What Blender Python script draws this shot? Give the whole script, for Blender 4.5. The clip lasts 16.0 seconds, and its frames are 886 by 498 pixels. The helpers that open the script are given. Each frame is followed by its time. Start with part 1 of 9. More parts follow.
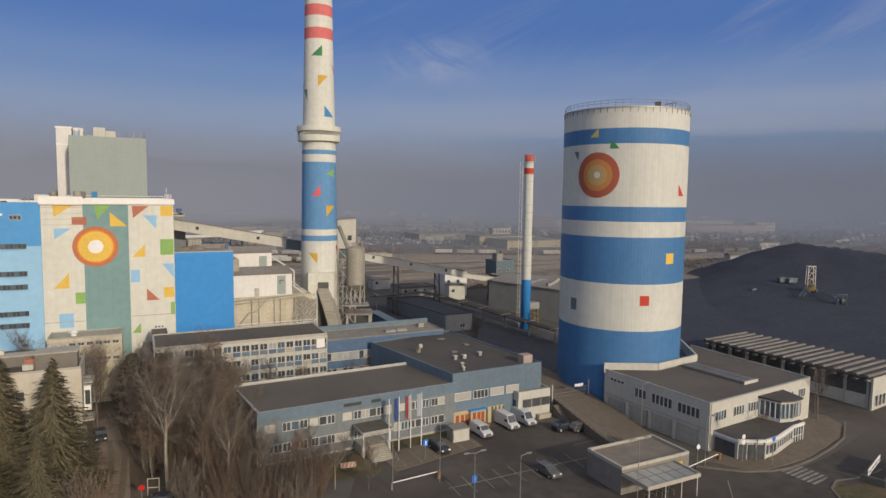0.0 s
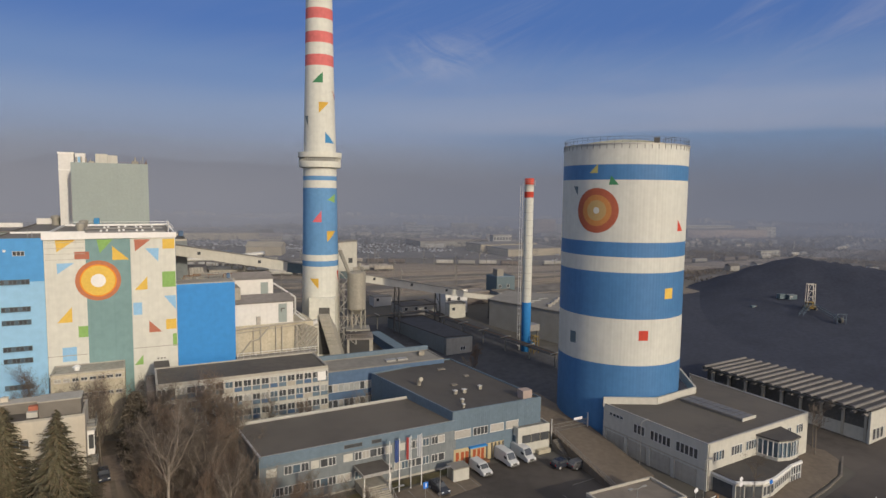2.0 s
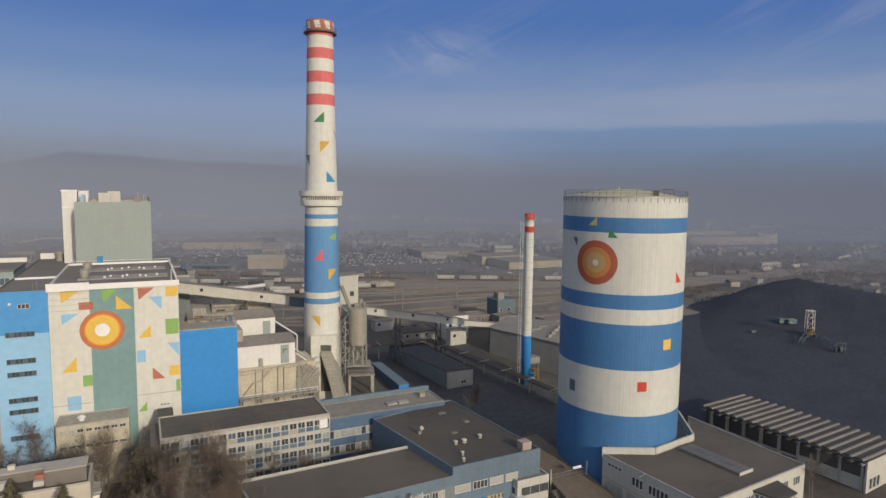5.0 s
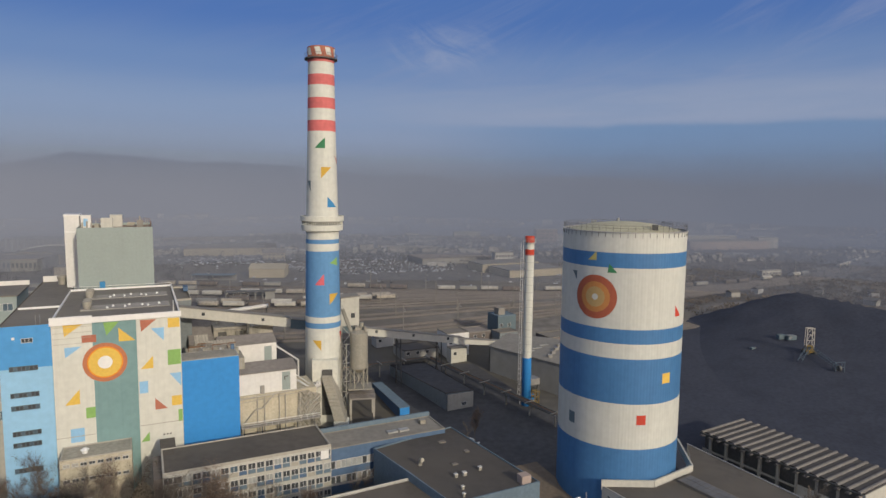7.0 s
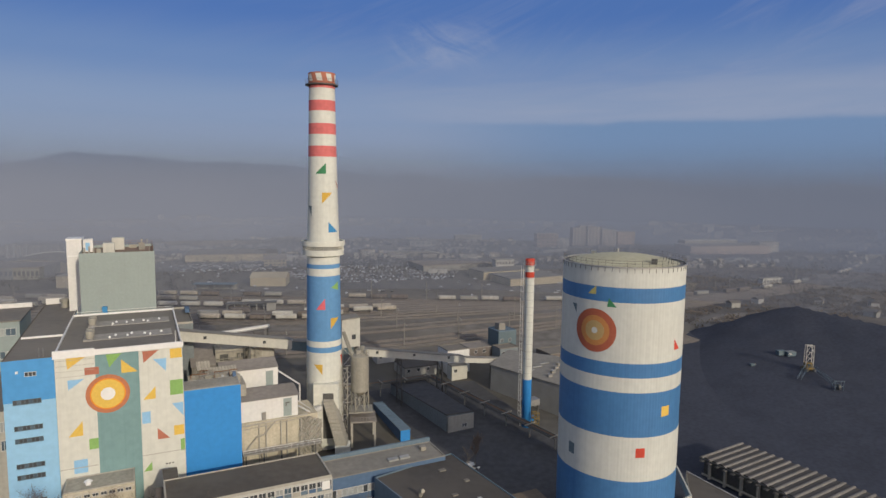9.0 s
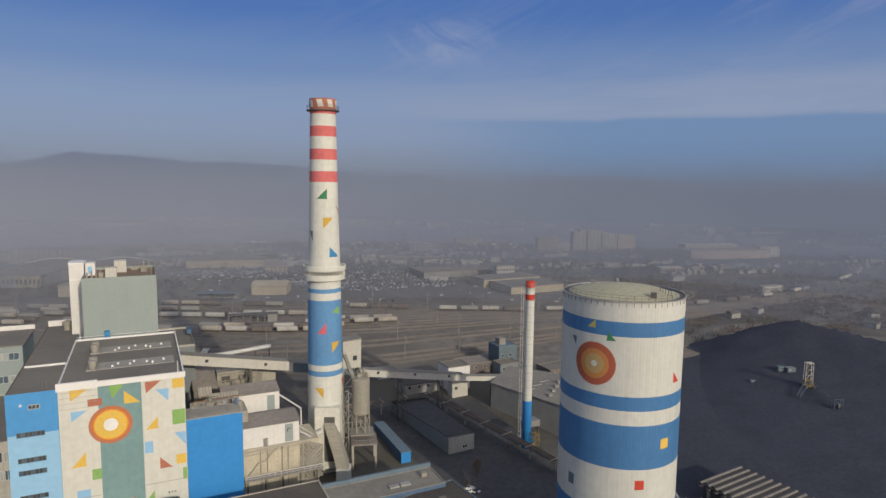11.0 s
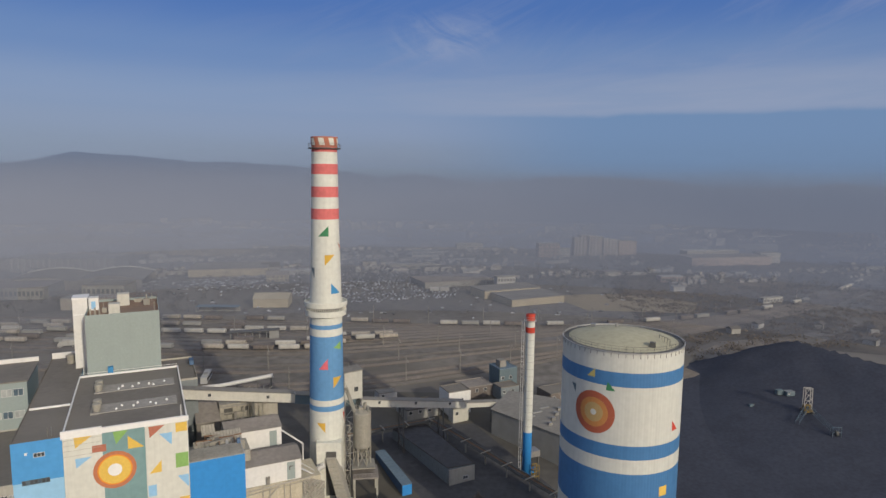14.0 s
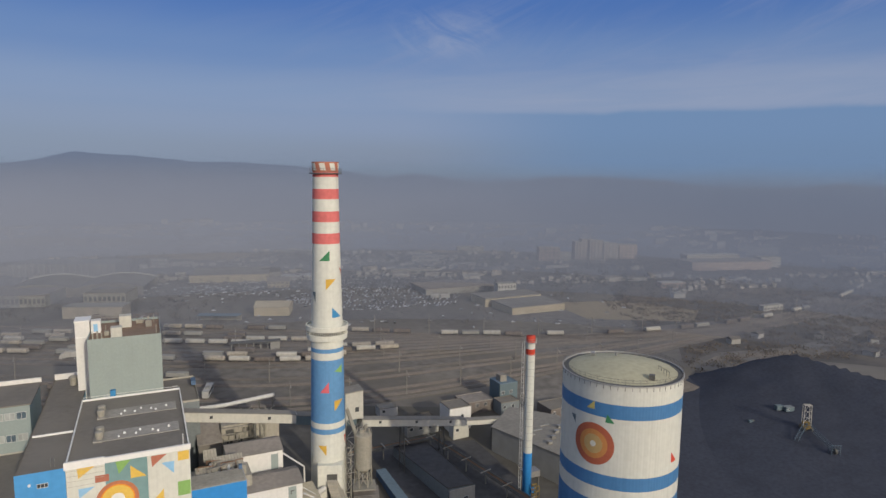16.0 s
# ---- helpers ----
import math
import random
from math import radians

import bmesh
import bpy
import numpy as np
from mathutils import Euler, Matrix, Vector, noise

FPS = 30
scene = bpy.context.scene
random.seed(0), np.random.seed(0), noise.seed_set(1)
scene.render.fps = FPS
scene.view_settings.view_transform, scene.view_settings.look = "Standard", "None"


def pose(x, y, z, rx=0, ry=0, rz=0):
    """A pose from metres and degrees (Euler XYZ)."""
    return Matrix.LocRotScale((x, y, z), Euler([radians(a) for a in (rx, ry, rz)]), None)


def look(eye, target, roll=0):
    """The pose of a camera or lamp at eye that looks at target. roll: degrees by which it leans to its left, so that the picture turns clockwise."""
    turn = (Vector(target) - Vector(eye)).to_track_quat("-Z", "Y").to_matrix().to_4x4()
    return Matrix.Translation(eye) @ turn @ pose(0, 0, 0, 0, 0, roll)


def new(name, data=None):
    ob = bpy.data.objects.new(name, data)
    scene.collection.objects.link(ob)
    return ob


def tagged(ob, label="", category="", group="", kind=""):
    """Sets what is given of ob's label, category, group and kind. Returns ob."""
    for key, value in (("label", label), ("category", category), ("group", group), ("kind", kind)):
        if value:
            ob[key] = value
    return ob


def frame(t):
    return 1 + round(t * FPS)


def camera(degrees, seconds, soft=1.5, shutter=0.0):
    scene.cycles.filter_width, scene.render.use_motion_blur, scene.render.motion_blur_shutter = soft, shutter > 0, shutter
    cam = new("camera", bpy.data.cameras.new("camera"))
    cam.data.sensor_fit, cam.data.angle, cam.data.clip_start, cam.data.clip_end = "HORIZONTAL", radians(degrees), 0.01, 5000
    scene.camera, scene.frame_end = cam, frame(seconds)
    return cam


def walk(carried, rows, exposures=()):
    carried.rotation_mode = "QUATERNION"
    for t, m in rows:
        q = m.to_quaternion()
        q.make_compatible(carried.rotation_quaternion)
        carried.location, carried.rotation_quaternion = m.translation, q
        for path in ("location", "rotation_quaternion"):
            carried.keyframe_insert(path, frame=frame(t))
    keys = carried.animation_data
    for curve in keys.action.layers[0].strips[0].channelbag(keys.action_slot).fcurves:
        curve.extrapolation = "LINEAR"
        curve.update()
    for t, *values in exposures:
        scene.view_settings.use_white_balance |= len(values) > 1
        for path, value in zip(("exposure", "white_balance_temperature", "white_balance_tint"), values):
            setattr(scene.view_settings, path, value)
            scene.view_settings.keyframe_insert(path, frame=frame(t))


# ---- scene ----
# A drone that climbs straight up: rows of seconds, x, y, z, yaw, pitch, roll.
cam = camera(71.53, 16.0, soft=1.5)
METRES, EYE = 57.00, 39.30
ROWS = [
    (0.0, 0.0046, 0.0005, 0.0037, -0.031, -4.758, -0.744),
    (1.0, 0.0056, -0.0003, 0.0671, 0.025, -4.896, -0.726),
    (2.0, 0.0066, -0.0010, 0.1304, 0.079, -5.034, -0.709),
    (3.0, 0.0074, -0.0014, 0.1936, 0.132, -5.173, -0.695),
    (4.0, 0.0081, -0.0017, 0.2566, 0.182, -5.311, -0.682),
    (5.0, 0.0087, -0.0018, 0.3195, 0.231, -5.449, -0.671),
    (6.0, 0.0092, -0.0016, 0.3823, 0.279, -5.587, -0.663),
    (7.0, 0.0095, -0.0013, 0.4450, 0.324, -5.724, -0.656),
    (8.0, 0.0098, -0.0008, 0.5076, 0.368, -5.862, -0.651),
    (9.0, 0.0099, -0.0001, 0.5700, 0.409, -6.000, -0.648),
    (10.0, 0.0099, 0.0008, 0.6323, 0.449, -6.137, -0.647),
    (11.0, 0.0098, 0.0018, 0.6945, 0.488, -6.275, -0.648),
    (12.0, 0.0096, 0.0031, 0.7566, 0.524, -6.412, -0.651),
    (13.0, 0.0092, 0.0046, 0.8186, 0.559, -6.550, -0.656),
    (14.0, 0.0088, 0.0062, 0.8804, 0.591, -6.687, -0.663),
    (15.0, 0.0082, 0.0081, 0.9421, 0.622, -6.824, -0.671),
    (16.0, 0.0075, 0.0101, 1.0037, 0.652, -6.961, -0.682),
]
walk(cam, [(t, pose(METRES * x, METRES * y, EYE + METRES * z, 90 + pitch, roll, yaw)) for t, x, y, z, yaw, pitch, roll in ROWS],
     ((0.0, 0.06, 6750, 11), (4.0, 0.04, 6670, 10.6), (8.0, 0.02, 6560, 10), (12.0, 0.02, 6500, 10), (16.0, 0.03, 6440, 9.6)))

# ---- world, sun and exposure ----
SUN_FROM, SUN_UP = 36.0, 20.0          # degrees east of straight behind the first eye, and above the horizon
scene.view_settings.exposure = 0.0
world = bpy.data.worlds.new("winter_sky")
scene.world = world
world.use_nodes = True
wn, wl = world.node_tree.nodes, world.node_tree.links
wn.clear()
w_out, w_bg = wn.new("ShaderNodeOutputWorld"), wn.new("ShaderNodeBackground")
w_sky = wn.new("ShaderNodeTexSky")
w_sky.sky_type, w_sky.sun_disc = "NISHITA", False
w_sky.sun_elevation, w_sky.sun_rotation = radians(SUN_UP), radians(180 - SUN_FROM)
w_sky.air_density, w_sky.dust_density, w_sky.ozone_density = 1.2, 1.5, 3.0
w_co = wn.new("ShaderNodeTexCoord")
w_sep = wn.new("ShaderNodeSeparateXYZ")
wl.new(w_co.outputs["Generated"], w_sep.inputs[0])


def w_ramp(stops, source):
    r = wn.new("ShaderNodeValToRGB")
    r.color_ramp.interpolation = "EASE"
    while len(r.color_ramp.elements) < len(stops):
        r.color_ramp.elements.new(0.5)
    for e, (p, c) in zip(r.color_ramp.elements, stops):
        e.position, e.color = p, (*c, 1)
    wl.new(source, r.inputs[0])
    return r.outputs[0]


def w_mix(fac, a, b):
    m = wn.new("ShaderNodeMix")
    m.data_type = "RGBA"
    for s, v in ((0, fac), (6, a), (7, b)):
        if isinstance(v, (int, float)):
            m.inputs[s].default_value = v
        elif isinstance(v, tuple):
            m.inputs[s].default_value = (*v, 1)
        else:
            wl.new(v, m.inputs[s])
    return m.outputs[2]


def w_calc(op, a, b=0.0, c=0.0):
    m = wn.new("ShaderNodeMath")
    m.operation = op
    for i, v in enumerate((a, b, c)):
        if isinstance(v, (int, float)):
            m.inputs[i].default_value = v
        else:
            wl.new(v, m.inputs[i])
    return m.outputs[0]


def w_step(source, lo, hi, low=0.0, high=1.0):
    """A soft step from low to high."""
    r = wn.new("ShaderNodeMapRange")
    r.interpolation_type = "SMOOTHSTEP"
    for key, v in (("From Min", lo), ("From Max", hi), ("To Min", low), ("To Max", high)):
        r.inputs[key].default_value = v
    wl.new(source, r.inputs["Value"])
    return r.outputs[0]


def w_cloud(scale, detail, along, across, lean, rough=0.55, twist=0.3):
    """Cloud fibres drawn out along a line that leans against the horizon."""
    c, n = math.cos(radians(lean)), math.sin(radians(lean))
    p = w_calc("MULTIPLY", w_calc("MULTIPLY_ADD", w_az, c, w_calc("MULTIPLY", w_el, n)), along)
    q = w_calc("MULTIPLY", w_calc("MULTIPLY_ADD", w_el, c, w_calc("MULTIPLY", w_az, -n)), across)
    v = wn.new("ShaderNodeCombineXYZ")
    wl.new(p, v.inputs[0])
    wl.new(q, v.inputs[1])
    nz = wn.new("ShaderNodeTexNoise")
    nz.inputs["Scale"].default_value, nz.inputs["Detail"].default_value = scale, detail
    nz.inputs["Roughness"].default_value, nz.inputs["Distortion"].default_value = rough, twist
    wl.new(v.outputs[0], nz.inputs["Vector"])
    return nz.outputs["Fac"]


# the way one looks: degrees round (as radians) and height over the horizon
w_az = w_calc("ARCTAN2", w_sep.outputs[0], w_sep.outputs[1])
w_el = w_calc("ARCSINE", w_sep.outputs[2])
w_up = w_calc("MULTIPLY", w_el, 2.0)
w_gain = wn.new("ShaderNodeVectorMath")
w_gain.operation = "MULTIPLY"
w_gain.inputs[1].default_value = (0.075, 0.083, 0.115)
wl.new(w_sky.outputs[0], w_gain.inputs[0])
blue = w_ramp([(0.0, (0.205, 0.262, 0.355)), (0.06, (0.216, 0.268, 0.375)), (0.15, (0.228, 0.288, 0.432)), (0.24, (0.206, 0.282, 0.445)), (0.36, (0.132, 0.222, 0.432)), (0.52, (0.068, 0.154, 0.408)), (0.9, (0.05, 0.13, 0.38))], w_up)
blue = w_mix(0.12, blue, w_gain.outputs[0])
# a clear blue gap under a long bank of thin cloud, towards the east
w_east = w_step(w_az, -0.10, 0.26)
w_wave = w_calc("MULTIPLY_ADD", w_cloud(1.0, 4, 5.0, 9.0, 0.0), 0.022, -0.011)
w_lift = w_calc("ADD", w_el, w_wave)
w_gap = w_calc("MULTIPLY", w_east, w_calc("MULTIPLY", w_step(w_lift, -0.03, 0.025), w_step(w_lift, 0.092, 0.101, 1.0, 0.0)))
cloudy = w_mix(w_calc("MULTIPLY", w_gap, 0.62), blue, (0.122, 0.232, 0.415))
w_fibre = w_step(w_cloud(1.0, 7, 3.2, 26.0, 3.0, 0.6, 0.5), 0.30, 0.72)
w_bank = w_calc("MULTIPLY", w_calc("MULTIPLY", w_step(w_lift, 0.093, 0.105), w_step(w_el, 0.105, 0.225, 1.0, 0.0)), w_step(w_az, -0.35, 0.20, 0.25, 1.0))
cloudy = w_mix(w_calc("MULTIPLY", w_bank, w_calc("MULTIPLY_ADD", w_fibre, 0.55, 0.33)), cloudy, (0.278, 0.332, 0.465))
# wisps that fan out upwards, and one brighter tuft
w_fan = w_step(w_cloud(1.0, 7, 2.2, 13.0, 24.0, 0.62, 0.9), 0.42, 0.78)
w_veil = w_calc("MULTIPLY", w_calc("MULTIPLY", w_step(w_el, 0.10, 0.18), w_step(w_el, 0.20, 0.40, 1.0, 0.35)), w_step(w_az, -0.42, 0.12, 0.15, 1.0))
cloudy = w_mix(w_calc("MULTIPLY", w_calc("MULTIPLY", w_fan, w_veil), 0.58), cloudy, (0.235, 0.285, 0.452))
w_tuft = w_calc("MULTIPLY", w_calc("MULTIPLY", w_step(w_az, -0.12, -0.03), w_step(w_az, -0.01, 0.12, 1.0, 0.0)), w_calc("MULTIPLY", w_step(w_el, 0.165, 0.205), w_step(w_el, 0.21, 0.27, 1.0, 0.0)))
w_curl = w_step(w_cloud(1.0, 8, 9.0, 24.0, -28.0, 0.65, 1.2), 0.36, 0.70)
cloudy = w_mix(w_calc("MULTIPLY", w_calc("MULTIPLY", w_tuft, w_curl), 0.8), cloudy, (0.255, 0.315, 0.478))
# the west stays milky low down
w_west = w_calc("MULTIPLY", w_step(w_az, -0.75, 0.0, 0.55, 0.0), w_step(w_el, 0.03, 0.13, 1.0, 0.0))
cloudy = w_mix(w_west, cloudy, (0.254, 0.312, 0.412))
# unseen bright cloud above the view, added to lift the shade
overhead_fill = w_ramp([(0.0, (0.0,) * 3), (0.40, (0.0,) * 3), (0.62, (0.85,) * 3), (1.0, (0.9,) * 3)], w_sep.outputs[2])
hazy = w_mix(overhead_fill, cloudy, (0.42, 0.425, 0.45))
# the sky brightens towards the low sun behind the first eye
toward = wn.new("ShaderNodeVectorMath")
toward.operation = "DOT_PRODUCT"
toward.inputs[1].default_value = (math.sin(radians(SUN_FROM)) * math.cos(radians(SUN_UP)), -math.cos(radians(SUN_FROM)) * math.cos(radians(SUN_UP)), math.sin(radians(SUN_UP)))
wl.new(w_co.outputs["Generated"], toward.inputs[0])
sunward = w_ramp([(0.0, (0.0,) * 3), (0.25, (0.12,) * 3), (1.0, (1.0,) * 3)], toward.outputs["Value"])
glow = wn.new("ShaderNodeVectorMath")
glow.operation = "MULTIPLY"
glow.inputs[1].default_value = (0.085, 0.072, 0.062)
wl.new(w_sky.outputs[0], glow.inputs[0])
glow2 = wn.new("ShaderNodeVectorMath")
glow2.operation = "MULTIPLY_ADD"
wl.new(glow.outputs[0], glow2.inputs[0])
wl.new(sunward, glow2.inputs[1])
wl.new(hazy, glow2.inputs[2])
wl.new(glow2.outputs[0], w_bg.inputs[0])
w_bg.inputs[1].default_value = 1.0
wl.new(w_bg.outputs[0], w_out.inputs[0])

sun = new("sun", bpy.data.lights.new("sun", "SUN"))
sun.data.energy, sun.data.angle, sun.data.color = 2.35, radians(1.2), (1.0, 0.90, 0.73)
sun.matrix_basis = look((0, 0, 300), (-300 * math.sin(radians(SUN_FROM)), 300 * math.cos(radians(SUN_FROM)), 300 - 300 * math.tan(radians(SUN_UP))))

# ---- the site's own axes: u runs along the long fronts, v away from them ----
SITE = 26.5
CA, SA = math.cos(radians(SITE)), math.sin(radians(SITE))


def W(u, v, z=0.0):
    return Vector((u * CA - v * SA, u * SA + v * CA, z))


def lie(y):
    """The ground's height: level by the gate, rising to the railway to fit the camera's view."""
    return 9.0 * min(1.0, max(0.0, (y - 112.0) / 158.0))


def lie_uv(u, v):
    return lie(u * SA + v * CA)


# ---- materials ----
def material(name, colour, rough=0.8, metal=0.0, vary=0.18, grain=2.0, stain=0.12, streaks=0.0, bump=0.15, other=None, island=0.0, spec=0.3):
    """A painted, cast or sheet surface: two scales of colour change, rain streaks, fine relief."""
    m = bpy.data.materials.new(name)
    m.use_nodes = True
    n, l = m.node_tree.nodes, m.node_tree.links
    p = n["Principled BSDF"]
    p.inputs["Roughness"].default_value, p.inputs["Metallic"].default_value = rough, metal
    p.inputs["Specular IOR Level"].default_value = spec
    geo = n.new("ShaderNodeNewGeometry")

    def noise_at(scale, detail, stretch=(1, 1, 1)):
        mp, nz = n.new("ShaderNodeMapping"), n.new("ShaderNodeTexNoise")
        mp.inputs["Scale"].default_value = stretch
        nz.inputs["Scale"].default_value, nz.inputs["Detail"].default_value = scale, detail
        l.new(geo.outputs["Position"], mp.inputs[0])
        l.new(mp.outputs[0], nz.inputs["Vector"])
        return nz.outputs["Fac"]

    def mixed(fac, a, b, kind="MIX"):
        x = n.new("ShaderNodeMix")
        x.data_type, x.blend_type = "RGBA", kind
        for s, v in ((0, fac), (6, a), (7, b)):
            if isinstance(v, (int, float)):
                x.inputs[s].default_value = v
            elif isinstance(v, tuple):
                x.inputs[s].default_value = (*v, 1)
            else:
                l.new(v, x.inputs[s])
        return x.outputs[2]

    def spread(source, lo, hi, top=1.0):
        r = n.new("ShaderNodeMapRange")
        r.inputs["From Min"].default_value, r.inputs["From Max"].default_value = lo, hi
        r.inputs["To Max"].default_value = top
        l.new(source, r.inputs["Value"])
        return r.outputs[0]

    dark = tuple(c * (1 - vary) for c in colour)
    pale = tuple(min(1.0, c * (1 + vary)) for c in colour)
    fine = noise_at(grain, 5)
    col = mixed(spread(fine, 0.3, 0.7), dark, pale)
    if other:
        col = mixed(spread(noise_at(grain * 0.09, 4), 0.45, 0.62), col, other)
    col = mixed(spread(noise_at(grain * 0.12, 4), 0.42, 0.72, stain * 2.5), col, tuple(c * 0.55 for c in colour))
    if streaks:
        col = mixed(spread(noise_at(1.0, 4, (1.6, 1.6, 0.05)), 0.48, 0.75, streaks), col, tuple(c * 0.5 for c in colour))
    if island:
        hsv = n.new("ShaderNodeHueSaturation")
        r = n.new("ShaderNodeMapRange")
        r.inputs["To Min"].default_value, r.inputs["To Max"].default_value = 1 - island, 1 + island
        l.new(geo.outputs["Random Per Island"], r.inputs["Value"])
        l.new(r.outputs[0], hsv.inputs["Value"])
        l.new(col, hsv.inputs["Color"])
        col = hsv.outputs[0]
    l.new(col, p.inputs["Base Color"])
    if bump:
        b = n.new("ShaderNodeBump")
        b.inputs["Strength"].default_value, b.inputs["Distance"].default_value = bump, 0.05
        l.new(noise_at(grain * 3, 4), b.inputs["Height"])
        l.new(b.outputs[0], p.inputs["Normal"])
    return m


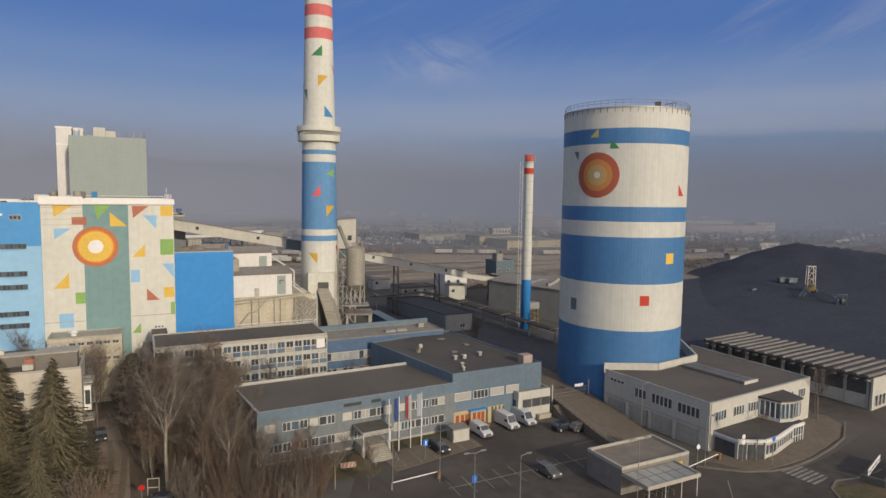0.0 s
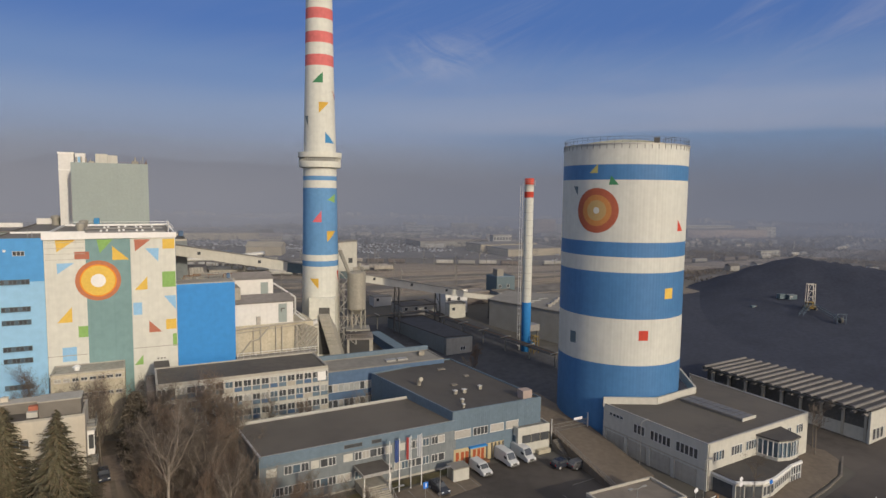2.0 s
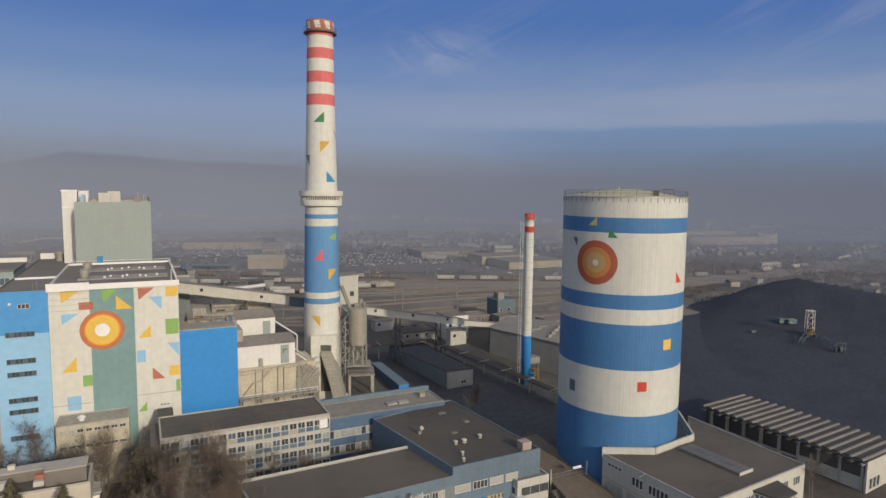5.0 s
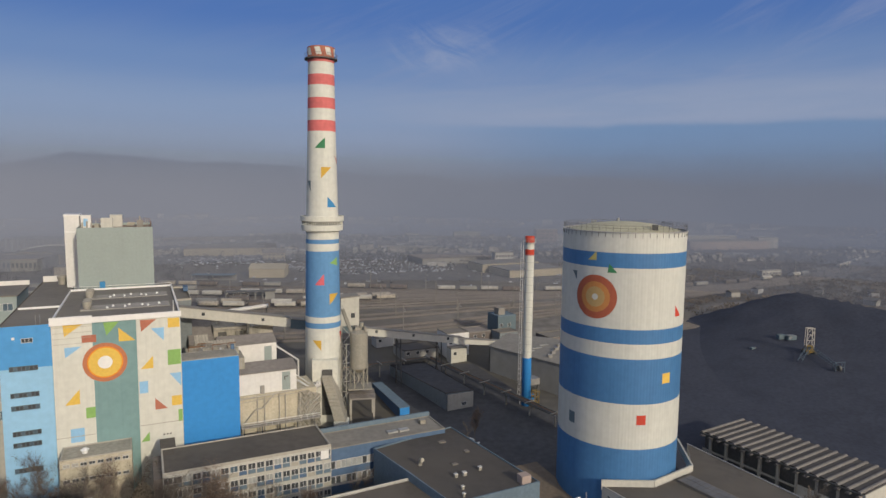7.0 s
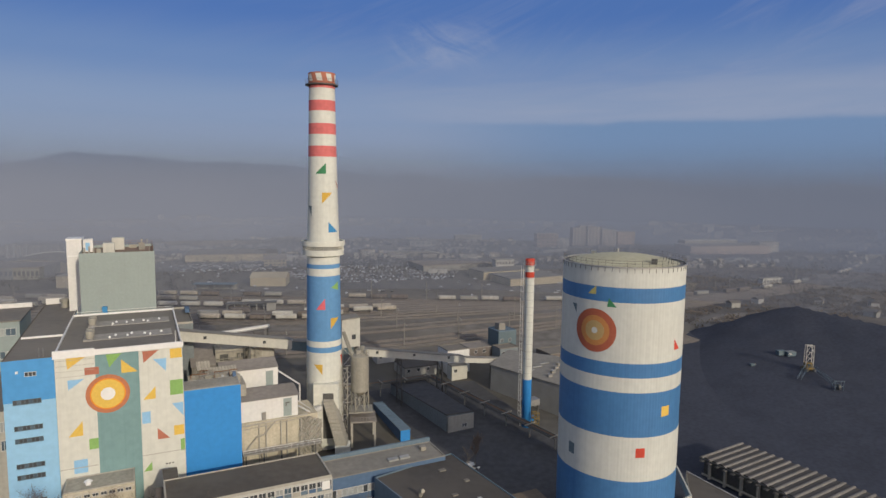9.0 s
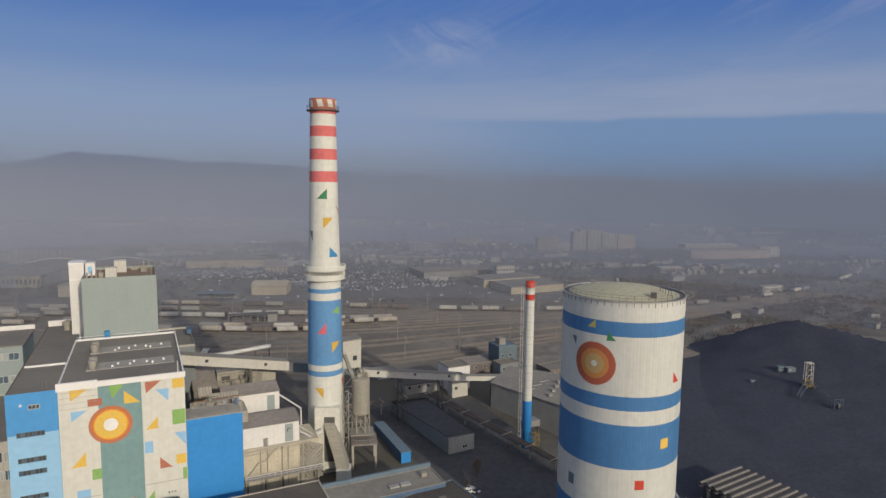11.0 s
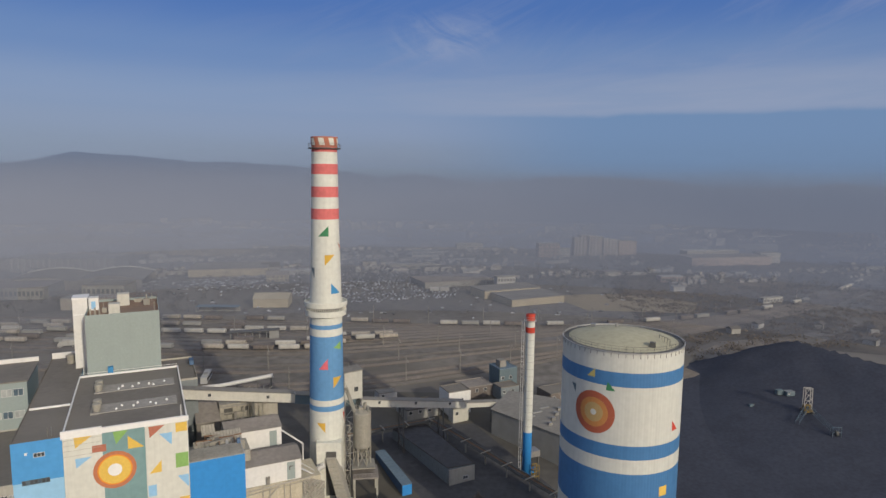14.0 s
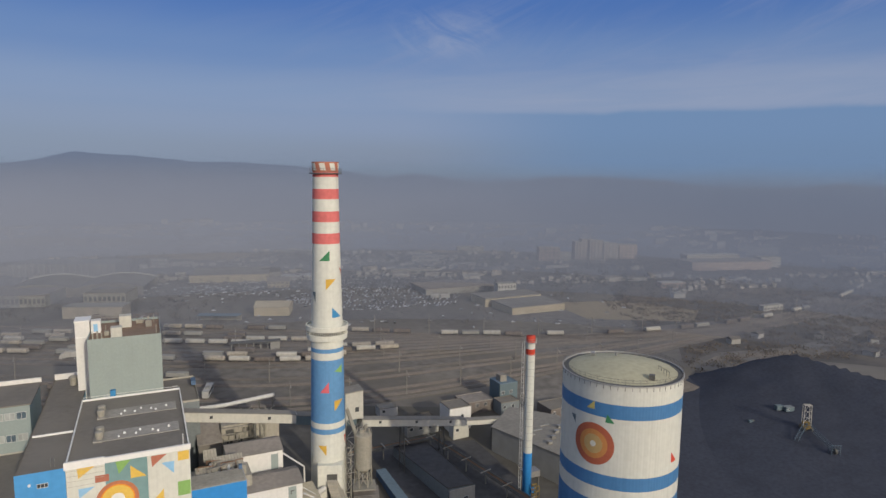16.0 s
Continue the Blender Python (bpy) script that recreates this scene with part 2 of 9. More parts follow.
M = {}
for key, args in {
    "concrete_white": dict(colour=(0.62, 0.615, 0.535), vary=0.07, stain=0.05, streaks=0.16, grain=1.2),
    "chimney_white": dict(colour=(0.60, 0.60, 0.53), vary=0.06, stain=0.05, streaks=0.14, grain=1.0),
    "chimney_blue": dict(colour=(0.115, 0.265, 0.46), vary=0.07, stain=0.05, streaks=0.14, grain=1.0),
    "chimney_red": dict(colour=(0.6, 0.155, 0.145), vary=0.10, stain=0.08, streaks=0.22, grain=1.0),
    "silo_white": dict(colour=(0.555, 0.558, 0.50), vary=0.05, stain=0.05, streaks=0.19, grain=0.8, rough=0.55),
    "silo_blue": dict(colour=(0.060, 0.175, 0.355), vary=0.07, stain=0.06, streaks=0.19, grain=0.8, rough=0.55),
    "dome_grey": dict(colour=(0.41, 0.39, 0.275), vary=0.10, stain=0.12, grain=0.9),
    "sky_blue_wall": dict(colour=(0.28, 0.50, 0.68), vary=0.05, stain=0.04, streaks=0.06, grain=0.9),
    "strong_blue_wall": dict(colour=(0.035, 0.235, 0.56), vary=0.05, stain=0.03, streaks=0.06, grain=0.9, rough=0.6),
    # strong blue made paler, standing in for haze and sun on it
    "hazed_blue_wall": dict(colour=(0.075, 0.29, 0.575), vary=0.05, stain=0.03, streaks=0.06, grain=0.9, rough=0.6),
    "teal_wall": dict(colour=(0.185, 0.30, 0.295), vary=0.06, stain=0.05, streaks=0.12, grain=0.8),
    "mural_white": dict(colour=(0.60, 0.595, 0.52), vary=0.05, stain=0.05, streaks=0.14, grain=0.9),
    "yellow": dict(colour=(0.68, 0.45, 0.09), vary=0.06, stain=0.04),
    "orange": dict(colour=(0.72, 0.25, 0.03), vary=0.06, stain=0.04),
    "rust_orange": dict(colour=(0.46, 0.17, 0.085), vary=0.08, stain=0.05),
    "red": dict(colour=(0.50, 0.06, 0.035), vary=0.07, stain=0.05),
    "brick_red": dict(colour=(0.41, 0.15, 0.095), vary=0.08, stain=0.05),
    "pink_red": dict(colour=(0.62, 0.13, 0.15), vary=0.06, stain=0.04),
    "green": dict(colour=(0.23, 0.40, 0.12), vary=0.08, stain=0.05),
    "deep_green": dict(colour=(0.05, 0.20, 0.09), vary=0.08, stain=0.05),
    "pale_blue": dict(colour=(0.26, 0.47, 0.66), vary=0.06, stain=0.05),
    "mid_blue": dict(colour=(0.05, 0.22, 0.42), vary=0.06, stain=0.05),
    "silo_rust": dict(colour=(0.36, 0.10, 0.055), vary=0.06, stain=0.05, streaks=0.10),
    "silo_orange": dict(colour=(0.47, 0.205, 0.065), vary=0.06, stain=0.05, streaks=0.10),
    "silo_ochre": dict(colour=(0.42, 0.29, 0.125), vary=0.06, stain=0.05, streaks=0.10),
    "slate": dict(colour=(0.115, 0.155, 0.17), vary=0.08, stain=0.05),
    "ochre": dict(colour=(0.58, 0.36, 0.06), vary=0.08, stain=0.05),
    "sand_olive": dict(colour=(0.46, 0.40, 0.14), vary=0.08, stain=0.05),
    "grey_green_sheet": dict(colour=(0.275, 0.32, 0.298), vary=0.04, stain=0.04, streaks=0.08, rough=0.55),
    "office_blue": dict(colour=(0.135, 0.187, 0.228), vary=0.08, stain=0.08, streaks=0.16, grain=1.6),
    "office_pale": dict(colour=(0.19, 0.212, 0.216), vary=0.09, stain=0.10, streaks=0.25, grain=1.6),
    "deep_blue_wall": dict(colour=(0.085, 0.14, 0.225), vary=0.08, stain=0.08, streaks=0.10, grain=1.4),
    "render_white": dict(colour=(0.485, 0.473, 0.412), vary=0.06, stain=0.06, streaks=0.15, grain=1.2),
    "cream_render": dict(colour=(0.52, 0.47, 0.375), vary=0.07, stain=0.08, streaks=0.2, grain=1.2),
    "render_grey": dict(colour=(0.40, 0.375, 0.315), vary=0.08, stain=0.10, streaks=0.22, grain=1.2),
    "beige_panel": dict(colour=(0.5, 0.45, 0.335), vary=0.12, stain=0.14, streaks=0.25, grain=2.2, bump=0.5),
    "roof_grey": dict(colour=(0.185, 0.168, 0.142), vary=0.10, stain=0.12, grain=0.7, other=(0.2, 0.182, 0.152)),
    "roof_strip": dict(colour=(0.315, 0.297, 0.262), vary=0.14, stain=0.18, grain=1.0),
    "filter_white": dict(colour=(0.66, 0.645, 0.60), vary=0.05, stain=0.05, streaks=0.12, grain=1.2),
    "galvanised": dict(colour=(0.33, 0.31, 0.255), rough=0.55, metal=0.15, vary=0.10, stain=0.12, streaks=0.15),
    "yard_concrete": dict(colour=(0.36, 0.335, 0.275), vary=0.14, stain=0.18, streaks=0.25, grain=1.2),
    "evergreen": dict(colour=(0.105, 0.088, 0.066), vary=0.3, stain=0.2, grain=2.0, bump=0, island=0.3),
    "roof_felt": dict(colour=(0.102, 0.090, 0.076), vary=0.14, stain=0.16, grain=0.7, other=(0.122, 0.107, 0.088)),
    "roof_dark": dict(colour=(0.078, 0.071, 0.064), vary=0.12, stain=0.14, grain=0.6, other=(0.096, 0.086, 0.074)),
    "roof_brown": dict(colour=(0.255, 0.228, 0.198), vary=0.14, stain=0.16, grain=0.8),
    "roof_pale": dict(colour=(0.24, 0.225, 0.195), vary=0.12, stain=0.16, grain=0.8),
    # gate hut walls, darkened to stand in for their shaded side
    "hut_wall_shaded": dict(colour=(0.215, 0.198, 0.172), vary=0.1, stain=0.15, streaks=0.25, grain=1.2),
    "rust_deck": dict(colour=(0.275, 0.185, 0.125), vary=0.18, stain=0.22, grain=0.9, other=(0.235, 0.175, 0.13)),
    "vault_grey": dict(colour=(0.195, 0.18, 0.162), vary=0.14, stain=0.18, streaks=0.2, grain=0.9),
    "lane_earth": dict(colour=(0.26, 0.20, 0.15), vary=0.2, stain=0.15, grain=1.0, other=(0.2, 0.155, 0.115), bump=0.5),
    "metal_edge": dict(colour=(0.42, 0.41, 0.38), rough=0.45, metal=0.4, vary=0.08, stain=0.08),
    "steel": dict(colour=(0.40, 0.39, 0.36), rough=0.42, metal=0.7, vary=0.10, stain=0.10, streaks=0.12),
    "steel_bright": dict(colour=(0.56, 0.55, 0.52), rough=0.55, metal=0.15, vary=0.08, stain=0.08),
    "steel_dark": dict(colour=(0.12, 0.118, 0.108), rough=0.6, metal=0.3, vary=0.15, stain=0.15),
    "rusty": dict(colour=(0.22, 0.125, 0.07), vary=0.22, stain=0.18, grain=2.5),
    "white_paint": dict(colour=(0.74, 0.73, 0.69), rough=0.4, vary=0.04, stain=0.05),
    "window_frame": dict(colour=(0.58, 0.575, 0.54), rough=0.5, vary=0.05, stain=0.08),
    "blind": dict(colour=(0.38, 0.365, 0.325), vary=0.08, stain=0.08),
    "asphalt": dict(colour=(0.076, 0.066, 0.057), vary=0.24, stain=0.26, grain=0.5, other=(0.108, 0.092, 0.077), bump=0.3),
    "paving": dict(colour=(0.165, 0.133, 0.099), vary=0.14, stain=0.14, grain=1.2),
    "kerb": dict(colour=(0.17, 0.15, 0.123), vary=0.14, stain=0.14),
    "line_paint": dict(colour=(0.25, 0.235, 0.205), vary=0.2, stain=0.25, grain=3.0),
    "grass": dict(colour=(0.085, 0.078, 0.036), vary=0.30, stain=0.2, grain=1.5, other=(0.125, 0.095, 0.052), bump=0.6),
    "coal_dust": dict(colour=(0.074, 0.074, 0.078), vary=0.2, stain=0.2, grain=0.6, bump=0.4),
    "ballast": dict(colour=(0.20, 0.176, 0.155), vary=0.18, stain=0.18, grain=0.5, other=(0.145, 0.14, 0.128)),
    "sleeper_bed": dict(colour=(0.232, 0.200, 0.174), vary=0.2, stain=0.2, grain=0.6),
    "rail": dict(colour=(0.20, 0.18, 0.162), rough=0.5, metal=0.1, vary=0.1),
    "coal": dict(colour=(0.050, 0.0555, 0.073), vary=0.14, stain=0.14, grain=0.9, bump=0.6, rough=0.9, spec=0.15),
    "gravel": dict(colour=(0.21, 0.18, 0.145), vary=0.18, stain=0.2, grain=0.5),
    "sand_field": dict(colour=(0.30, 0.245, 0.155), vary=0.12, stain=0.12, grain=0.3),
    "dark_scrub": dict(colour=(0.098, 0.088, 0.078), vary=0.3, stain=0.25, grain=0.35, other=(0.125, 0.108, 0.09), bump=0.5),
    "leaf_litter": dict(colour=(0.15, 0.118, 0.082), vary=0.3, stain=0.2, grain=1.4, other=(0.11, 0.085, 0.06), bump=0.7),
    "bark": dict(colour=(0.17, 0.145, 0.115), vary=0.25, stain=0.2, grain=6.0, bump=0.5),
    "bark_pale": dict(colour=(0.285, 0.245, 0.20), vary=0.22, stain=0.2, grain=6.0, bump=0.5),
    "twig": dict(colour=(0.150, 0.124, 0.099), vary=0.25, stain=0.1, grain=3.0, bump=0, island=0.35),
    "twig_red": dict(colour=(0.178, 0.130, 0.095), vary=0.25, stain=0.1, grain=3.0, bump=0, island=0.35),
    "needle": dict(colour=(0.108, 0.098, 0.060), vary=0.3, stain=0.2, grain=2.0, bump=0, island=0.28),
    "needle_old": dict(colour=(0.142, 0.110, 0.070), vary=0.3, stain=0.2, grain=2.0, bump=0, island=0.28),
    "rubber": dict(colour=(0.02, 0.02, 0.02), vary=0.1),
    "van_white": dict(colour=(0.54, 0.54, 0.52), rough=0.3, vary=0.03, stain=0.05, bump=0, spec=0.5),
    "car_dark": dict(colour=(0.030, 0.034, 0.045), rough=0.22, vary=0.03, stain=0.05, bump=0, spec=0.5),
    "car_grey": dict(colour=(0.16, 0.155, 0.15), rough=0.28, metal=0.4, vary=0.03, stain=0.05, bump=0, spec=0.5),
    # mixed car paints, brightened to stand in for sun glints
    "car_mixed": dict(colour=(0.27, 0.275, 0.285), rough=0.35, vary=0.05, stain=0.05, bump=0, island=0.95, spec=0.5),
    "lamp_clear": dict(colour=(0.8, 0.8, 0.78), rough=0.15, vary=0.02, stain=0.0, bump=0, spec=0.6),
    "lamp_red": dict(colour=(0.45, 0.02, 0.02), rough=0.2, vary=0.05, stain=0.0, bump=0, spec=0.6),
    "flag_blue": dict(colour=(0.06, 0.10, 0.26), vary=0.1),
    "flag_white": dict(colour=(0.45, 0.46, 0.48), vary=0.05),
    "flag_red": dict(colour=(0.42, 0.07, 0.06), vary=0.05),
    "sign_blue": dict(colour=(0.02, 0.16, 0.55), vary=0.03),
    "sign_white": dict(colour=(0.7, 0.7, 0.7), vary=0.03),
    "crane_yellow": dict(colour=(0.22, 0.155, 0.05), vary=0.15, stain=0.15),
    "digger_blue": dict(colour=(0.085, 0.12, 0.15), rough=0.6, vary=0.12, stain=0.12),
    "wagon_white": dict(colour=(0.44, 0.42, 0.37), vary=0.12, stain=0.2, streaks=0.2, grain=1.0),
    "wagon_brown": dict(colour=(0.165, 0.142, 0.125), vary=0.2, stain=0.2, streaks=0.2, grain=1.0),
    "wagon_beige": dict(colour=(0.36, 0.325, 0.27), vary=0.2, stain=0.2, streaks=0.2, grain=1.0),
    "door_orange": dict(colour=(0.34, 0.085, 0.035), vary=0.08, stain=0.08),
    "cream": dict(colour=(0.46, 0.38, 0.22), vary=0.06, stain=0.08),
    "town_wall": dict(colour=(0.335, 0.322, 0.295), vary=0.10, stain=0.10, grain=0.3, island=0.22),
    "town_roof": dict(colour=(0.13, 0.118, 0.105), vary=0.10, stain=0.10, grain=0.3, island=0.2),
    "town_tree": dict(colour=(0.10, 0.092, 0.08), vary=0.15, stain=0.12, grain=0.3, island=0.12),
    "far_white": dict(colour=(0.40, 0.395, 0.37), vary=0.10, stain=0.12, grain=0.3),
    "far_beige": dict(colour=(0.44, 0.385, 0.275), vary=0.10, stain=0.12, grain=0.3),
    "far_pink": dict(colour=(0.36, 0.29, 0.25), vary=0.10, stain=0.12, grain=0.3),
    "far_window": dict(colour=(0.13, 0.135, 0.135), rough=0.3, vary=0.2, grain=0.3),
    "far_grey": dict(colour=(0.285, 0.278, 0.25), vary=0.10, stain=0.12, grain=0.3),
}.items():
    M[key] = material(key, **args)


def glass_material(name, colour, rough=0.08):
    m = material(name, colour, rough=rough, vary=0.25, stain=0.2, grain=0.5, bump=0.03, spec=0.8)
    return m


M["glass_dark"] = glass_material("glass_dark", (0.075, 0.08, 0.084))
M["glass_blue"] = glass_material("glass_blue", (0.10, 0.14, 0.17))
M["glass_milky"] = glass_material("glass_milky", (0.34, 0.35, 0.33), 0.3)
M["roof_light_glass"] = glass_material("roof_light_glass", (0.12, 0.115, 0.105), 0.45)
M["skylight"] = glass_material("skylight", (0.30, 0.30, 0.27), 0.35)


def land_material():
    """Dark made ground by the works, dull winter land and town further out."""
    m = material("land", (0.108, 0.101, 0.089), vary=0.2, grain=0.25, stain=0.2, other=(0.118, 0.105, 0.08), bump=0.3)
    return m


M["land"] = land_material()
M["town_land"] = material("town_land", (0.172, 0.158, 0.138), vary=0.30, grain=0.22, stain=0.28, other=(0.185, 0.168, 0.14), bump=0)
# the far plain's haze is put into this pale bluish base colour
M["far_land_hazed"] = material("far_land_hazed", (0.26, 0.30, 0.37), vary=0.07, grain=0.01, stain=0.05, other=(0.24, 0.275, 0.345), bump=0)


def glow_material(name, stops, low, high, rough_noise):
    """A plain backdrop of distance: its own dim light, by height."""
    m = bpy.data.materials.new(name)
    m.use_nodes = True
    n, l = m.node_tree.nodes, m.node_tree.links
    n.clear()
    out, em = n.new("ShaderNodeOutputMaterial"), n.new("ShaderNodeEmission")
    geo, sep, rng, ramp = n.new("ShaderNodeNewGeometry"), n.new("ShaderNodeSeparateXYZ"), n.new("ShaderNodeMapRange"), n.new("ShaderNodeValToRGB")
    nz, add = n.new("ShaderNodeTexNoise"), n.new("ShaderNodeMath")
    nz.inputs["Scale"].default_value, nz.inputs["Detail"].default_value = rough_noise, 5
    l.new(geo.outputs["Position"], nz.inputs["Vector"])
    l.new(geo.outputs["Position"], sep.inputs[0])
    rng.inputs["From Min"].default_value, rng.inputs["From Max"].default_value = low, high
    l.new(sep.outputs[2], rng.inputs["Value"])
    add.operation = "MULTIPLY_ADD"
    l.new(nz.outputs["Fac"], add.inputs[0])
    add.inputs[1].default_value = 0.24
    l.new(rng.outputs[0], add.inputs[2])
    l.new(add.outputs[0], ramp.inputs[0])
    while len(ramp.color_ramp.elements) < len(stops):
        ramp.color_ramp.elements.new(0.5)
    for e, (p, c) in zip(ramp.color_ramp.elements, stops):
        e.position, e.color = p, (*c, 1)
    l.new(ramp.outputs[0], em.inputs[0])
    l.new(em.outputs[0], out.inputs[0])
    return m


# haze is put into the ridge's own glow, greyer towards its foot
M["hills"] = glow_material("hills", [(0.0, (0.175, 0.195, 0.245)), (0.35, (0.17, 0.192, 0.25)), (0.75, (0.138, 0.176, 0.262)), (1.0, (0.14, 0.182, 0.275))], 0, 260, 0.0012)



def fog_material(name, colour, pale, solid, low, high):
    """A glowing see-through sheet that stands in for haze, thinning out towards its top."""
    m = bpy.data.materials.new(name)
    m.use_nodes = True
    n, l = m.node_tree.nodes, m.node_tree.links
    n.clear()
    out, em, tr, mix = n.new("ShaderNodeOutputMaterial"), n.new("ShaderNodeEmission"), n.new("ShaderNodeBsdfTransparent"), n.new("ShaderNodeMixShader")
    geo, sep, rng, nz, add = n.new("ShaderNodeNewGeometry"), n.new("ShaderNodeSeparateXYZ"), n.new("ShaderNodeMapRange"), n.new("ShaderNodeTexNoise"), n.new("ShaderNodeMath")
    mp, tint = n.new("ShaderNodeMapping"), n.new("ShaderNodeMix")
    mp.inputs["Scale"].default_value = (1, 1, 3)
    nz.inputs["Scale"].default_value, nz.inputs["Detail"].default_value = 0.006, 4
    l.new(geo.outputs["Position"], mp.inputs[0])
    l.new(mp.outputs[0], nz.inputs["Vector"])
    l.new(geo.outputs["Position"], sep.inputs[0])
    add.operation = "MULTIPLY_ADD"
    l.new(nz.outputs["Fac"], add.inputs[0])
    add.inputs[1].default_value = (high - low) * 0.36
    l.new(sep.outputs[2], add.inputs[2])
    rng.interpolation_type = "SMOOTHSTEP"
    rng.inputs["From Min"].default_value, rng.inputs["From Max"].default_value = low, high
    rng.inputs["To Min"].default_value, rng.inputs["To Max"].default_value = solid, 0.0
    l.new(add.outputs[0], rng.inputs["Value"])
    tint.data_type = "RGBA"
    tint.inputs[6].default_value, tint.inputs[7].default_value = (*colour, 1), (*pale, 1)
    # brighter haze to the west is put into the sheet's glow
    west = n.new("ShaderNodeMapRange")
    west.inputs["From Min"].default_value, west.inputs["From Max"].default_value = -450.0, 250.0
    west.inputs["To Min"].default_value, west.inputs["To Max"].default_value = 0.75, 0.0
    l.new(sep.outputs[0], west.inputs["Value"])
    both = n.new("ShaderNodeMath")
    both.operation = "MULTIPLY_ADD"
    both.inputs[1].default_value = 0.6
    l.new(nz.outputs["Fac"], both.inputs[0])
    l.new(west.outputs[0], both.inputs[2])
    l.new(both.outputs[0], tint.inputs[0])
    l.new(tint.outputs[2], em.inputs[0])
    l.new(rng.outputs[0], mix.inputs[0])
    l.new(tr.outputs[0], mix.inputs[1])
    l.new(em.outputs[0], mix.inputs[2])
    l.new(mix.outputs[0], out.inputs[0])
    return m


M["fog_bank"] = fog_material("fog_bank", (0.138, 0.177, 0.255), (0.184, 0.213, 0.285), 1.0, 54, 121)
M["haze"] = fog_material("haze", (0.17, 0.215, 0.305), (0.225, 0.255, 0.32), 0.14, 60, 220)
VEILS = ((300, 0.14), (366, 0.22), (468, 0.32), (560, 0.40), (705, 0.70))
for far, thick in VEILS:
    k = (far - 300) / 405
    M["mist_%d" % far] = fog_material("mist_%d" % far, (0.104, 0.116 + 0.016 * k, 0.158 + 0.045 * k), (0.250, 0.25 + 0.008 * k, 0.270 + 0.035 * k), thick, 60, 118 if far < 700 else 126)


# ---- mesh helpers ----
def box(bm, x0, y0, z0, x1, y1, z1, mi=0):
    vs = [bm.verts.new(p) for p in ((x0, y0, z0), (x1, y0, z0), (x1, y1, z0), (x0, y1, z0), (x0, y0, z1), (x1, y0, z1), (x1, y1, z1), (x0, y1, z1))]
    for q in ((3, 2, 1, 0), (4, 5, 6, 7), (0, 1, 5, 4), (1, 2, 6, 5), (2, 3, 7, 6), (3, 0, 4, 7)):
        bm.faces.new([vs[i] for i in q]).material_index = mi
    return vs


def prism(bm, pts, z0, z1, mi=0):
    a = [bm.verts.new((x, y, z0)) for x, y in pts]
    b = [bm.verts.new((x, y, z1)) for x, y in pts]
    bm.faces.new(a[::-1]).material_index = mi
    bm.faces.new(b).material_index = mi
    for i in range(len(pts)):
        j = (i + 1) % len(pts)
        bm.faces.new((a[i], a[j], b[j], b[i])).material_index = mi


def tube(bm, p, q, r0, r1=None, seg=8, caps=True):
    """A round bar from p to q."""
    p, q = Vector(p), Vector(q)
    r1 = r0 if r1 is None else r1
    d = (q - p).normalized()
    s = d.orthogonal().normalized()
    t = d.cross(s)
    rings = []
    for c, r in ((p, r0), (q, r1)):
        rings.append([bm.verts.new(c + (s * math.cos(2 * math.pi * k / seg) + t * math.sin(2 * math.pi * k / seg)) * r) for k in range(seg)])
    for k in range(seg):
        bm.faces.new((rings[0][k], rings[0][(k + 1) % seg], rings[1][(k + 1) % seg], rings[1][k]))
    if caps:
        bm.faces.new(rings[0][::-1])
        bm.faces.new(rings[1])


def beam(bm, p, q, w, h):
    """A square bar from p to q, w wide and h high."""
    p, q = Vector(p), Vector(q)
    d = (q - p).normalized()
    s = Vector((0, 0, 1)).cross(d)
    s = Vector((1, 0, 0)) if s.length < 1e-4 else s.normalized()
    t = d.cross(s)
    r = [[bm.verts.new(c + s * a * w / 2 + t * b * h / 2) for a, b in ((-1, -1), (1, -1), (1, 1), (-1, 1))] for c in (p, q)]
    for k in range(4):
        bm.faces.new((r[0][k], r[0][(k + 1) % 4], r[1][(k + 1) % 4], r[1][k]))
    bm.faces.new(r[0][::-1])
    bm.faces.new(r[1])


def lathe(bm, rows, seg, mis=None, cap=True):
    """A body of revolution through (radius, height) rows; mis gives each band its material slot."""
    rings = [[bm.verts.new((r * math.cos(2 * math.pi * k / seg), r * math.sin(2 * math.pi * k / seg), z)) for k in range(seg)] for r, z in rows]
    for i in range(len(rows) - 1):
        for k in range(seg):
            f = bm.faces.new((rings[i][k], rings[i][(k + 1) % seg], rings[i + 1][(k + 1) % seg], rings[i + 1][k]))
            f.material_index = mis[i] if mis else 0
    if cap:
        bm.faces.new(rings[0][::-1])
        bm.faces.new(rings[-1]).material_index = mis[-1] if mis else 0


def finish(bm, name, mats, smooth=False):
    bmesh.ops.recalc_face_normals(bm, faces=bm.faces)
    me = bpy.data.meshes.new(name)
    bm.to_mesh(me)
    bm.free()
    for m in mats if isinstance(mats, (list, tuple)) else [mats]:
        me.materials.append(m)
    if smooth:
        for f in me.polygons:
            f.use_smooth = True
    return me


def part(name, bm, mats, parent, label="", smooth=False):
    me = bm if isinstance(bm, bpy.types.Mesh) else finish(bm, name, mats, smooth)
    ob = new(name, me)
    ob.parent = parent
    if label:
        ob["label"] = label
    return ob


def thing(name, u, v, z, label, category, group="", kind="", turn=0.0):
    """An Empty at a thing's base, turned with the site."""
    e = new(name)
    e.empty_display_size = 0.5
    e.matrix_basis = Matrix.Translation(W(u, v, z)) @ Matrix.Rotation(radians(SITE + turn), 4, "Z")
    return tagged(e, label, category, group, kind)


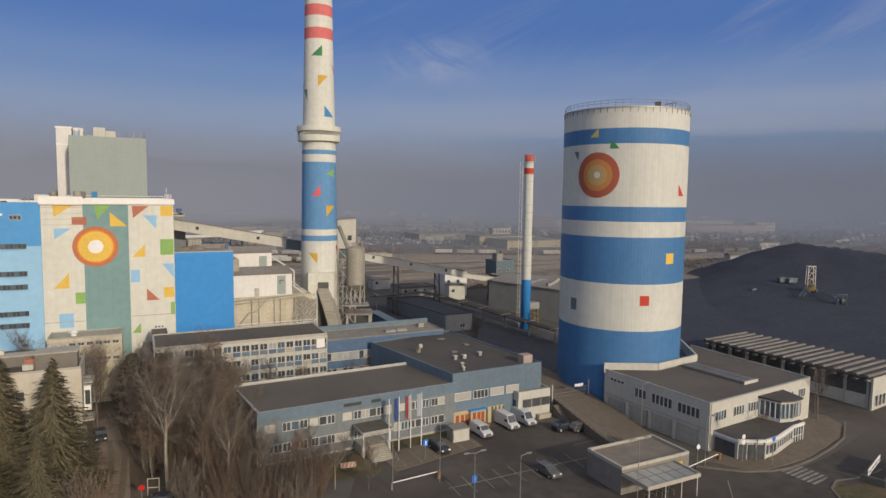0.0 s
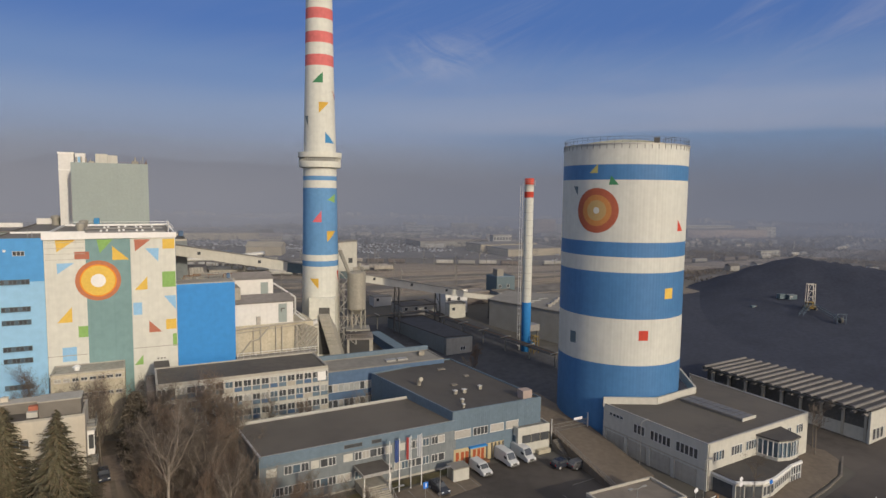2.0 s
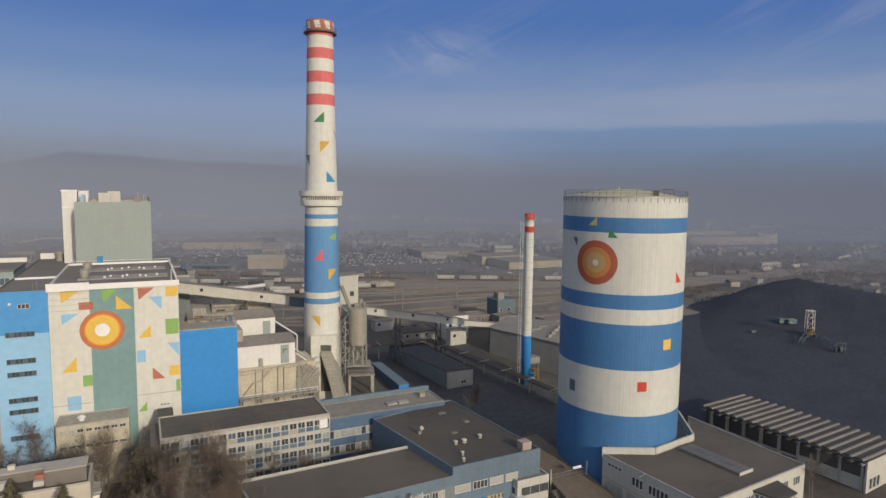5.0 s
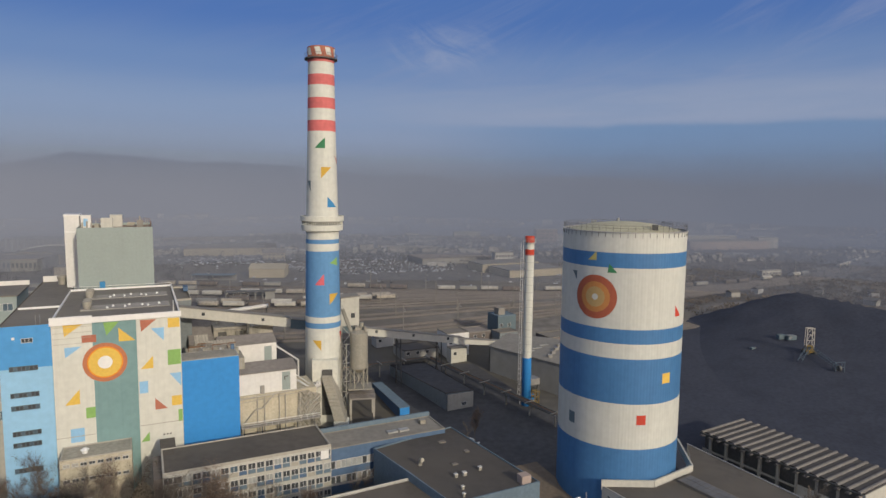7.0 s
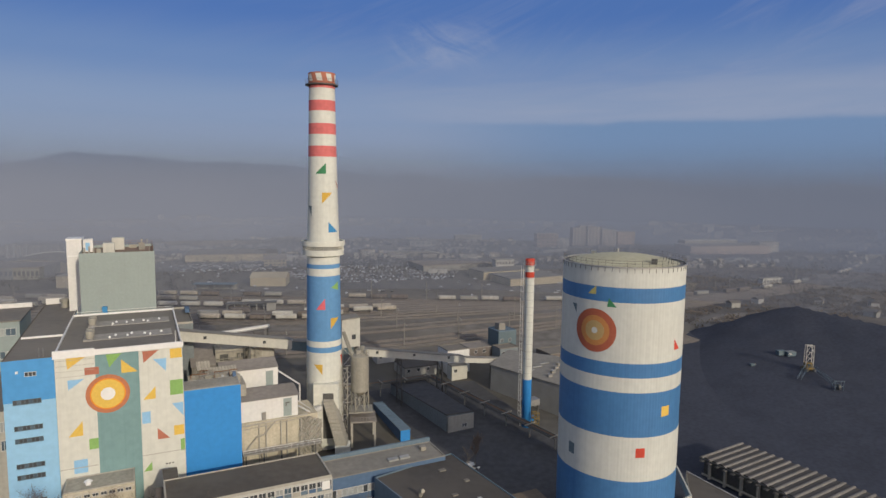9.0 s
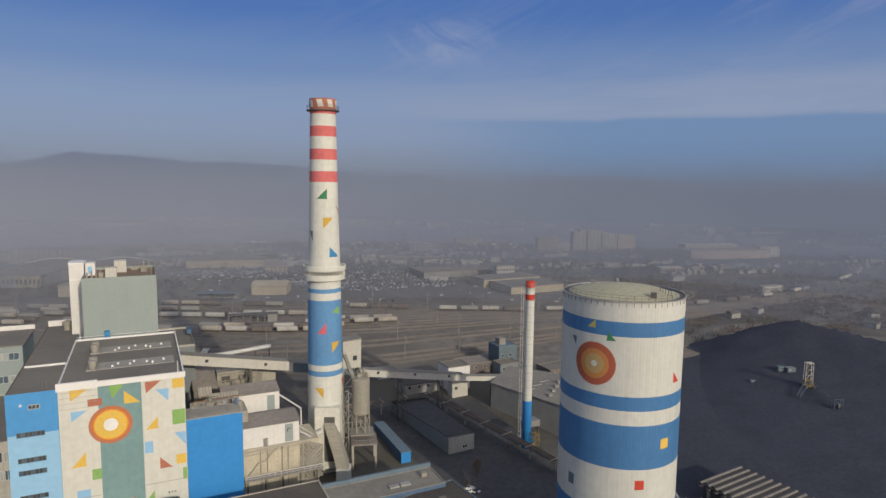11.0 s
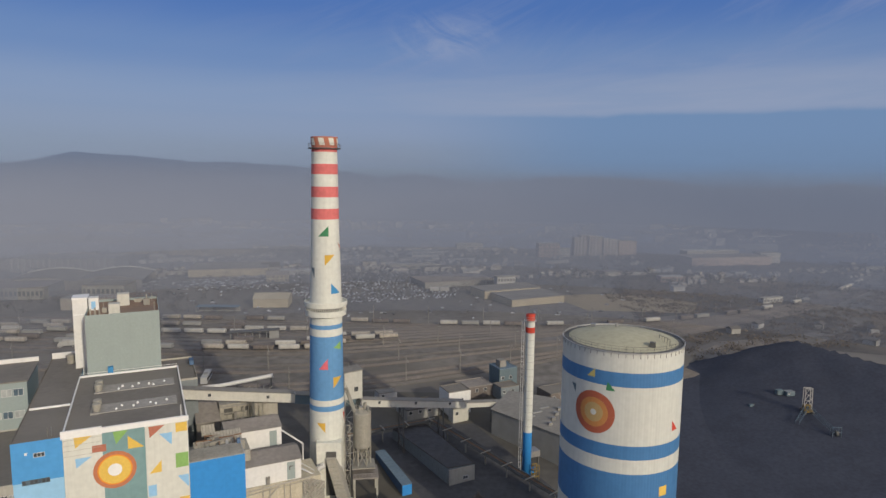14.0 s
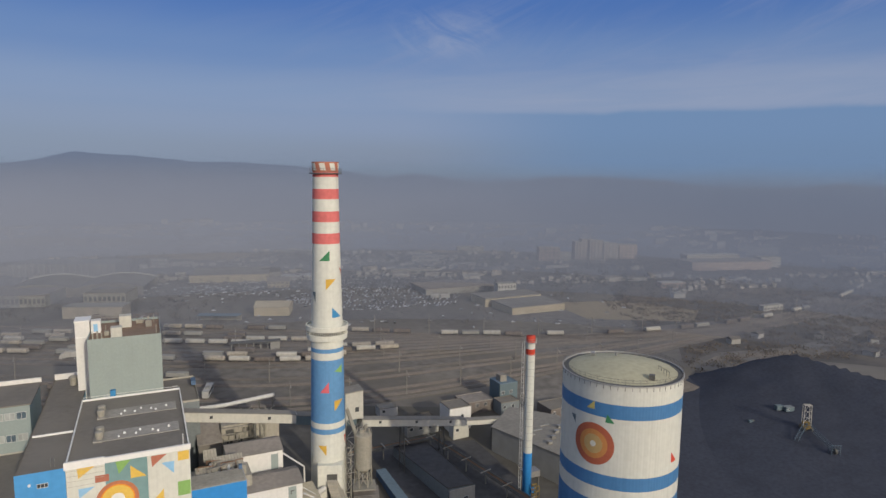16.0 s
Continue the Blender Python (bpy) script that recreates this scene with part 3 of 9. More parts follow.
def slab(name, bm, mats, label, category, kind="structure"):
    return tagged(new(name, finish(bm, name, mats)), label, category, kind=kind)


def boxes(*rows):
    bm = bmesh.new()
    for r in rows:
        box(bm, *r)
    return bm


WINDOW_MESHES = {}


def window_meshes(w, h, bars, fmat, pmat, deep):
    key = (round(w, 2), round(h, 2), bars, fmat, pmat, deep)
    if key not in WINDOW_MESHES:
        f = 0.07
        xs = [0, f] + [c for k in range(1, bars + 1) for c in (w * k / (bars + 1) - f / 2, w * k / (bars + 1) + f / 2)] + [w - f, w]
        zs = [0, f, h - f, h]
        bm = bmesh.new()
        front = {(i, j): bm.verts.new((x, -deep, z)) for i, x in enumerate(xs) for j, z in enumerate(zs)}
        back = {(i, j): bm.verts.new((x, 0, z)) for i, x in enumerate(xs) for j, z in enumerate(zs)}
        solid = {(i, j) for i in range(len(xs) - 1) for j in range(3) if j != 1 or i % 2 == 0}
        for i, j in solid:
            ring = ((i, j), (i + 1, j), (i + 1, j + 1), (i, j + 1))
            bm.faces.new([front[c] for c in ring])
            for (a, b), beside in zip(zip(ring, ring[1:] + ring[:1]), ((i, j - 1), (i + 1, j), (i, j + 1), (i - 1, j))):
                if beside not in solid:
                    bm.faces.new((front[b], front[a], back[a], back[b]))
        pane = bmesh.new()
        box(pane, f, -deep * 0.35, f, w - f, 0.0, h - f)
        WINDOW_MESHES[key] = finish(bm, "window", M[fmat]), finish(pane, "pane", M[pmat])
    return WINDOW_MESHES[key]


def window(parent, x, y, z, w, h, bars=1, face=0.0, fmat="window_frame", pmat="glass_dark", deep=0.09, name="window"):
    """A window on a wall: its lower left corner, seen from outside, and the way the wall faces (0 looks to -y)."""
    fm, pm = window_meshes(w, h, bars, fmat, pmat, deep)
    ob = part(name, fm, None, parent)
    ob.matrix_basis = Matrix.Translation((x, y, z)) @ Matrix.Rotation(radians(face), 4, "Z")
    part("pane", pm, None, ob)
    return ob


def pick(*names):
    return random.choice(names)

# ---- the ground and the distance ----
def ground():
    bm = bmesh.new()
    xs = [-4800, -1500, -600, -300, -150, 0, 150, 300, 600, 1500, 4800]
    ys = [-900, -200, 0, 60, 112, 150, 190, 230, 270, 400, 720, 1200, 4800]
    g = [[bm.verts.new((x, y, lie(y))) for x in xs] for y in ys]
    for i in range(len(ys) - 1):
        for j in range(len(xs) - 1):
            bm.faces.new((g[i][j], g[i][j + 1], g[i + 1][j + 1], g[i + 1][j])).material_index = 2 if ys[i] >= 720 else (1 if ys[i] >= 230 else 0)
    slab("ground", bm, [M["land"], M["town_land"], M["far_land_hazed"]], "dark trampled winter ground, its far plain coloured as if in haze", "ground")


RIDGE = ((-2200, 92), (-1500, 100), (-1084, 111), (-1001, 119), (-904, 140), (-836, 135), (-755, 132), (-632, 120), (-496, 118), (-401, 112), (-252, 101), (-157, 86), (-90, 96), (-8, 87), (73, 79), (168, 83), (275, 95), (410, 92), (525, 87), (545, 79), (680, 71), (814, 72), (867, 78), (934, 85), (1039, 77), (1500, 70), (2200, 64))


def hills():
    """The mountain ridge that closes the plain, one long uneven crest placed and shaped to fit the camera's view."""
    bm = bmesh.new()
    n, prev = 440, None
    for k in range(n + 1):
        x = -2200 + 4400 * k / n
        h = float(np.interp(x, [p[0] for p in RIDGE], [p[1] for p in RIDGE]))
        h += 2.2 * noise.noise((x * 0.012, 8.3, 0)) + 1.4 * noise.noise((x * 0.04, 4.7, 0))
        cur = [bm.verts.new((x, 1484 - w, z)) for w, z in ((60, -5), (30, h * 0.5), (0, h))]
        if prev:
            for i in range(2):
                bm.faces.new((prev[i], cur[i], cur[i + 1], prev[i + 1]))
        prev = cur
    slab("backdrop", bm, M["hills"], "self-lit blue-grey mountain ridge with haze in its colour", "mountains")


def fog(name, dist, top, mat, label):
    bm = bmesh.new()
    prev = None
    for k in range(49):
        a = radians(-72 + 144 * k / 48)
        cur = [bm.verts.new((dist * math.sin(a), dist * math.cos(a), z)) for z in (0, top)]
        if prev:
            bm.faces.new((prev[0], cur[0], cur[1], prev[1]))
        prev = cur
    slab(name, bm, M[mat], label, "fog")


def sheet(name, pts, mat, label, category, lift=0.03, site=True, thick=0.0):
    """A flat piece of made ground along points of the plan, laid on the land."""
    bm = bmesh.new()
    top = [bm.verts.new((*(W(a, b) if site else Vector((a, b, 0))).xy, 0)) for a, b in pts]
    for vtx in top:
        vtx.co.z = lie(vtx.co.y) + lift
    bm.faces.new(top)
    if thick:
        low = [bm.verts.new(vtx.co - Vector((0, 0, thick))) for vtx in top]
        for i in range(len(top)):
            j = (i + 1) % len(top)
            bm.faces.new((top[i], low[i], low[j], top[j]))
    slab(name, bm, M[mat], label, category)


ground()
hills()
fog("backdrop_fog", 1150, 178, "fog_bank", "glowing grey-blue sheet standing in for a winter fog bank")
fog("backdrop_haze", 1380, 310, "haze", "thin glowing sheet standing in for high winter haze")
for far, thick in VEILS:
    fog("backdrop_veil", far, 120, "mist_%d" % far, "thin glowing sheet standing in for mist over the town")

# ---- buildings ----
def roofed(parent, pts, z0, z1, wall, roof, rim=0.35, edge="metal_edge", thick=0.35, walls="wall"):
    """Walls round a footprint, a flat roof let in behind a rim, and the rim's metal capping."""
    bm = bmesh.new()
    prism(bm, pts, z0, z1 - rim)
    part(walls, bm, M[wall], parent)
    c = Vector((sum(p[0] for p in pts) / len(pts), sum(p[1] for p in pts) / len(pts)))
    inner = [tuple(c + (Vector(p) - c) * (1 - thick / max(1.0, (Vector(p) - c).length))) for p in pts]
    bm = bmesh.new()
    prism(bm, inner, z1 - rim, z1 - rim + 0.06)
    part("roof", bm, M[roof], parent)
    bm = bmesh.new()
    n = len(pts)
    for i in range(n):
        j = (i + 1) % n
        prism(bm, [pts[i], pts[j], inner[j], inner[i]], z1 - rim, z1)
    part("parapet", bm, M[edge], parent)


def office_wing():
    """The long two-storey office front with a blue fascia and its entrance stairs."""
    t = thing("office_building", 15.3, 89.2, -0.4, "long two-storey office building with weathered blue panels and felt roof", "office building", turn=2.4)
    L, D, H = 33.2, 14.4, 8.6
    roofed(t, [(0, 0), (L, 0), (L, D), (-0.9, D)], -0.6, H, "office_pale", "roof_felt", rim=0.25, edge="metal_edge")
    part("fascia", boxes((-0.06, -0.06, H - 1.75, L, -0.004, H - 0.02)), M["office_blue"], t, "faded blue fascia")
    part("plinth", boxes((-0.05, -0.05, -0.6, L, -0.004, 0.75)), M["render_grey"], t, "grey rendered plinth")
    part("side_wall_cladding", boxes((-0.06, 0.0, 0.2, -0.004, D - 0.5, H - 0.4)), M["beige_panel"], t)
    ribs = [(z0, finish(boxes((0, -0.04, z0, 0.07, -0.004, z1)), "wall_rib", M["office_pale"])) for z0, z1 in ((0.78, 2.0), (3.45, 5.1))]
    for k in range(76):
        for z0, me in ribs:
            part("wall_rib", me, None, t).location.x = 0.3 + k * 0.43
    for x, w in ((1.0, 1.5), (7.7, 1.3), (12.9, 1.5), (22.2, 1.4)):
        part("white_panel", boxes((x, -0.045, 5.2, x + w, -0.012, 6.45)), M["render_white"], t, "weathered white wall panel")
    x = 1.0
    k = 0
    while x < L - 2.4:
        for z, h in ((5.15, 1.35), (2.05, 1.35)):
            r = random.random()
            if h > 1 and z > 5 and any(a - 1.2 < x < a + w for a, w in ((1.0, 1.5), (7.7, 1.3), (12.9, 1.5), (22.2, 1.4))):
                continue
            pm = "glass_dark" if r < 0.66 else ("glass_blue" if r < 0.86 else "blind")
            window(t, x, -0.03, z, 1.22, h, 1 if k % 3 else 0, pmat=pm)
        k += 1
        x += 1.29 if k % 5 else 1.7
    for x in (13.0, 17.6):
        window(t, x, -0.075, H - 1.25, 3.0 if x < 15 else 1.7, 0.6, 0, fmat="steel_dark", pmat="glass_dark", deep=0.05)
    for y in (2.0, 5.5, 9.0):
        window(t, -0.07, y + 1.5, 5.1, 1.5, 1.3, 1, face=-90)
    # covered entrance with its stairs
    porch = boxes((14.6, -4.3, 4.1, 19.4, -0.07, 4.45))
    part("porch_roof", porch, M["roof_felt"], t, "flat dark porch roof")
    part("porch_rim", boxes((14.5, -4.4, 4.05, 14.6, -0.07, 4.5), (19.4, -4.4, 4.05, 19.5, -0.07, 4.5), (14.6, -4.4, 4.05, 19.4, -4.3, 4.5)), M["metal_edge"], t)
    part("landing", boxes((14.8, -3.4, -0.5, 19.2, -0.07, 1.9)), M["render_grey"], t)
    for k in range(12):
        z = 1.9 - 0.17 * (k + 1)
        part("step", boxes((15.4, -3.4 - 0.36 * (k + 1), -0.4, 18.9, -3.4 - 0.36 * k, z)), M["yard_concrete"], t)
    for x in (14.75, 19.1):
        bm = bmesh.new()
        tube(bm, (x, -4.2, -0.4), (x, -4.2, 4.06), 0.09)
        part("post", bm, M["white_paint"], t)
    bm = bmesh.new()
    for x in (15.35, 18.95):
        beam(bm, (x, -3.4, 2.9), (x, -7.7, 0.9), 0.06, 0.06)
        for k in range(5):
            y = -3.5 - k * 1.0
            beam(bm, (x, y, 1.6 - k * 0.42), (x, y, 2.86 - k * 0.465), 0.05, 0.05)
    part("handrail", bm, M["steel"], t)
    part("cornice", boxes((-0.9, D, H - 0.02, L, D + 0.35, H + 0.22)), M["render_white"], t)


def office_block():
    """The taller blue block, with roof vents, where the vans stand."""
    t = thing("workshop_block", 47.8, 90.6, -0.2, "blue sheet-clad workshop block with felt roof and roof vents", "industrial building", turn=1.2)
    L, H = 18.6, 9.9
    roofed(t, [(0, 0), (L, 0), (L - 2.5, 31.0), (-4.2, 27.6), (-2.2, 14.6)], -0.8, H, "office_blue", "roof_dark", rim=0.3, edge="office_blue")
    # ribs of the sheet cladding
    bm = bmesh.new()
    for k in range(46):
        x = 0.2 + k * 0.4
        box(bm, x, -0.05, 6.6 if x < 12.9 else 3.9, x + 0.12, -0.004, H - 0.05)
    part("cladding_ribs", bm, M["office_blue"], t)
    for x, w in ((0.4, 3.2), (4.1, 3.0), (7.6, 2.8), (10.9, 2.7)):
        window(t, x, -0.06, 5.0, w, 1.45, 0 if x != 4.1 else 3, pmat="blind" if x != 4.1 else "glass_dark")
    # shop front with coloured doors under a blue strip
    part("shop_front", boxes((0.3, -0.06, 0.0, 10.6, -0.004, 3.1)), M["cream"], t, "cream shop front")
    part("awning", boxes((3.2, -0.75, 3.0, 6.7, -0.07, 3.2)), M["strong_blue_wall"], t, "narrow blue awning")
    for x in (0.7, 1.7, 2.6, 4.1, 5.0, 5.8):
        d = part("door", boxes((x, -0.13, 0.1, x + 0.6, -0.07, 2.5)), M["door_orange"], t, "orange-red glazed door")
        part("door_handle", boxes((x + 0.48, -0.18, 1.1, x + 0.53, -0.13, 1.4)), M["steel"], d)
    for x in (3.3, 6.8, 7.9, 8.6, 9.4, 10.2):
        part("pillar", boxes((x, -0.22, 0.0, x + 0.28, -0.07, 3.05)), M["steel_dark"], t)
    part("loading_step", boxes((3.3, -1.3, -0.2, 6.9, -0.07, 0.55)), M["rusty"], t)
    # roof gear
    for x, y, s in ((7.6, 29.0, 1.3), (10.8, 9.2, 0.8), (5.1, 8.6, 0.75), (6.9, 8.5, 0.9), (4.0, 3.9, 0.6), (2.9, 1.5, 0.55)):
        v = part("roof_vent", boxes((x, y, H - 0.26, x + s * 0.75, y + s * 0.75, H + 0.3)), M["galvanised"], t)
        part("cowl", boxes((x - 0.06, y - 0.06, H + 0.35, x + s * 0.75 + 0.06, y + s * 0.75 + 0.06, H + 0.5)), M["steel_bright"], v)
        part("cowl_neck", boxes((x + 0.12, y + 0.12, H + 0.3, x + s * 0.6, y + s * 0.6, H + 0.35)), M["steel"], v)
    for x, y, w, d in ((9.6, 24.0, 1.6, 1.0), (7.2, 13.4, 1.2, 0.8), (12.4, 17.6, 1.0, 1.0)):
        part("roof_hatch", boxes((x, y, H - 0.26, x + w, y + d, H - 0.02)), M["roof_grey"], t)
    bm = bmesh.new()
    for k in range(4):
        a0, a1 = math.pi / 2 * k / 4, math.pi / 2 * (k + 1) / 4
        tube(bm, (1.4, 15.4 + 1.1 * math.cos(a0), H - 0.2 + 1.5 * math.sin(a0)), (1.4, 15.4 + 1.1 * math.cos(a1), H - 0.2 + 1.5 * math.sin(a1)), 0.42, seg=12)
    part("duct", bm, M["galvanised"], t, "bent steel air duct")
    part("roof_hut", boxes((15.0, 0.6, H - 0.25, 17.0, 2.4, H + 1.35)), M["far_pink"], t, "small pinkish hut on the roof edge")


def link_building():
    t = thing("link_building", 33.6, 119.6, 1.2, "low blue connecting building with pale flat roof", "office building")
    L, H = 27.0, 9.4
    roofed(t, [(0, 0), (L, 0), (L, 8.5), (0, 8.5)], -2.0, H, "deep_blue_wall", "roof_pale", rim=0.25, edge="roof_pale")
    part("back_parapet", boxes((0, 8.5, -2.0, L, 9.1, H + 0.9)), M["office_blue"], t, "blue back parapet")
    for z in (4.9, 1.6):
        for k in range(9):
            window(t, 0.5 + k * 1.15, -0.01, z, 1.05, 1.7, 0, pmat=pick("blind", "glass_milky", "glass_dark", "glass_dark"))
    part("sill_band", boxes((0.2, -0.07, 1.2, 10.9, -0.004, 1.55)), M["render_white"], t)
    for k in range(2):
        part("skylight", boxes((14.3 + k * 2.7, 2.4, H - 0.2, 16.6 + k * 2.7, 3.7, H + 0.2)), M["skylight"], t)
    part("roof_box", boxes((23.0, 4.6, H - 0.2, 24.3, 5.8, H + 0.7)), M["galvanised"], t)


def slab_office():
    """Three storeys of a pale frame grid with glazing and blue breast panels."""
    t = thing("three_storey_office", 2.5, 117.3, 0.3, "three-storey office with a pale concrete frame and many windows", "office building")
    L, D, H = 31.1, 11.6, 12.3
    roofed(t, [(0, 0), (L, 0), (L, D), (0, D)], -1.0, H, "render_grey", "roof_felt", rim=0.3, edge="render_grey")
    bays = 19
    step = L / bays
    for f, z in enumerate((10.1, 7.3, 4.5, 1.7)):
        for k in range(bays):
            window(t, k * step + 0.1, -0.02, z, step - 0.2, 1.25, 1, pmat=pick("glass_dark", "glass_dark", "glass_blue", "glass_dark", "glass_milky"))
            if (k * 3 + f) % 7:
                part("breast_panel", boxes((k * step + 0.14, -0.08, z - 0.85, (k + 1) * step - 0.14, -0.004, z - 0.08)), M["office_blue" if (k + f) % 4 else "deep_blue_wall"], t)
        part("spandrel", boxes((0, -0.16, z + 1.32, L, -0.1, z + (1.85 if f else 1.7))), M["render_white"], t)
    for k in range(bays + 1):
        part("mullion", boxes((max(0, k * step - 0.08), -0.2, 0.0, min(L, k * step + 0.08), -0.09, H - 0.45)), M["render_white"], t)
    part("stair_head", boxes((0.1, D + 0.01, -1.0, 2.7, D + 5.0, H - 0.15)), M["wagon_brown"], t, "brown clad stair head")
    part("stair_head_roof", boxes((0.0, D + 0.01, H - 0.15, 2.8, D + 5.1, H + 0.03)), M["roof_felt"], t)
    part("side_wing", boxes((-1.5, 0.8, -1.0, -0.01, D, H - 1.3)), M["wagon_brown"], t, "dark brown clad end wing")
    part("white_panel", boxes((29.0, -0.24, 9.6, 30.5, -0.21, 11.2)), M["white_paint"], t)
    part("window_surround", boxes((28.9, -0.21, 9.5, 30.6, -0.2, 11.3)), M["window_frame"], t)


def flat_shape(parent, name, pts, mat, y=-0.012):
    bm = bmesh.new()
    a = [bm.verts.new((x, y, z)) for x, z in pts]
    b = [bm.verts.new((x, 0, z)) for x, z in pts]
    bm.faces.new(a)
    bm.faces.new(b[::-1])
    for i in range(len(pts)):
        j = (i + 1) % len(pts)
        bm.faces.new((a[j], a[i], b[i], b[j]))
    return part(name, bm, M[mat], parent)


def mural_tower():
    """The tall boiler-house front with its painted shapes."""
    u0, v0, z0 = -15.7, 137.0, 0.0
    t = thing("boiler_house", u0, v0, z0, "tall white boiler house painted with sun disc and coloured shapes", "industrial building")
    L, D, H = 22.9, 38.5, 38.4
    roofed(t, [(0, 0), (L, 0), (L, D), (0, D)], -1.0, H, "mural_white", "roof_grey", rim=0.5, edge="white_paint", thick=0.5)
    part("cornice", boxes((-0.25, -0.5, H - 1.1, 6.9, -0.004, H + 0.45), (6.9, -0.35, H - 1.0, L + 0.2, -0.004, H + 0.1)), M["white_paint"], t, "projecting white cornice")
    part("side_cladding", boxes((L, 0.1, 0, L + 0.06, D, H - 0.6)), M["office_blue"], t, "grey-blue side cladding")
    part("panel_joint", boxes((0, -0.03, 14.6, 6.6, -0.004, 14.75)), M["render_grey"], t)
    part("panel_joint", boxes((14.8, -0.03, 14.9, L, -0.004, 15.05)), M["render_grey"], t)
    for k in range(4):
        part("panel_joint", boxes((0.1, -0.02, 33.4 + k * 1.1, 6.7, -0.004, 33.47 + k * 1.1)), M["render_grey"], t)
    flat_shape(t, "painted_stripe", [(6.85, -0.5), (14.65, -0.5), (14.65, H - 1.1), (6.85, H - 1.1)], "teal_wall", -0.006)
    S = lambda *p: [(a - u0, b) for a, b in p]
    for name, mat, pts in (
        ("painted_triangle", "yellow", S((-13.8, 37.25), (-13.6, 34.9), (-10.4, 37.25))),
        ("painted_square", "brick_red", S((-10.7, 33.4), (-8.2, 33.4), (-8.2, 34.9), (-10.7, 34.9))),
        ("painted_triangle", "green", S((-6.9, 37.2), (-6.4, 34.5), (-4.1, 37.2))),
        ("painted_triangle", "yellow", S((-4.25, 33.1), (-1.3, 33.1), (-4.25, 35.9))),
        ("painted_triangle", "pale_blue", S((-13.7, 32.75), (-13.6, 30.7), (-10.8, 32.75))),
        ("painted_triangle", "brick_red", S((-0.35, 37.1), (-0.2, 34.7), (2.7, 37.1))),
        ("painted_square", "yellow", S((4.8, 35.1), (7.05, 35.1), (7.05, 37.1), (4.8, 37.1))),
        ("painted_triangle", "pale_blue", S((1.6, 35.25), (3.95, 32.5), (4.1, 35.25))),
        ("painted_square", "green", S((4.6, 27.2), (7.1, 27.2), (7.1, 30.4), (4.6, 30.4))),
        ("painted_triangle", "yellow", S((-0.5, 26.9), (1.85, 26.9), (1.85, 29.5))),
        ("painted_triangle", "pale_blue", S((4.85, 25.4), (7.05, 22.4), (7.05, 25.4))),
        ("painted_square", "pale_blue", S((-0.85, 21.8), (0.75, 21.8), (0.75, 24.3), (-0.85, 24.3))),
        ("painted_triangle", "yellow", S((-14.0, 21.2), (-11.45, 21.2), (-11.45, 24.2))),
        ("painted_triangle", "brick_red", S((1.95, 18.0), (4.3, 18.0), (1.95, 20.5))),
        ("painted_square", "yellow", S((5.1, 18.4), (7.05, 18.4), (7.05, 20.5), (5.1, 20.5))),
        ("painted_square", "green", S((-10.5, 18.1), (-8.85, 18.1), (-8.85, 20.3), (-10.5, 20.3))),
        ("painted_square", "green", S((6.3, 14.8), (7.1, 14.8), (7.1, 17.4), (6.3, 17.4))),
        ("painted_square", "pale_blue", S((-13.3, 13.5), (-10.9, 13.5), (-10.9, 16.3), (-13.3, 16.3))),
        ("painted_triangle", "green", S((-0.9, 11.5), (0.7, 11.5), (0.7, 13.5))),
    ):
        flat_shape(t, name, pts, mat, -0.014)
    for k, (r, mat) in enumerate(((3.95, "rust_orange"), (3.2, "orange"), (2.95, "yellow"), (1.3, "white_paint"))):
        pts = [(-6.8 - u0 + r * math.cos(2 * math.pi * i / 48), 29.15 + r * math.sin(2 * math.pi * i / 48)) for i in range(48)]
        flat_shape(t, "painted_disc", pts, mat, -0.018 - 0.005 * k)
    for k in range(3):
        part("vent_slot", boxes((19.0 + k * 0.6, -0.05, 12.3, 19.35 + k * 0.6, -0.004, 12.6)), M["steel_dark"], t)
    # two raised skylight strips and their vent stacks
    for y0 in (9.8, 23.8):
        strip = part("roof_strip", boxes((6.0, y0, H - 0.44, 21.4, y0 + 5.4, H - 0.3), (4.2, y0 - 0.3, H - 0.44, 6.0, y0 + 5.6, H - 0.1)), M["roof_strip"], t, "pale strip with dome lights")
        for k in range(7):
            x = 9.0 + (k % 2) * 1.2 + (k // 2) * 3.4 + random.uniform(-0.3, 0.3)
            v = bmesh.new()
            y = y0 + 1.0 + (k * 1.7) % 2.8
            lathe(v, [(0.24, 0), (0.24, 0.28), (0.1, 0.4)], 10)
            o = part("dome_light", v, M["white_paint"], strip)
            o.location = (x, y, H - 0.3)
        for dy in (1.0, 3.8):
            v = bmesh.new()
            lathe(v, [(0.72, 0), (0.72, 0.5), (0.86, 0.5), (0.86, 1.5), (0.78, 1.6), (0.3, 1.68)], 18)
            o = part("roof_fan", v, M["galvanised"], strip, "round steel roof fan")
            o.location = (5.4 if y0 < 20 else 5.0, y0 + dy, H - 0.1)
    bm = bmesh.new()
    for y in [2 + 3 * k for k in range(12)]:
        tube(bm, (L - 0.2, y, H), (L - 0.2, y, H + 1.1), 0.03, seg=5)
    tube(bm, (L - 0.2, 2, H + 1.1), (L - 0.2, 35, H + 1.1), 0.03, seg=5)
    tube(bm, (0.2, D - 0.2, H + 0.5), (L - 0.2, D - 0.2, H + 0.5), 0.06, seg=5)
    part("roof_rail", bm, M["white_paint"], t)
    bm = bmesh.new()
    tube(bm, (L - 1.2, 0.6, H), (L - 1.2, 0.6, H + 2.3), 0.12, seg=6)
    part("roof_pipe", bm, M["steel_bright"], t)
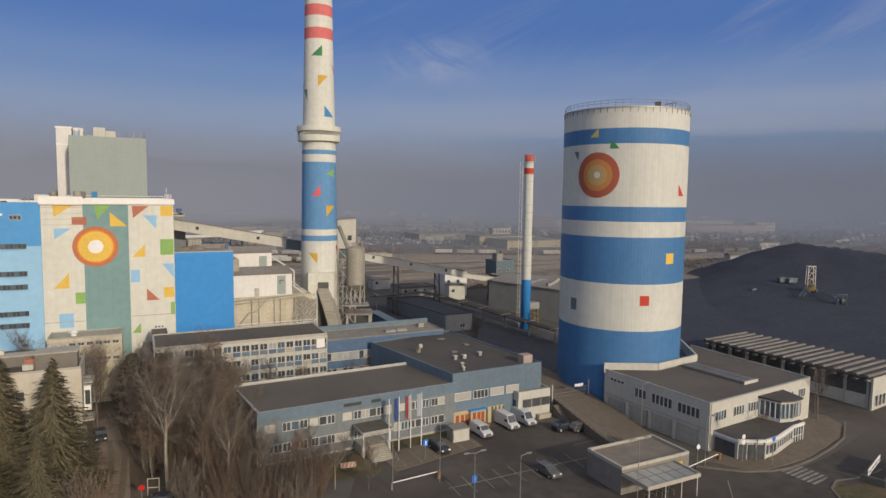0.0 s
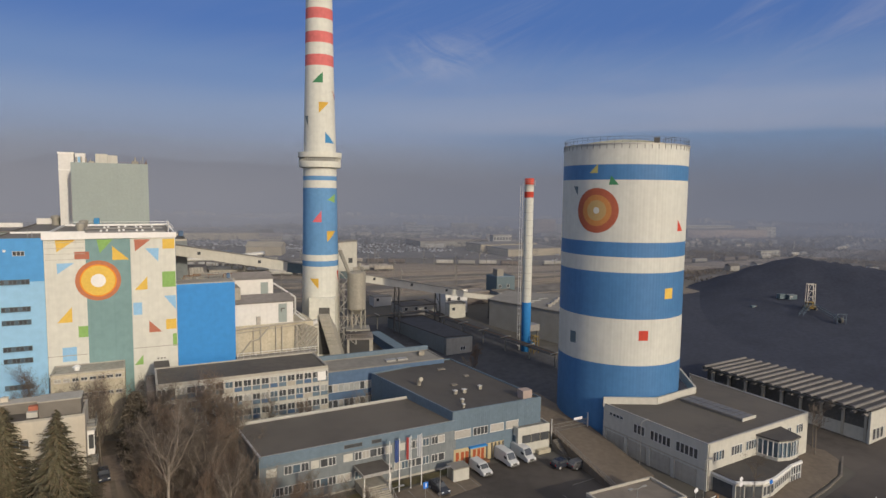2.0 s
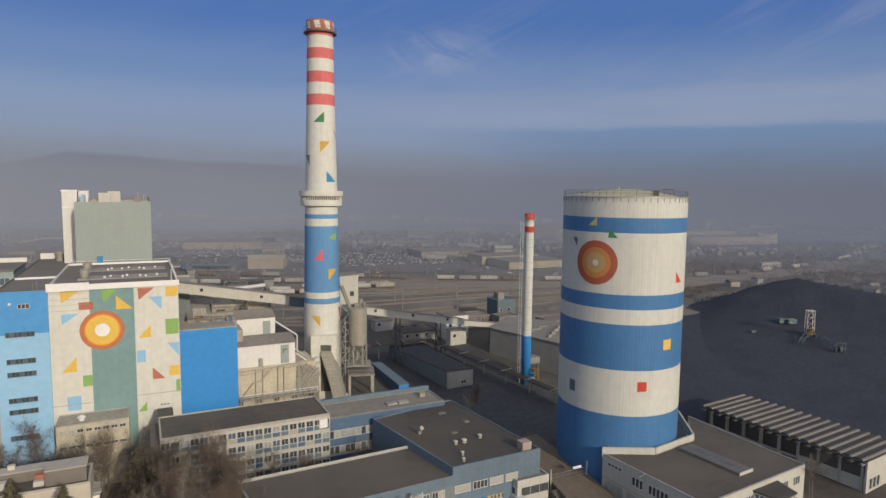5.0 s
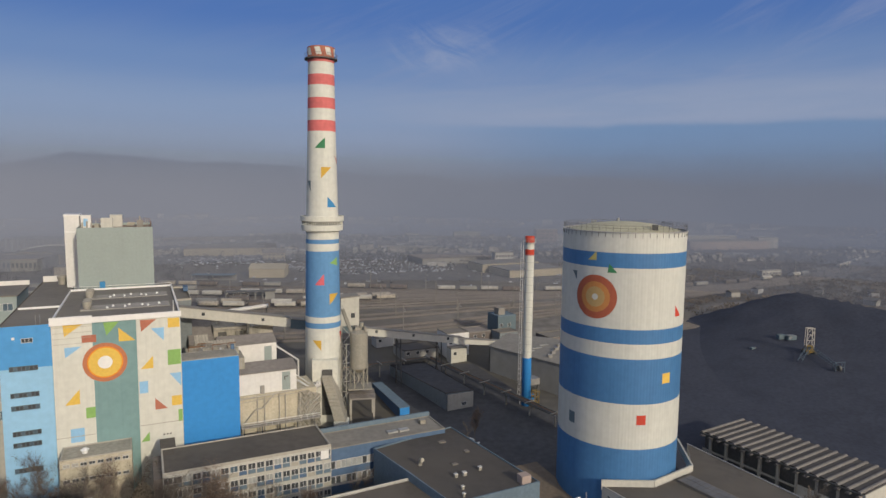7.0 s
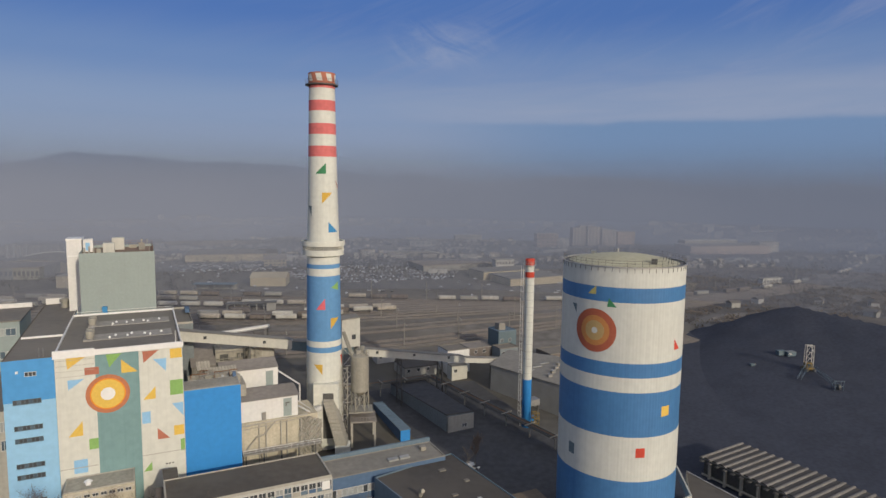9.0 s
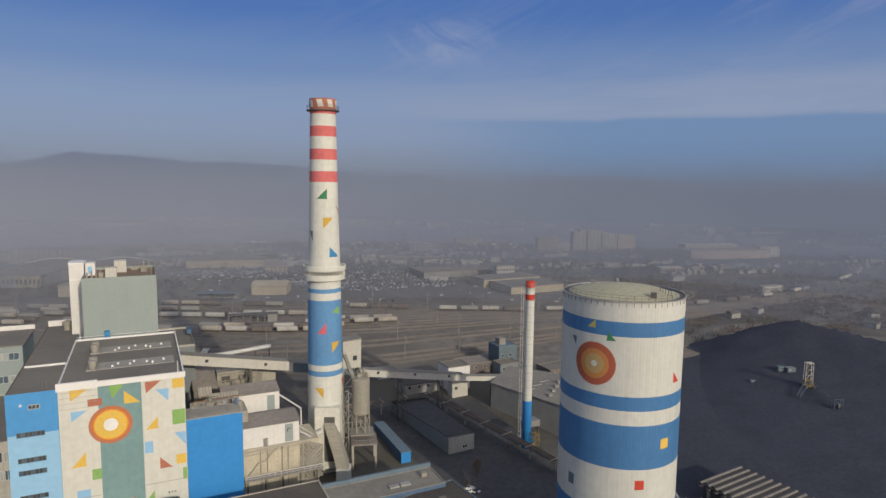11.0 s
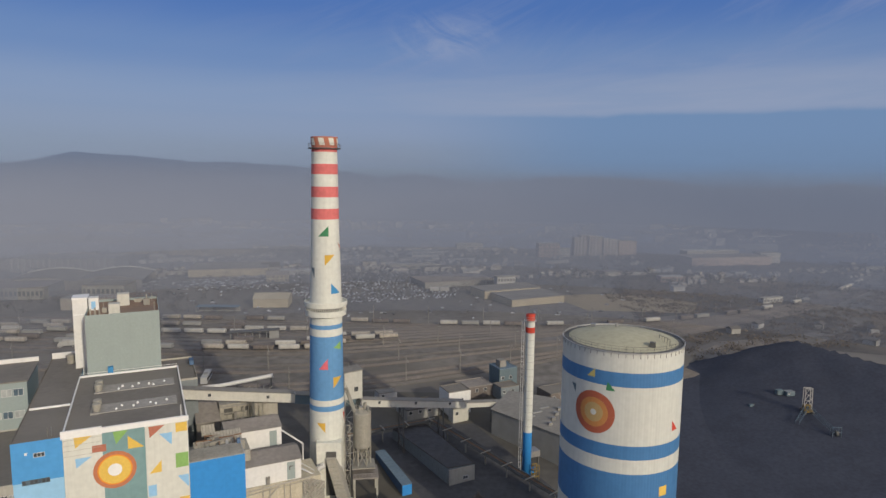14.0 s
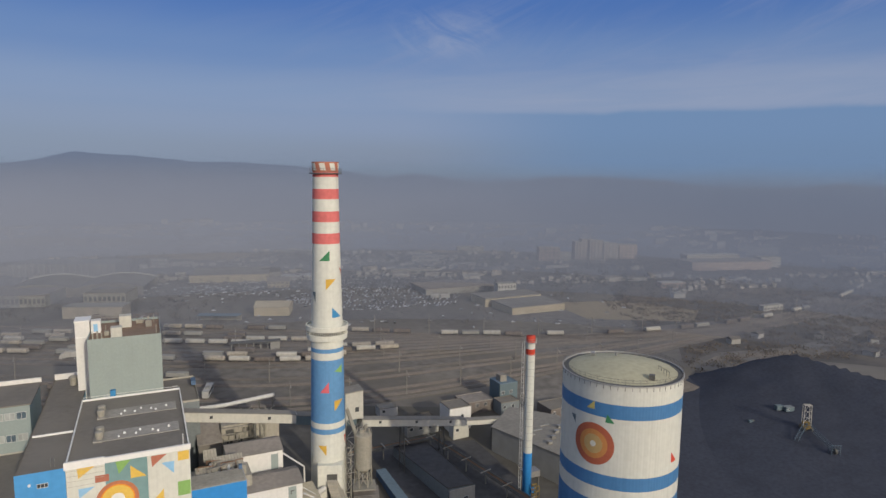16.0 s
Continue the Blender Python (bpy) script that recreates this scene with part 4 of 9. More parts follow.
    # low annex with a strip of windows at its foot
    a = thing("annex_building", -14.7, 130.4, 0.5, "low beige annex with strip windows against the boiler house", "industrial building")
    roofed(a, [(0, 0), (12.1, 0), (12.1, 6.5), (0, 6.5)], -1.5, 12.4, "beige_panel", "yard_concrete", rim=0.25, edge="render_grey")
    for z in (10.75, 7.7):
        for k in range(8):
            window(a, 0.5 + k * 1.42, -0.01, z, 1.12, 0.68, 1, pmat="blind" if z > 9 and k in (0, 1) else "glass_dark")
    for z in (11.6, 10.5, 7.45):
        part("window_ledge", boxes((0, -0.22, z, 12.1, -0.004, z + 0.2)), M["cream_render"], a)
    lv = bmesh.new()
    lathe(lv, [(0.5, 0), (0.5, 0.6), (0.8, 0.7), (0.2, 1.1)], 10)
    part("roof_vent", lv, M["white_paint"], a).location = (4.0, 2.5, 12.15)


def blue_house():
    t = thing("turbine_house", -24.2, 137.1, 0.0, "plant building, strong blue above, pale blue below, strip windows", "industrial building")
    L, D, H = 8.45, 62.0, 37.7
    roofed(t, [(0, 0), (L, 0), (L, D), (0, D)], -1.0, H, "sky_blue_wall", "roof_grey", rim=0.35, edge="roof_grey")
    part("upper_cladding", boxes((-0.05, -0.06, 29.5, L, -0.004, H - 0.02)), M["hazed_blue_wall"], t, "strong blue upper cladding, paled as if in haze")
    for z in (29.05, 23.9, 21.4, 16.35, 14.1, 9.0):
        strip = part("window_strip", boxes((1.45, -0.1, z - 0.05, 6.1, -0.064, z + 0.92)), M["slate"], t)
        part("sill", boxes((1.4, -0.2, z - 0.14, 6.15, -0.064, z - 0.054)), M["pale_blue"], strip)
        for k in range(7):
            part("pane", boxes((1.52 + k * 0.655, -0.13, z + 0.03, 2.08 + k * 0.655, -0.1, z + 0.86)), M["glass_dark" if (k + int(z)) % 3 else "glass_blue"], strip)
    window(t, 3.6, -0.08, 34.4, 1.9, 0.9, 2, fmat="window_frame")
    bm = bmesh.new()
    for x in (5.8, 6.5):
        tube(bm, (x, 2.2, H - 0.3), (x, 2.2, H + 1.5), 0.07, seg=6)
    part("roof_pipe", bm, M["steel"], t)
    lamp = part("flood_lamp", boxes((2.2, -0.5, 35.2, 2.6, -0.07, 35.6)), M["white_paint"], t)
    part("edge_rail", boxes((0.4, 19.4, H - 0.3, L - 0.3, 19.7, H + 0.12)), M["white_paint"], t)
    part("back_parapet", boxes((0.05, D - 0.4, H - 0.3, L - 0.1, D - 0.05, H + 1.3)), M["filter_white"], t, "white back parapet")
    bm = bmesh.new()
    lathe(bm, [(1.0, 0), (1.0, 1.6), (1.25, 1.6), (1.25, 2.3), (0.5, 2.7)], 14)
    part("roof_ventilator", bm, M["galvanised"], t).location = (5.2, 55.5, H - 0.3)
    # lower halls to its far side
    h = thing("machine_hall", -62.0, 150.0, 2.0, "grey machine hall with a taller storey and window bands", "industrial building")
    roofed(h, [(0, 0), (37.6, 0), (37.6, 34), (0, 34)], -4.0, 22.0, "render_grey", "roof_grey", rim=0.4, edge="render_grey")
    for z in (17.6, 13.6):
        for k in range(14):
            window(h, 1.5 + k * 2.55, -0.02, z, 2.3, 2.2, 3, pmat=pick("glass_milky", "glass_blue", "glass_dark"))
    b = part("upper_storey", boxes((0, 34, -4, 33.8, 52, 34.2)), M["grey_green_sheet"], h, "grey-green upper storey with two window bands")
    part("upper_roof", boxes((-0.3, 33.6, 34.2, 34.2, 52, 34.5)), M["roof_grey"], b)
    part("back_parapet", boxes((-0.3, 52, 34.2, 34.2, 52.5, 35.7)), M["filter_white"], b, "white back parapet")
    for z in (24.8, 30.6):
        for k in range(13):
            window(h, 0.8 + k * 2.5, 33.98, z, 2.2, 1.9, 1, pmat=pick("glass_milky", "glass_blue"))


def boiler_top():
    t = thing("boiler_block", -13.9, 176.4, 30.0, "grey-green sheet-clad boiler block above the roofs", "industrial building")
    L, D, H = 17.1, 21.0, 23.6
    roofed(t, [(0, 0), (L, 0), (L, D), (0, D)], -30.0, H, "grey_green_sheet", "rust_deck", rim=0.7, edge="grey_green_sheet", thick=0.3)
    bm = bmesh.new()
    for k in range(29):
        box(bm, 0.15 + k * 0.58, -0.05, 8.2, 0.22 + k * 0.58, -0.004, H - 0.8)
    part("cladding_ribs", bm, M["grey_green_sheet"], t)
    part("lift_tower", boxes((-3.5, 10.0, -6.0, -0.05, 15.5, 26.1)), M["filter_white"], t, "white lift tower")
    part("lift_tower_cap", boxes((-3.65, 9.85, 26.1, 0.1, 15.65, 26.5)), M["white_paint"], t)
    part("lift_tower_band", boxes((-3.55, 9.9, 21.8, -0.05, 9.98, 22.1)), M["white_paint"], t)
    part("plant_hut", boxes((5.3, 1.0, H - 0.65, 7.9, 3.6, H + 2.3)), M["render_white"], t)
    part("plant_hut", boxes((6.9, 13.0, H - 0.65, 9.9, 16.0, H + 2.6)), M["render_white"], t)
    hut = part("lift_hut", boxes((0.3, 9.5, H - 0.65, 2.6, 12.2, H + 2.7)), M["filter_white"], t)
    part("door", boxes((0.9, 9.43, H - 0.2, 1.9, 9.5, H + 1.8)), M["pale_blue"], hut)
    bm = bmesh.new()
    for a, b in (((L - 0.3, 0.3), (L - 0.3, D - 0.3)), ((L - 0.3, D - 0.3), (0.3, D - 0.3))):
        n = 9
        for k in range(n + 1):
            x, y = a[0] + (b[0] - a[0]) * k / n, a[1] + (b[1] - a[1]) * k / n
            tube(bm, (x, y, H - 0.1), (x, y, H + 1.1), 0.03, seg=5)
        for z in (0.55, 1.12):
            tube(bm, (*a, H + z), (*b, H + z), 0.025, seg=5)
    part("guard_rail", bm, M["rusty"], t)
    for k, (x, y, h) in enumerate(((1.2, 1.2, 1.6), (2.2, 2.0, 1.9), (3.2, 1.5, 1.4), (14.2, 12.5, 2.8), (16.0, 3.0, 2.4), (3.8, 9.0, 1.7), (15.6, 17.0, 2.2))):
        bm = bmesh.new()
        tube(bm, (x, y, H - 0.65), (x, y, H + h * 0.8), 0.2 if k < 4 else 0.08, seg=8)
        part("vent_pipe", bm, M["galvanised"], t)
    for x, y, w, d_, h in ((3.6, 5.2, 1.2, 0.9, 0.6), (11.0, 17.0, 2.0, 1.2, 0.3)):
        part("roof_box", boxes((x, y, H - 0.65, x + w, y + d_, H + h)), M["galvanised"], t)
    part("cooling_stack", boxes((13.4, 11.7, H - 0.65, 15.0, 13.3, H + 1.2)), M["roof_pale"], t)
    part("foot_hatch", boxes((4.6, -1.2, 8.0, 5.8, -0.06, 9.9)), M["mid_blue"], t, "small blue hatch at the block's foot")
    # the lower block behind, towards the yard
    b = thing("feed_house", 3.4, 176.0, 4.0, "grey flat-roofed feed house behind the boiler house", "industrial building")
    roofed(b, [(0, 0), (8.6, 0), (8.6, 22), (0, 22)], -4.0, 30.2, "office_pale", "roof_grey", rim=0.5, edge="render_grey")
    part("blue_hood", boxes((7.4, 12.5, 30.2, 8.6, 16.0, 31.5)), M["deep_blue_wall"], b, "blue hood on the roof edge")


def blue_box():
    t = thing("bunker_building", 7.2, 137.4, 1.0, "plain strong-blue box building with a pale panel roof", "industrial building")
    L, D, H = 11.6, 6.6, 26.6
    roofed(t, [(0, 0), (L, 0), (L, D), (0, D)], -1.5, H, "strong_blue_wall", "yard_concrete", rim=0.12, edge="metal_edge", thick=0.2)
    for k in range(4):
        part("roof_panel", boxes((0.3 + k * 2.8, 0.3, H - 0.05, 2.95 + k * 2.8, D - 0.3, H + 0.02 + 0.02 * (k % 2))), M["yard_concrete"], t)
    part("downpipe_box", boxes((10.7, 5.7, H, 11.4, 6.4, H + 1.1)), M["deep_blue_wall"], t)


def electro_filters():
    """White filter houses over a beige clad base, with pipes along it."""
    t = thing("filter_house", 19.4, 142.0, 4.0, "white filter house with brown sheet roof over a beige clad base", "industrial building")
    L, D = 13.0, 9.4
    part("base_wall", boxes((0, -0.3, -4.5, L + 4.6, D, 12.7)), M["beige_panel"], t, "beige quilted cladding")
    part("upper_wall", boxes((0, 0.2, 12.7, L, D - 0.2, 17.6)), M["filter_white"], t)
    bm = bmesh.new()
    prism(bm, [(0.0, 0), (L, 0), (L, D), (0, D)], 17.6, 17.75)
    vs = [bm.verts.new(p) for p in ((-0.2, -0.2, 17.75), (L + 0.3, -0.2, 17.75), (L + 0.3, D + 0.2, 17.75), (-0.2, D + 0.2, 17.75), (-0.2, D * 0.6, 18.9), (L + 0.3, D * 0.6, 18.9))]
    for q in ((0, 1, 5, 4), (2, 3, 4, 5), (1, 2, 5), (3, 0, 4)):
        bm.faces.new([vs[i] for i in q])
    part("roof", bm, M["roof_brown"], t)
    d = part("door", boxes((9.6, 0.1, 12.9, 11.5, 0.19, 17.2)), M["grey_green_sheet"], t, "tall grey door")
    part("door_mark", boxes((10.1, 0.06, 16.0, 11.0, 0.1, 16.25), (10.1, 0.06, 15.3, 10.32, 0.1, 16.0)), M["steel_dark"], d)
    part("hatch", boxes((4.6, -0.2, 12.71, 5.5, 0.19, 14.6)), M["steel"], t)
    for a, b, r in (((-0.2, -0.75, 12.1), (L + 2.0, -0.75, 12.9), 0.18), ((-0.2, -0.75, 11.3), (L + 2.0, -0.75, 12.2), 0.10), ((0.2, -0.75, 5.5), (3.2, -0.75, 9.2), 0.16), ((3.2, -0.75, 9.2), (4.9, -0.75, 9.5), 0.16), ((4.9, -0.75, 9.5), (7.6, -0.75, 12.4), 0.16)):
        bm = bmesh.new()
        tube(bm, a, b, r)
        part("pipe", bm, M["render_grey"], t)
    for x in (3.8, 5.4, 8.8, 10.2, 13.6):
        bm = bmesh.new()
        tube(bm, (x, -0.6, -4.0), (x, -0.6, 12.2), 0.14)
        part("standpipe", bm, M["render_grey"], t)
    bm = bmesh.new()
    tube(bm, (L + 0.2, 0.4, 14.8), (L + 5.0, 1.6, 11.0), 0.22)
    tube(bm, (L + 5.0, 1.6, 11.0), (L + 5.0, 1.6, 7.4), 0.22)
    tube(bm, (L + 0.1, 1.8, 15.8), (L + 5.8, 3.0, 10.9), 0.10)
    part("silver_pipe", bm, M["steel_bright"], t, "bright silver pipe")
    bm = bmesh.new()
    rq = random.Random(17)
    quilt = [[bm.verts.new((L + 0.05 + k * 0.42 + rq.uniform(-0.1, 0.1), -0.36 - (0.42 if (r + k) % 2 else 0.05) * rq.uniform(0.6, 1.2), 3.0 + r * 0.62 * (1 - 0.022 * max(0, k - 6)) + rq.uniform(-0.08, 0.08))) for k in range(14)] for r in range(16)]
    for r in range(15):
        for k in range(13):
            bm.faces.new((quilt[r][k], quilt[r][k + 1], quilt[r + 1][k + 1], quilt[r + 1][k]))
    part("quilted_cover", bm, M["galvanised"], t, "crumpled grey insulation cover")
    part("walkway", boxes((0, -2.4, 5.7, L + 5.0, -0.35, 5.95)), M["roof_strip"], t)
    for k in range(5):
        part("walkway_prop", boxes((0.4 + k * 4.0, -2.3, -4.5, 0.7 + k * 4.0, -2.0, 5.7)), M["steel_dark"], t)
    bm = bmesh.new()
    beam(bm, (0, -2.4, 7.0), (L + 5.0, -2.4, 7.0), 0.1, 0.1)
    beam(bm, (0, -2.4, 6.5), (L + 5.0, -2.4, 6.5), 0.06, 0.06)
    for k in range(14):
        beam(bm, (k * 1.35, -2.4, 5.95), (k * 1.35, -2.4, 7.0), 0.05, 0.05)
    part("walkway_rail", bm, M["white_paint"], t)
    # second, farther filter house
    s = thing("filter_house", 16.5, 154.0, 7.5, "second white filter house with brown roof and rooftop machines", "industrial building")
    part("wall", boxes((0, 0, -7.8, 13.6, 9.0, 18.0)), M["filter_white"], s)
    bm = bmesh.new()
    vs = [bm.verts.new(p) for p in ((-0.2, -0.2, 18.0), (13.8, -0.2, 18.0), (13.8, 9.2, 18.0), (-0.2, 9.2, 18.0), (-0.2, 5.5, 19.3), (13.8, 5.5, 19.3))]
    for q in ((0, 1, 5, 4), (2, 3, 4, 5), (1, 2, 5), (3, 0, 4), (3, 2, 1, 0)):
        bm.faces.new([vs[i] for i in q])
    part("roof", bm, M["roof_brown"], s)
    part("door", boxes((10.6, -0.1, 12.0, 12.4, -0.004, 17.2)), M["grey_green_sheet"], s)
    for x0, y0, w, d_, z in ((-4.0, -6.4, 7.1, 3.4, 18.6), (-5.6, -2.6, 3.0, 2.2, 19.6), (-7.8, -8.6, 3.2, 2.6, 18.0)):
        bm = bmesh.new()
        vs = [bm.verts.new(p) for p in ((x0, y0, z), (x0 + w, y0, z), (x0 + w, y0 + d_, z), (x0, y0 + d_, z), (x0, y0, z + 0.5), (x0 + w, y0, z + 0.5), (x0 + w, y0 + d_, z + 2.0), (x0, y0 + d_, z + 2.0))]
        for q in ((3, 2, 1, 0), (4, 5, 6, 7), (0, 1, 5, 4), (1, 2, 6, 5), (2, 3, 7, 6), (3, 0, 4, 7)):
            bm.faces.new([vs[i] for i in q])
        hood = part("sloped_hood", bm, M["yard_concrete"], s)
        for k in range(int(w / 0.7)):
            bm = bmesh.new()
            beam(bm, (x0 + 0.3 + k * 0.7, y0, z + 0.56), (x0 + 0.3 + k * 0.7, y0 + d_, z + 2.06), 0.1, 0.1)
            part("hood_rib", bm, M["roof_brown"], hood)
    bm = bmesh.new()
    tube(bm, (13.5, 0.4, 17.0), (18.5, -2.4, 13.5), 0.22), tube(bm, (18.5, -2.4, 13.5), (18.5, -2.4, 3.0), 0.22)
    part("silver_pipe", bm, M["steel_bright"], s)
    for k in range(26):
        x, y = random.uniform(-7, 3), random.uniform(-8.5, -4.5)
        part("roof_machine", boxes((x, y, 17.5, x + random.uniform(0.5, 1.8), y + random.uniform(0.4, 1.4), 17.5 + random.uniform(0.8, 2.6))), M["galvanised"], s)
    for k in range(7):
        bm = bmesh.new()
        x, y = random.uniform(-7.5, 3.5), random.uniform(-9.5, -4.5)
        beam(bm, (x, y, 17.5), (x, y, 20.6), 0.16, 0.16), beam(bm, (x, y, 20.5), (x + random.uniform(1.5, 4), y + random.uniform(-1, 1), 20.5), 0.2, 0.2)
        part("machine_frame", bm, M["roof_pale" if k % 2 else "rusty"], s)
    for k in range(5):
        bm = bmesh.new()
        x = -7 + k * 2.1
        tube(bm, (x, -9.4, 18.3 + 0.3 * (k % 3)), (x + 0.6, -4.2, 19.0 + 0.4 * (k % 2)), 0.28 + 0.08 * (k % 2), seg=8)
        part("deck_duct", bm, M["steel_bright" if k % 2 else "roof_pale"], s)
    part("machine_deck", boxes((-8.5, -9.4, -7.8, 4.5, -2.2, 17.5)), M["yard_concrete"], s)
    # tangle of ducts and frames towards the railway
    d = thing("pipe_yard", 13.5, 171.0, 5.0, "tangle of grey ducts, frames and platforms between the houses", "pipework")
    part("concrete_block", boxes((3.9, 4.2, -5, 13.7, 13, 20.6)), M["yard_concrete"], d, "stained pale concrete block")
    part("sheet_block", boxes((13.7, 4.6, -5, 19.8, 12.4, 20.2)), M["render_grey"], d, "plain grey sheet-clad block")
    bm = bmesh.new()
    vs = [bm.verts.new(p) for p in ((-2.6, 1.0, 17.6), (3.8, 1.0, 17.6), (3.8, 12.0, 21.6), (-2.6, 12.0, 21.6), (-2.6, 1.0, 17.3), (3.8, 1.0, 17.3), (3.8, 12.0, 21.3), (-2.6, 12.0, 21.3))]
    for q in ((0, 1, 2, 3), (7, 6, 5, 4), (0, 4, 5, 1), (1, 5, 6, 2), (2, 6, 7, 3), (3, 7, 4, 0)):
        bm.faces.new([vs[i] for i in q])
    part("lean_roof", bm, M["roof_brown"], d, "brown sloping sheet roof")
    part("lean_wall", boxes((-2.4, 1.4, -5, 3.6, 11.6, 17.2)), M["roof_grey"], d)
    # flat dark plates stand in for the shade in wall openings
    for x, z, w, h_ in ((5.0, 17.6, 2.2, 1.8), (8.4, 14.6, 1.4, 1.6), (10.6, 17.9, 1.2, 1.4), (5.2, 14.4, 1.6, 1.6), (11.6, 13.8, 1.3, 2.2)):
        part("opening_shade", boxes((x, 4.1, z, x + w, 4.19, z + h_)), M["steel_dark"], d)
    for k, (x, z, w, h_) in enumerate(((7.6, 16.4, 0.7, 1.9), (9.4, 15.0, 1.0, 1.2), (9.6, 18.2, 0.7, 1.2), (12.3, 17.2, 0.9, 2.0), (4.2, 13.2, 0.7, 3.0), (6.9, 13.6, 1.1, 1.0), (10.2, 12.8, 1.0, 1.6), (13.0, 12.6, 0.5, 3.4))):
        part("machine_cabinet", boxes((x, 3.3, z, x + w, 4.19, z + h_)), M["galvanised" if k % 2 else "roof_pale"], d)
    for k in range(5):
        part("ledge", boxes((3.8, 3.6, 12.4 + k * 1.9, 13.8, 4.19, 12.55 + k * 1.9)), M["roof_strip"], d)
    for k in range(7):
        bm = bmesh.new()
        x = 4.4 + k * 1.45
        tube(bm, (x, 3.7, 5.0), (x, 3.7, 17.5 + k % 3), 0.10 + 0.05 * (k % 2), seg=8)
        part("riser_pipe", bm, M["galvanised"], d)
    for x in (11.4, 14.6):
        for j in range(6):
            bm = bmesh.new()
            for a, b in (((x, 2.9, 8.0 + j * 2.2), (x + 1.3, 2.9, 10.2 + j * 2.2)), ((x + 1.3, 2.9, 8.0 + j * 2.2), (x, 2.9, 10.2 + j * 2.2)), ((x, 2.9, 10.2 + j * 2.2), (x + 1.3, 2.9, 10.2 + j * 2.2))):
                beam(bm, a, b, 0.1, 0.1)
            part("lattice_bay", bm, M["galvanised"], d)
        for q in (0.0, 1.3):
            part("lattice_post", boxes((x + q - 0.08, 2.82, -5, x + q + 0.08, 2.98, 21.4)), M["galvanised"], d)
    for k in range(24):
        bm = bmesh.new()
        x, y, z = random.uniform(4.5, 19), random.uniform(5.0, 12.0), random.uniform(21.2, 22.6)
        beam(bm, (x, y, 20.1), (x, y, z), 0.14, 0.14)
        beam(bm, (x, y, z), (x + random.uniform(-2, 2), y + random.uniform(-2, 2), z), 0.12, 0.12)
        part("steel_frame", bm, M["galvanised"], d)
    bm = bmesh.new()
    tube(bm, (-4, 16, 22.4), (6, 15, 22.7), 0.6, seg=10), tube(bm, (6, 15, 22.7), (20.5, 15, 23.8), 0.6, seg=10)
    part("flue_pipe", bm, M["steel_bright"], d, "long bright insulated flue pipe")
    bm = bmesh.new()
    for x in (-2, 4, 10, 16, 20):
        beam(bm, (x, 15.3, -4), (x, 15.3, 22.1 + max(0, x - 6) * 0.075), 0.3, 0.3)
    part("pipe_leg", bm, M["steel_dark"], d)


office_wing()
office_block()
link_building()
slab_office()
mural_tower()
blue_house()
boiler_top()
blue_box()
electro_filters()


# ---- chimneys and silo ----
def on_round(parent, name, pts, mat, radius, lift=0.03, cuts=5):
    """A painted shape on a round wall: points are (degrees, height)."""
    bm = bmesh.new()
    n = len(pts)
    f = bm.faces.new([bm.verts.new((a, z, 0)) for a, z in pts])
    bmesh.ops.triangulate(bm, faces=[f])
    if cuts:
        bmesh.ops.subdivide_edges(bm, edges=bm.edges[:], cuts=cuts, use_grid_fill=True)
    for vtx in bm.verts:
        a, z = radians(vtx.co.x), vtx.co.y
        r = (radius(z) if callable(radius) else radius) + lift
        vtx.co = (r * math.sin(a), -r * math.cos(a), z)
    return part(name, bm, M[mat], parent)


def round_ring(parent, name, mat, a0, z0, r_in, r_out, radius, lift):
    """A painted ring or disc wrapped on a round wall; sizes in metres."""
    bm = bmesh.new()
    n = 48
    rows = []
    steps = [r_in + (r_out - r_in) * k / 3 for k in range(4)]
    for r in steps:
        row = []
        for k in range(n):
            b = 2 * math.pi * k / n
            a = radians(a0) + r * math.cos(b) / radius
            row.append(bm.verts.new(((radius + lift) * math.sin(a), -(radius + lift) * math.cos(a), z0 + r * math.sin(b))))
        rows.append(row)
    for i in range(3):
        for k in range(n):
            q = [rows[i][k], rows[i][(k + 1) % n], rows[i + 1][(k + 1) % n], rows[i + 1][k]]
            if i == 0 and r_in == 0:
                continue
            bm.faces.new(q)
    if r_in == 0:
        c = bm.verts.new(((radius + lift) * math.sin(radians(a0)), -(radius + lift) * math.cos(radians(a0)), z0))
        for k in range(n):
            bm.faces.new((rows[1][k], rows[1][(k + 1) % n], c))
        for vtx in rows[0]:
            bm.verts.remove(vtx)
    part(name, bm, M[mat], parent)


def plain_thing(name, x, y, z, label, category, turn=0.0):
    e = new(name)
    e.matrix_basis = pose(x, y, z, 0, 0, turn)
    return tagged(e, label, category)


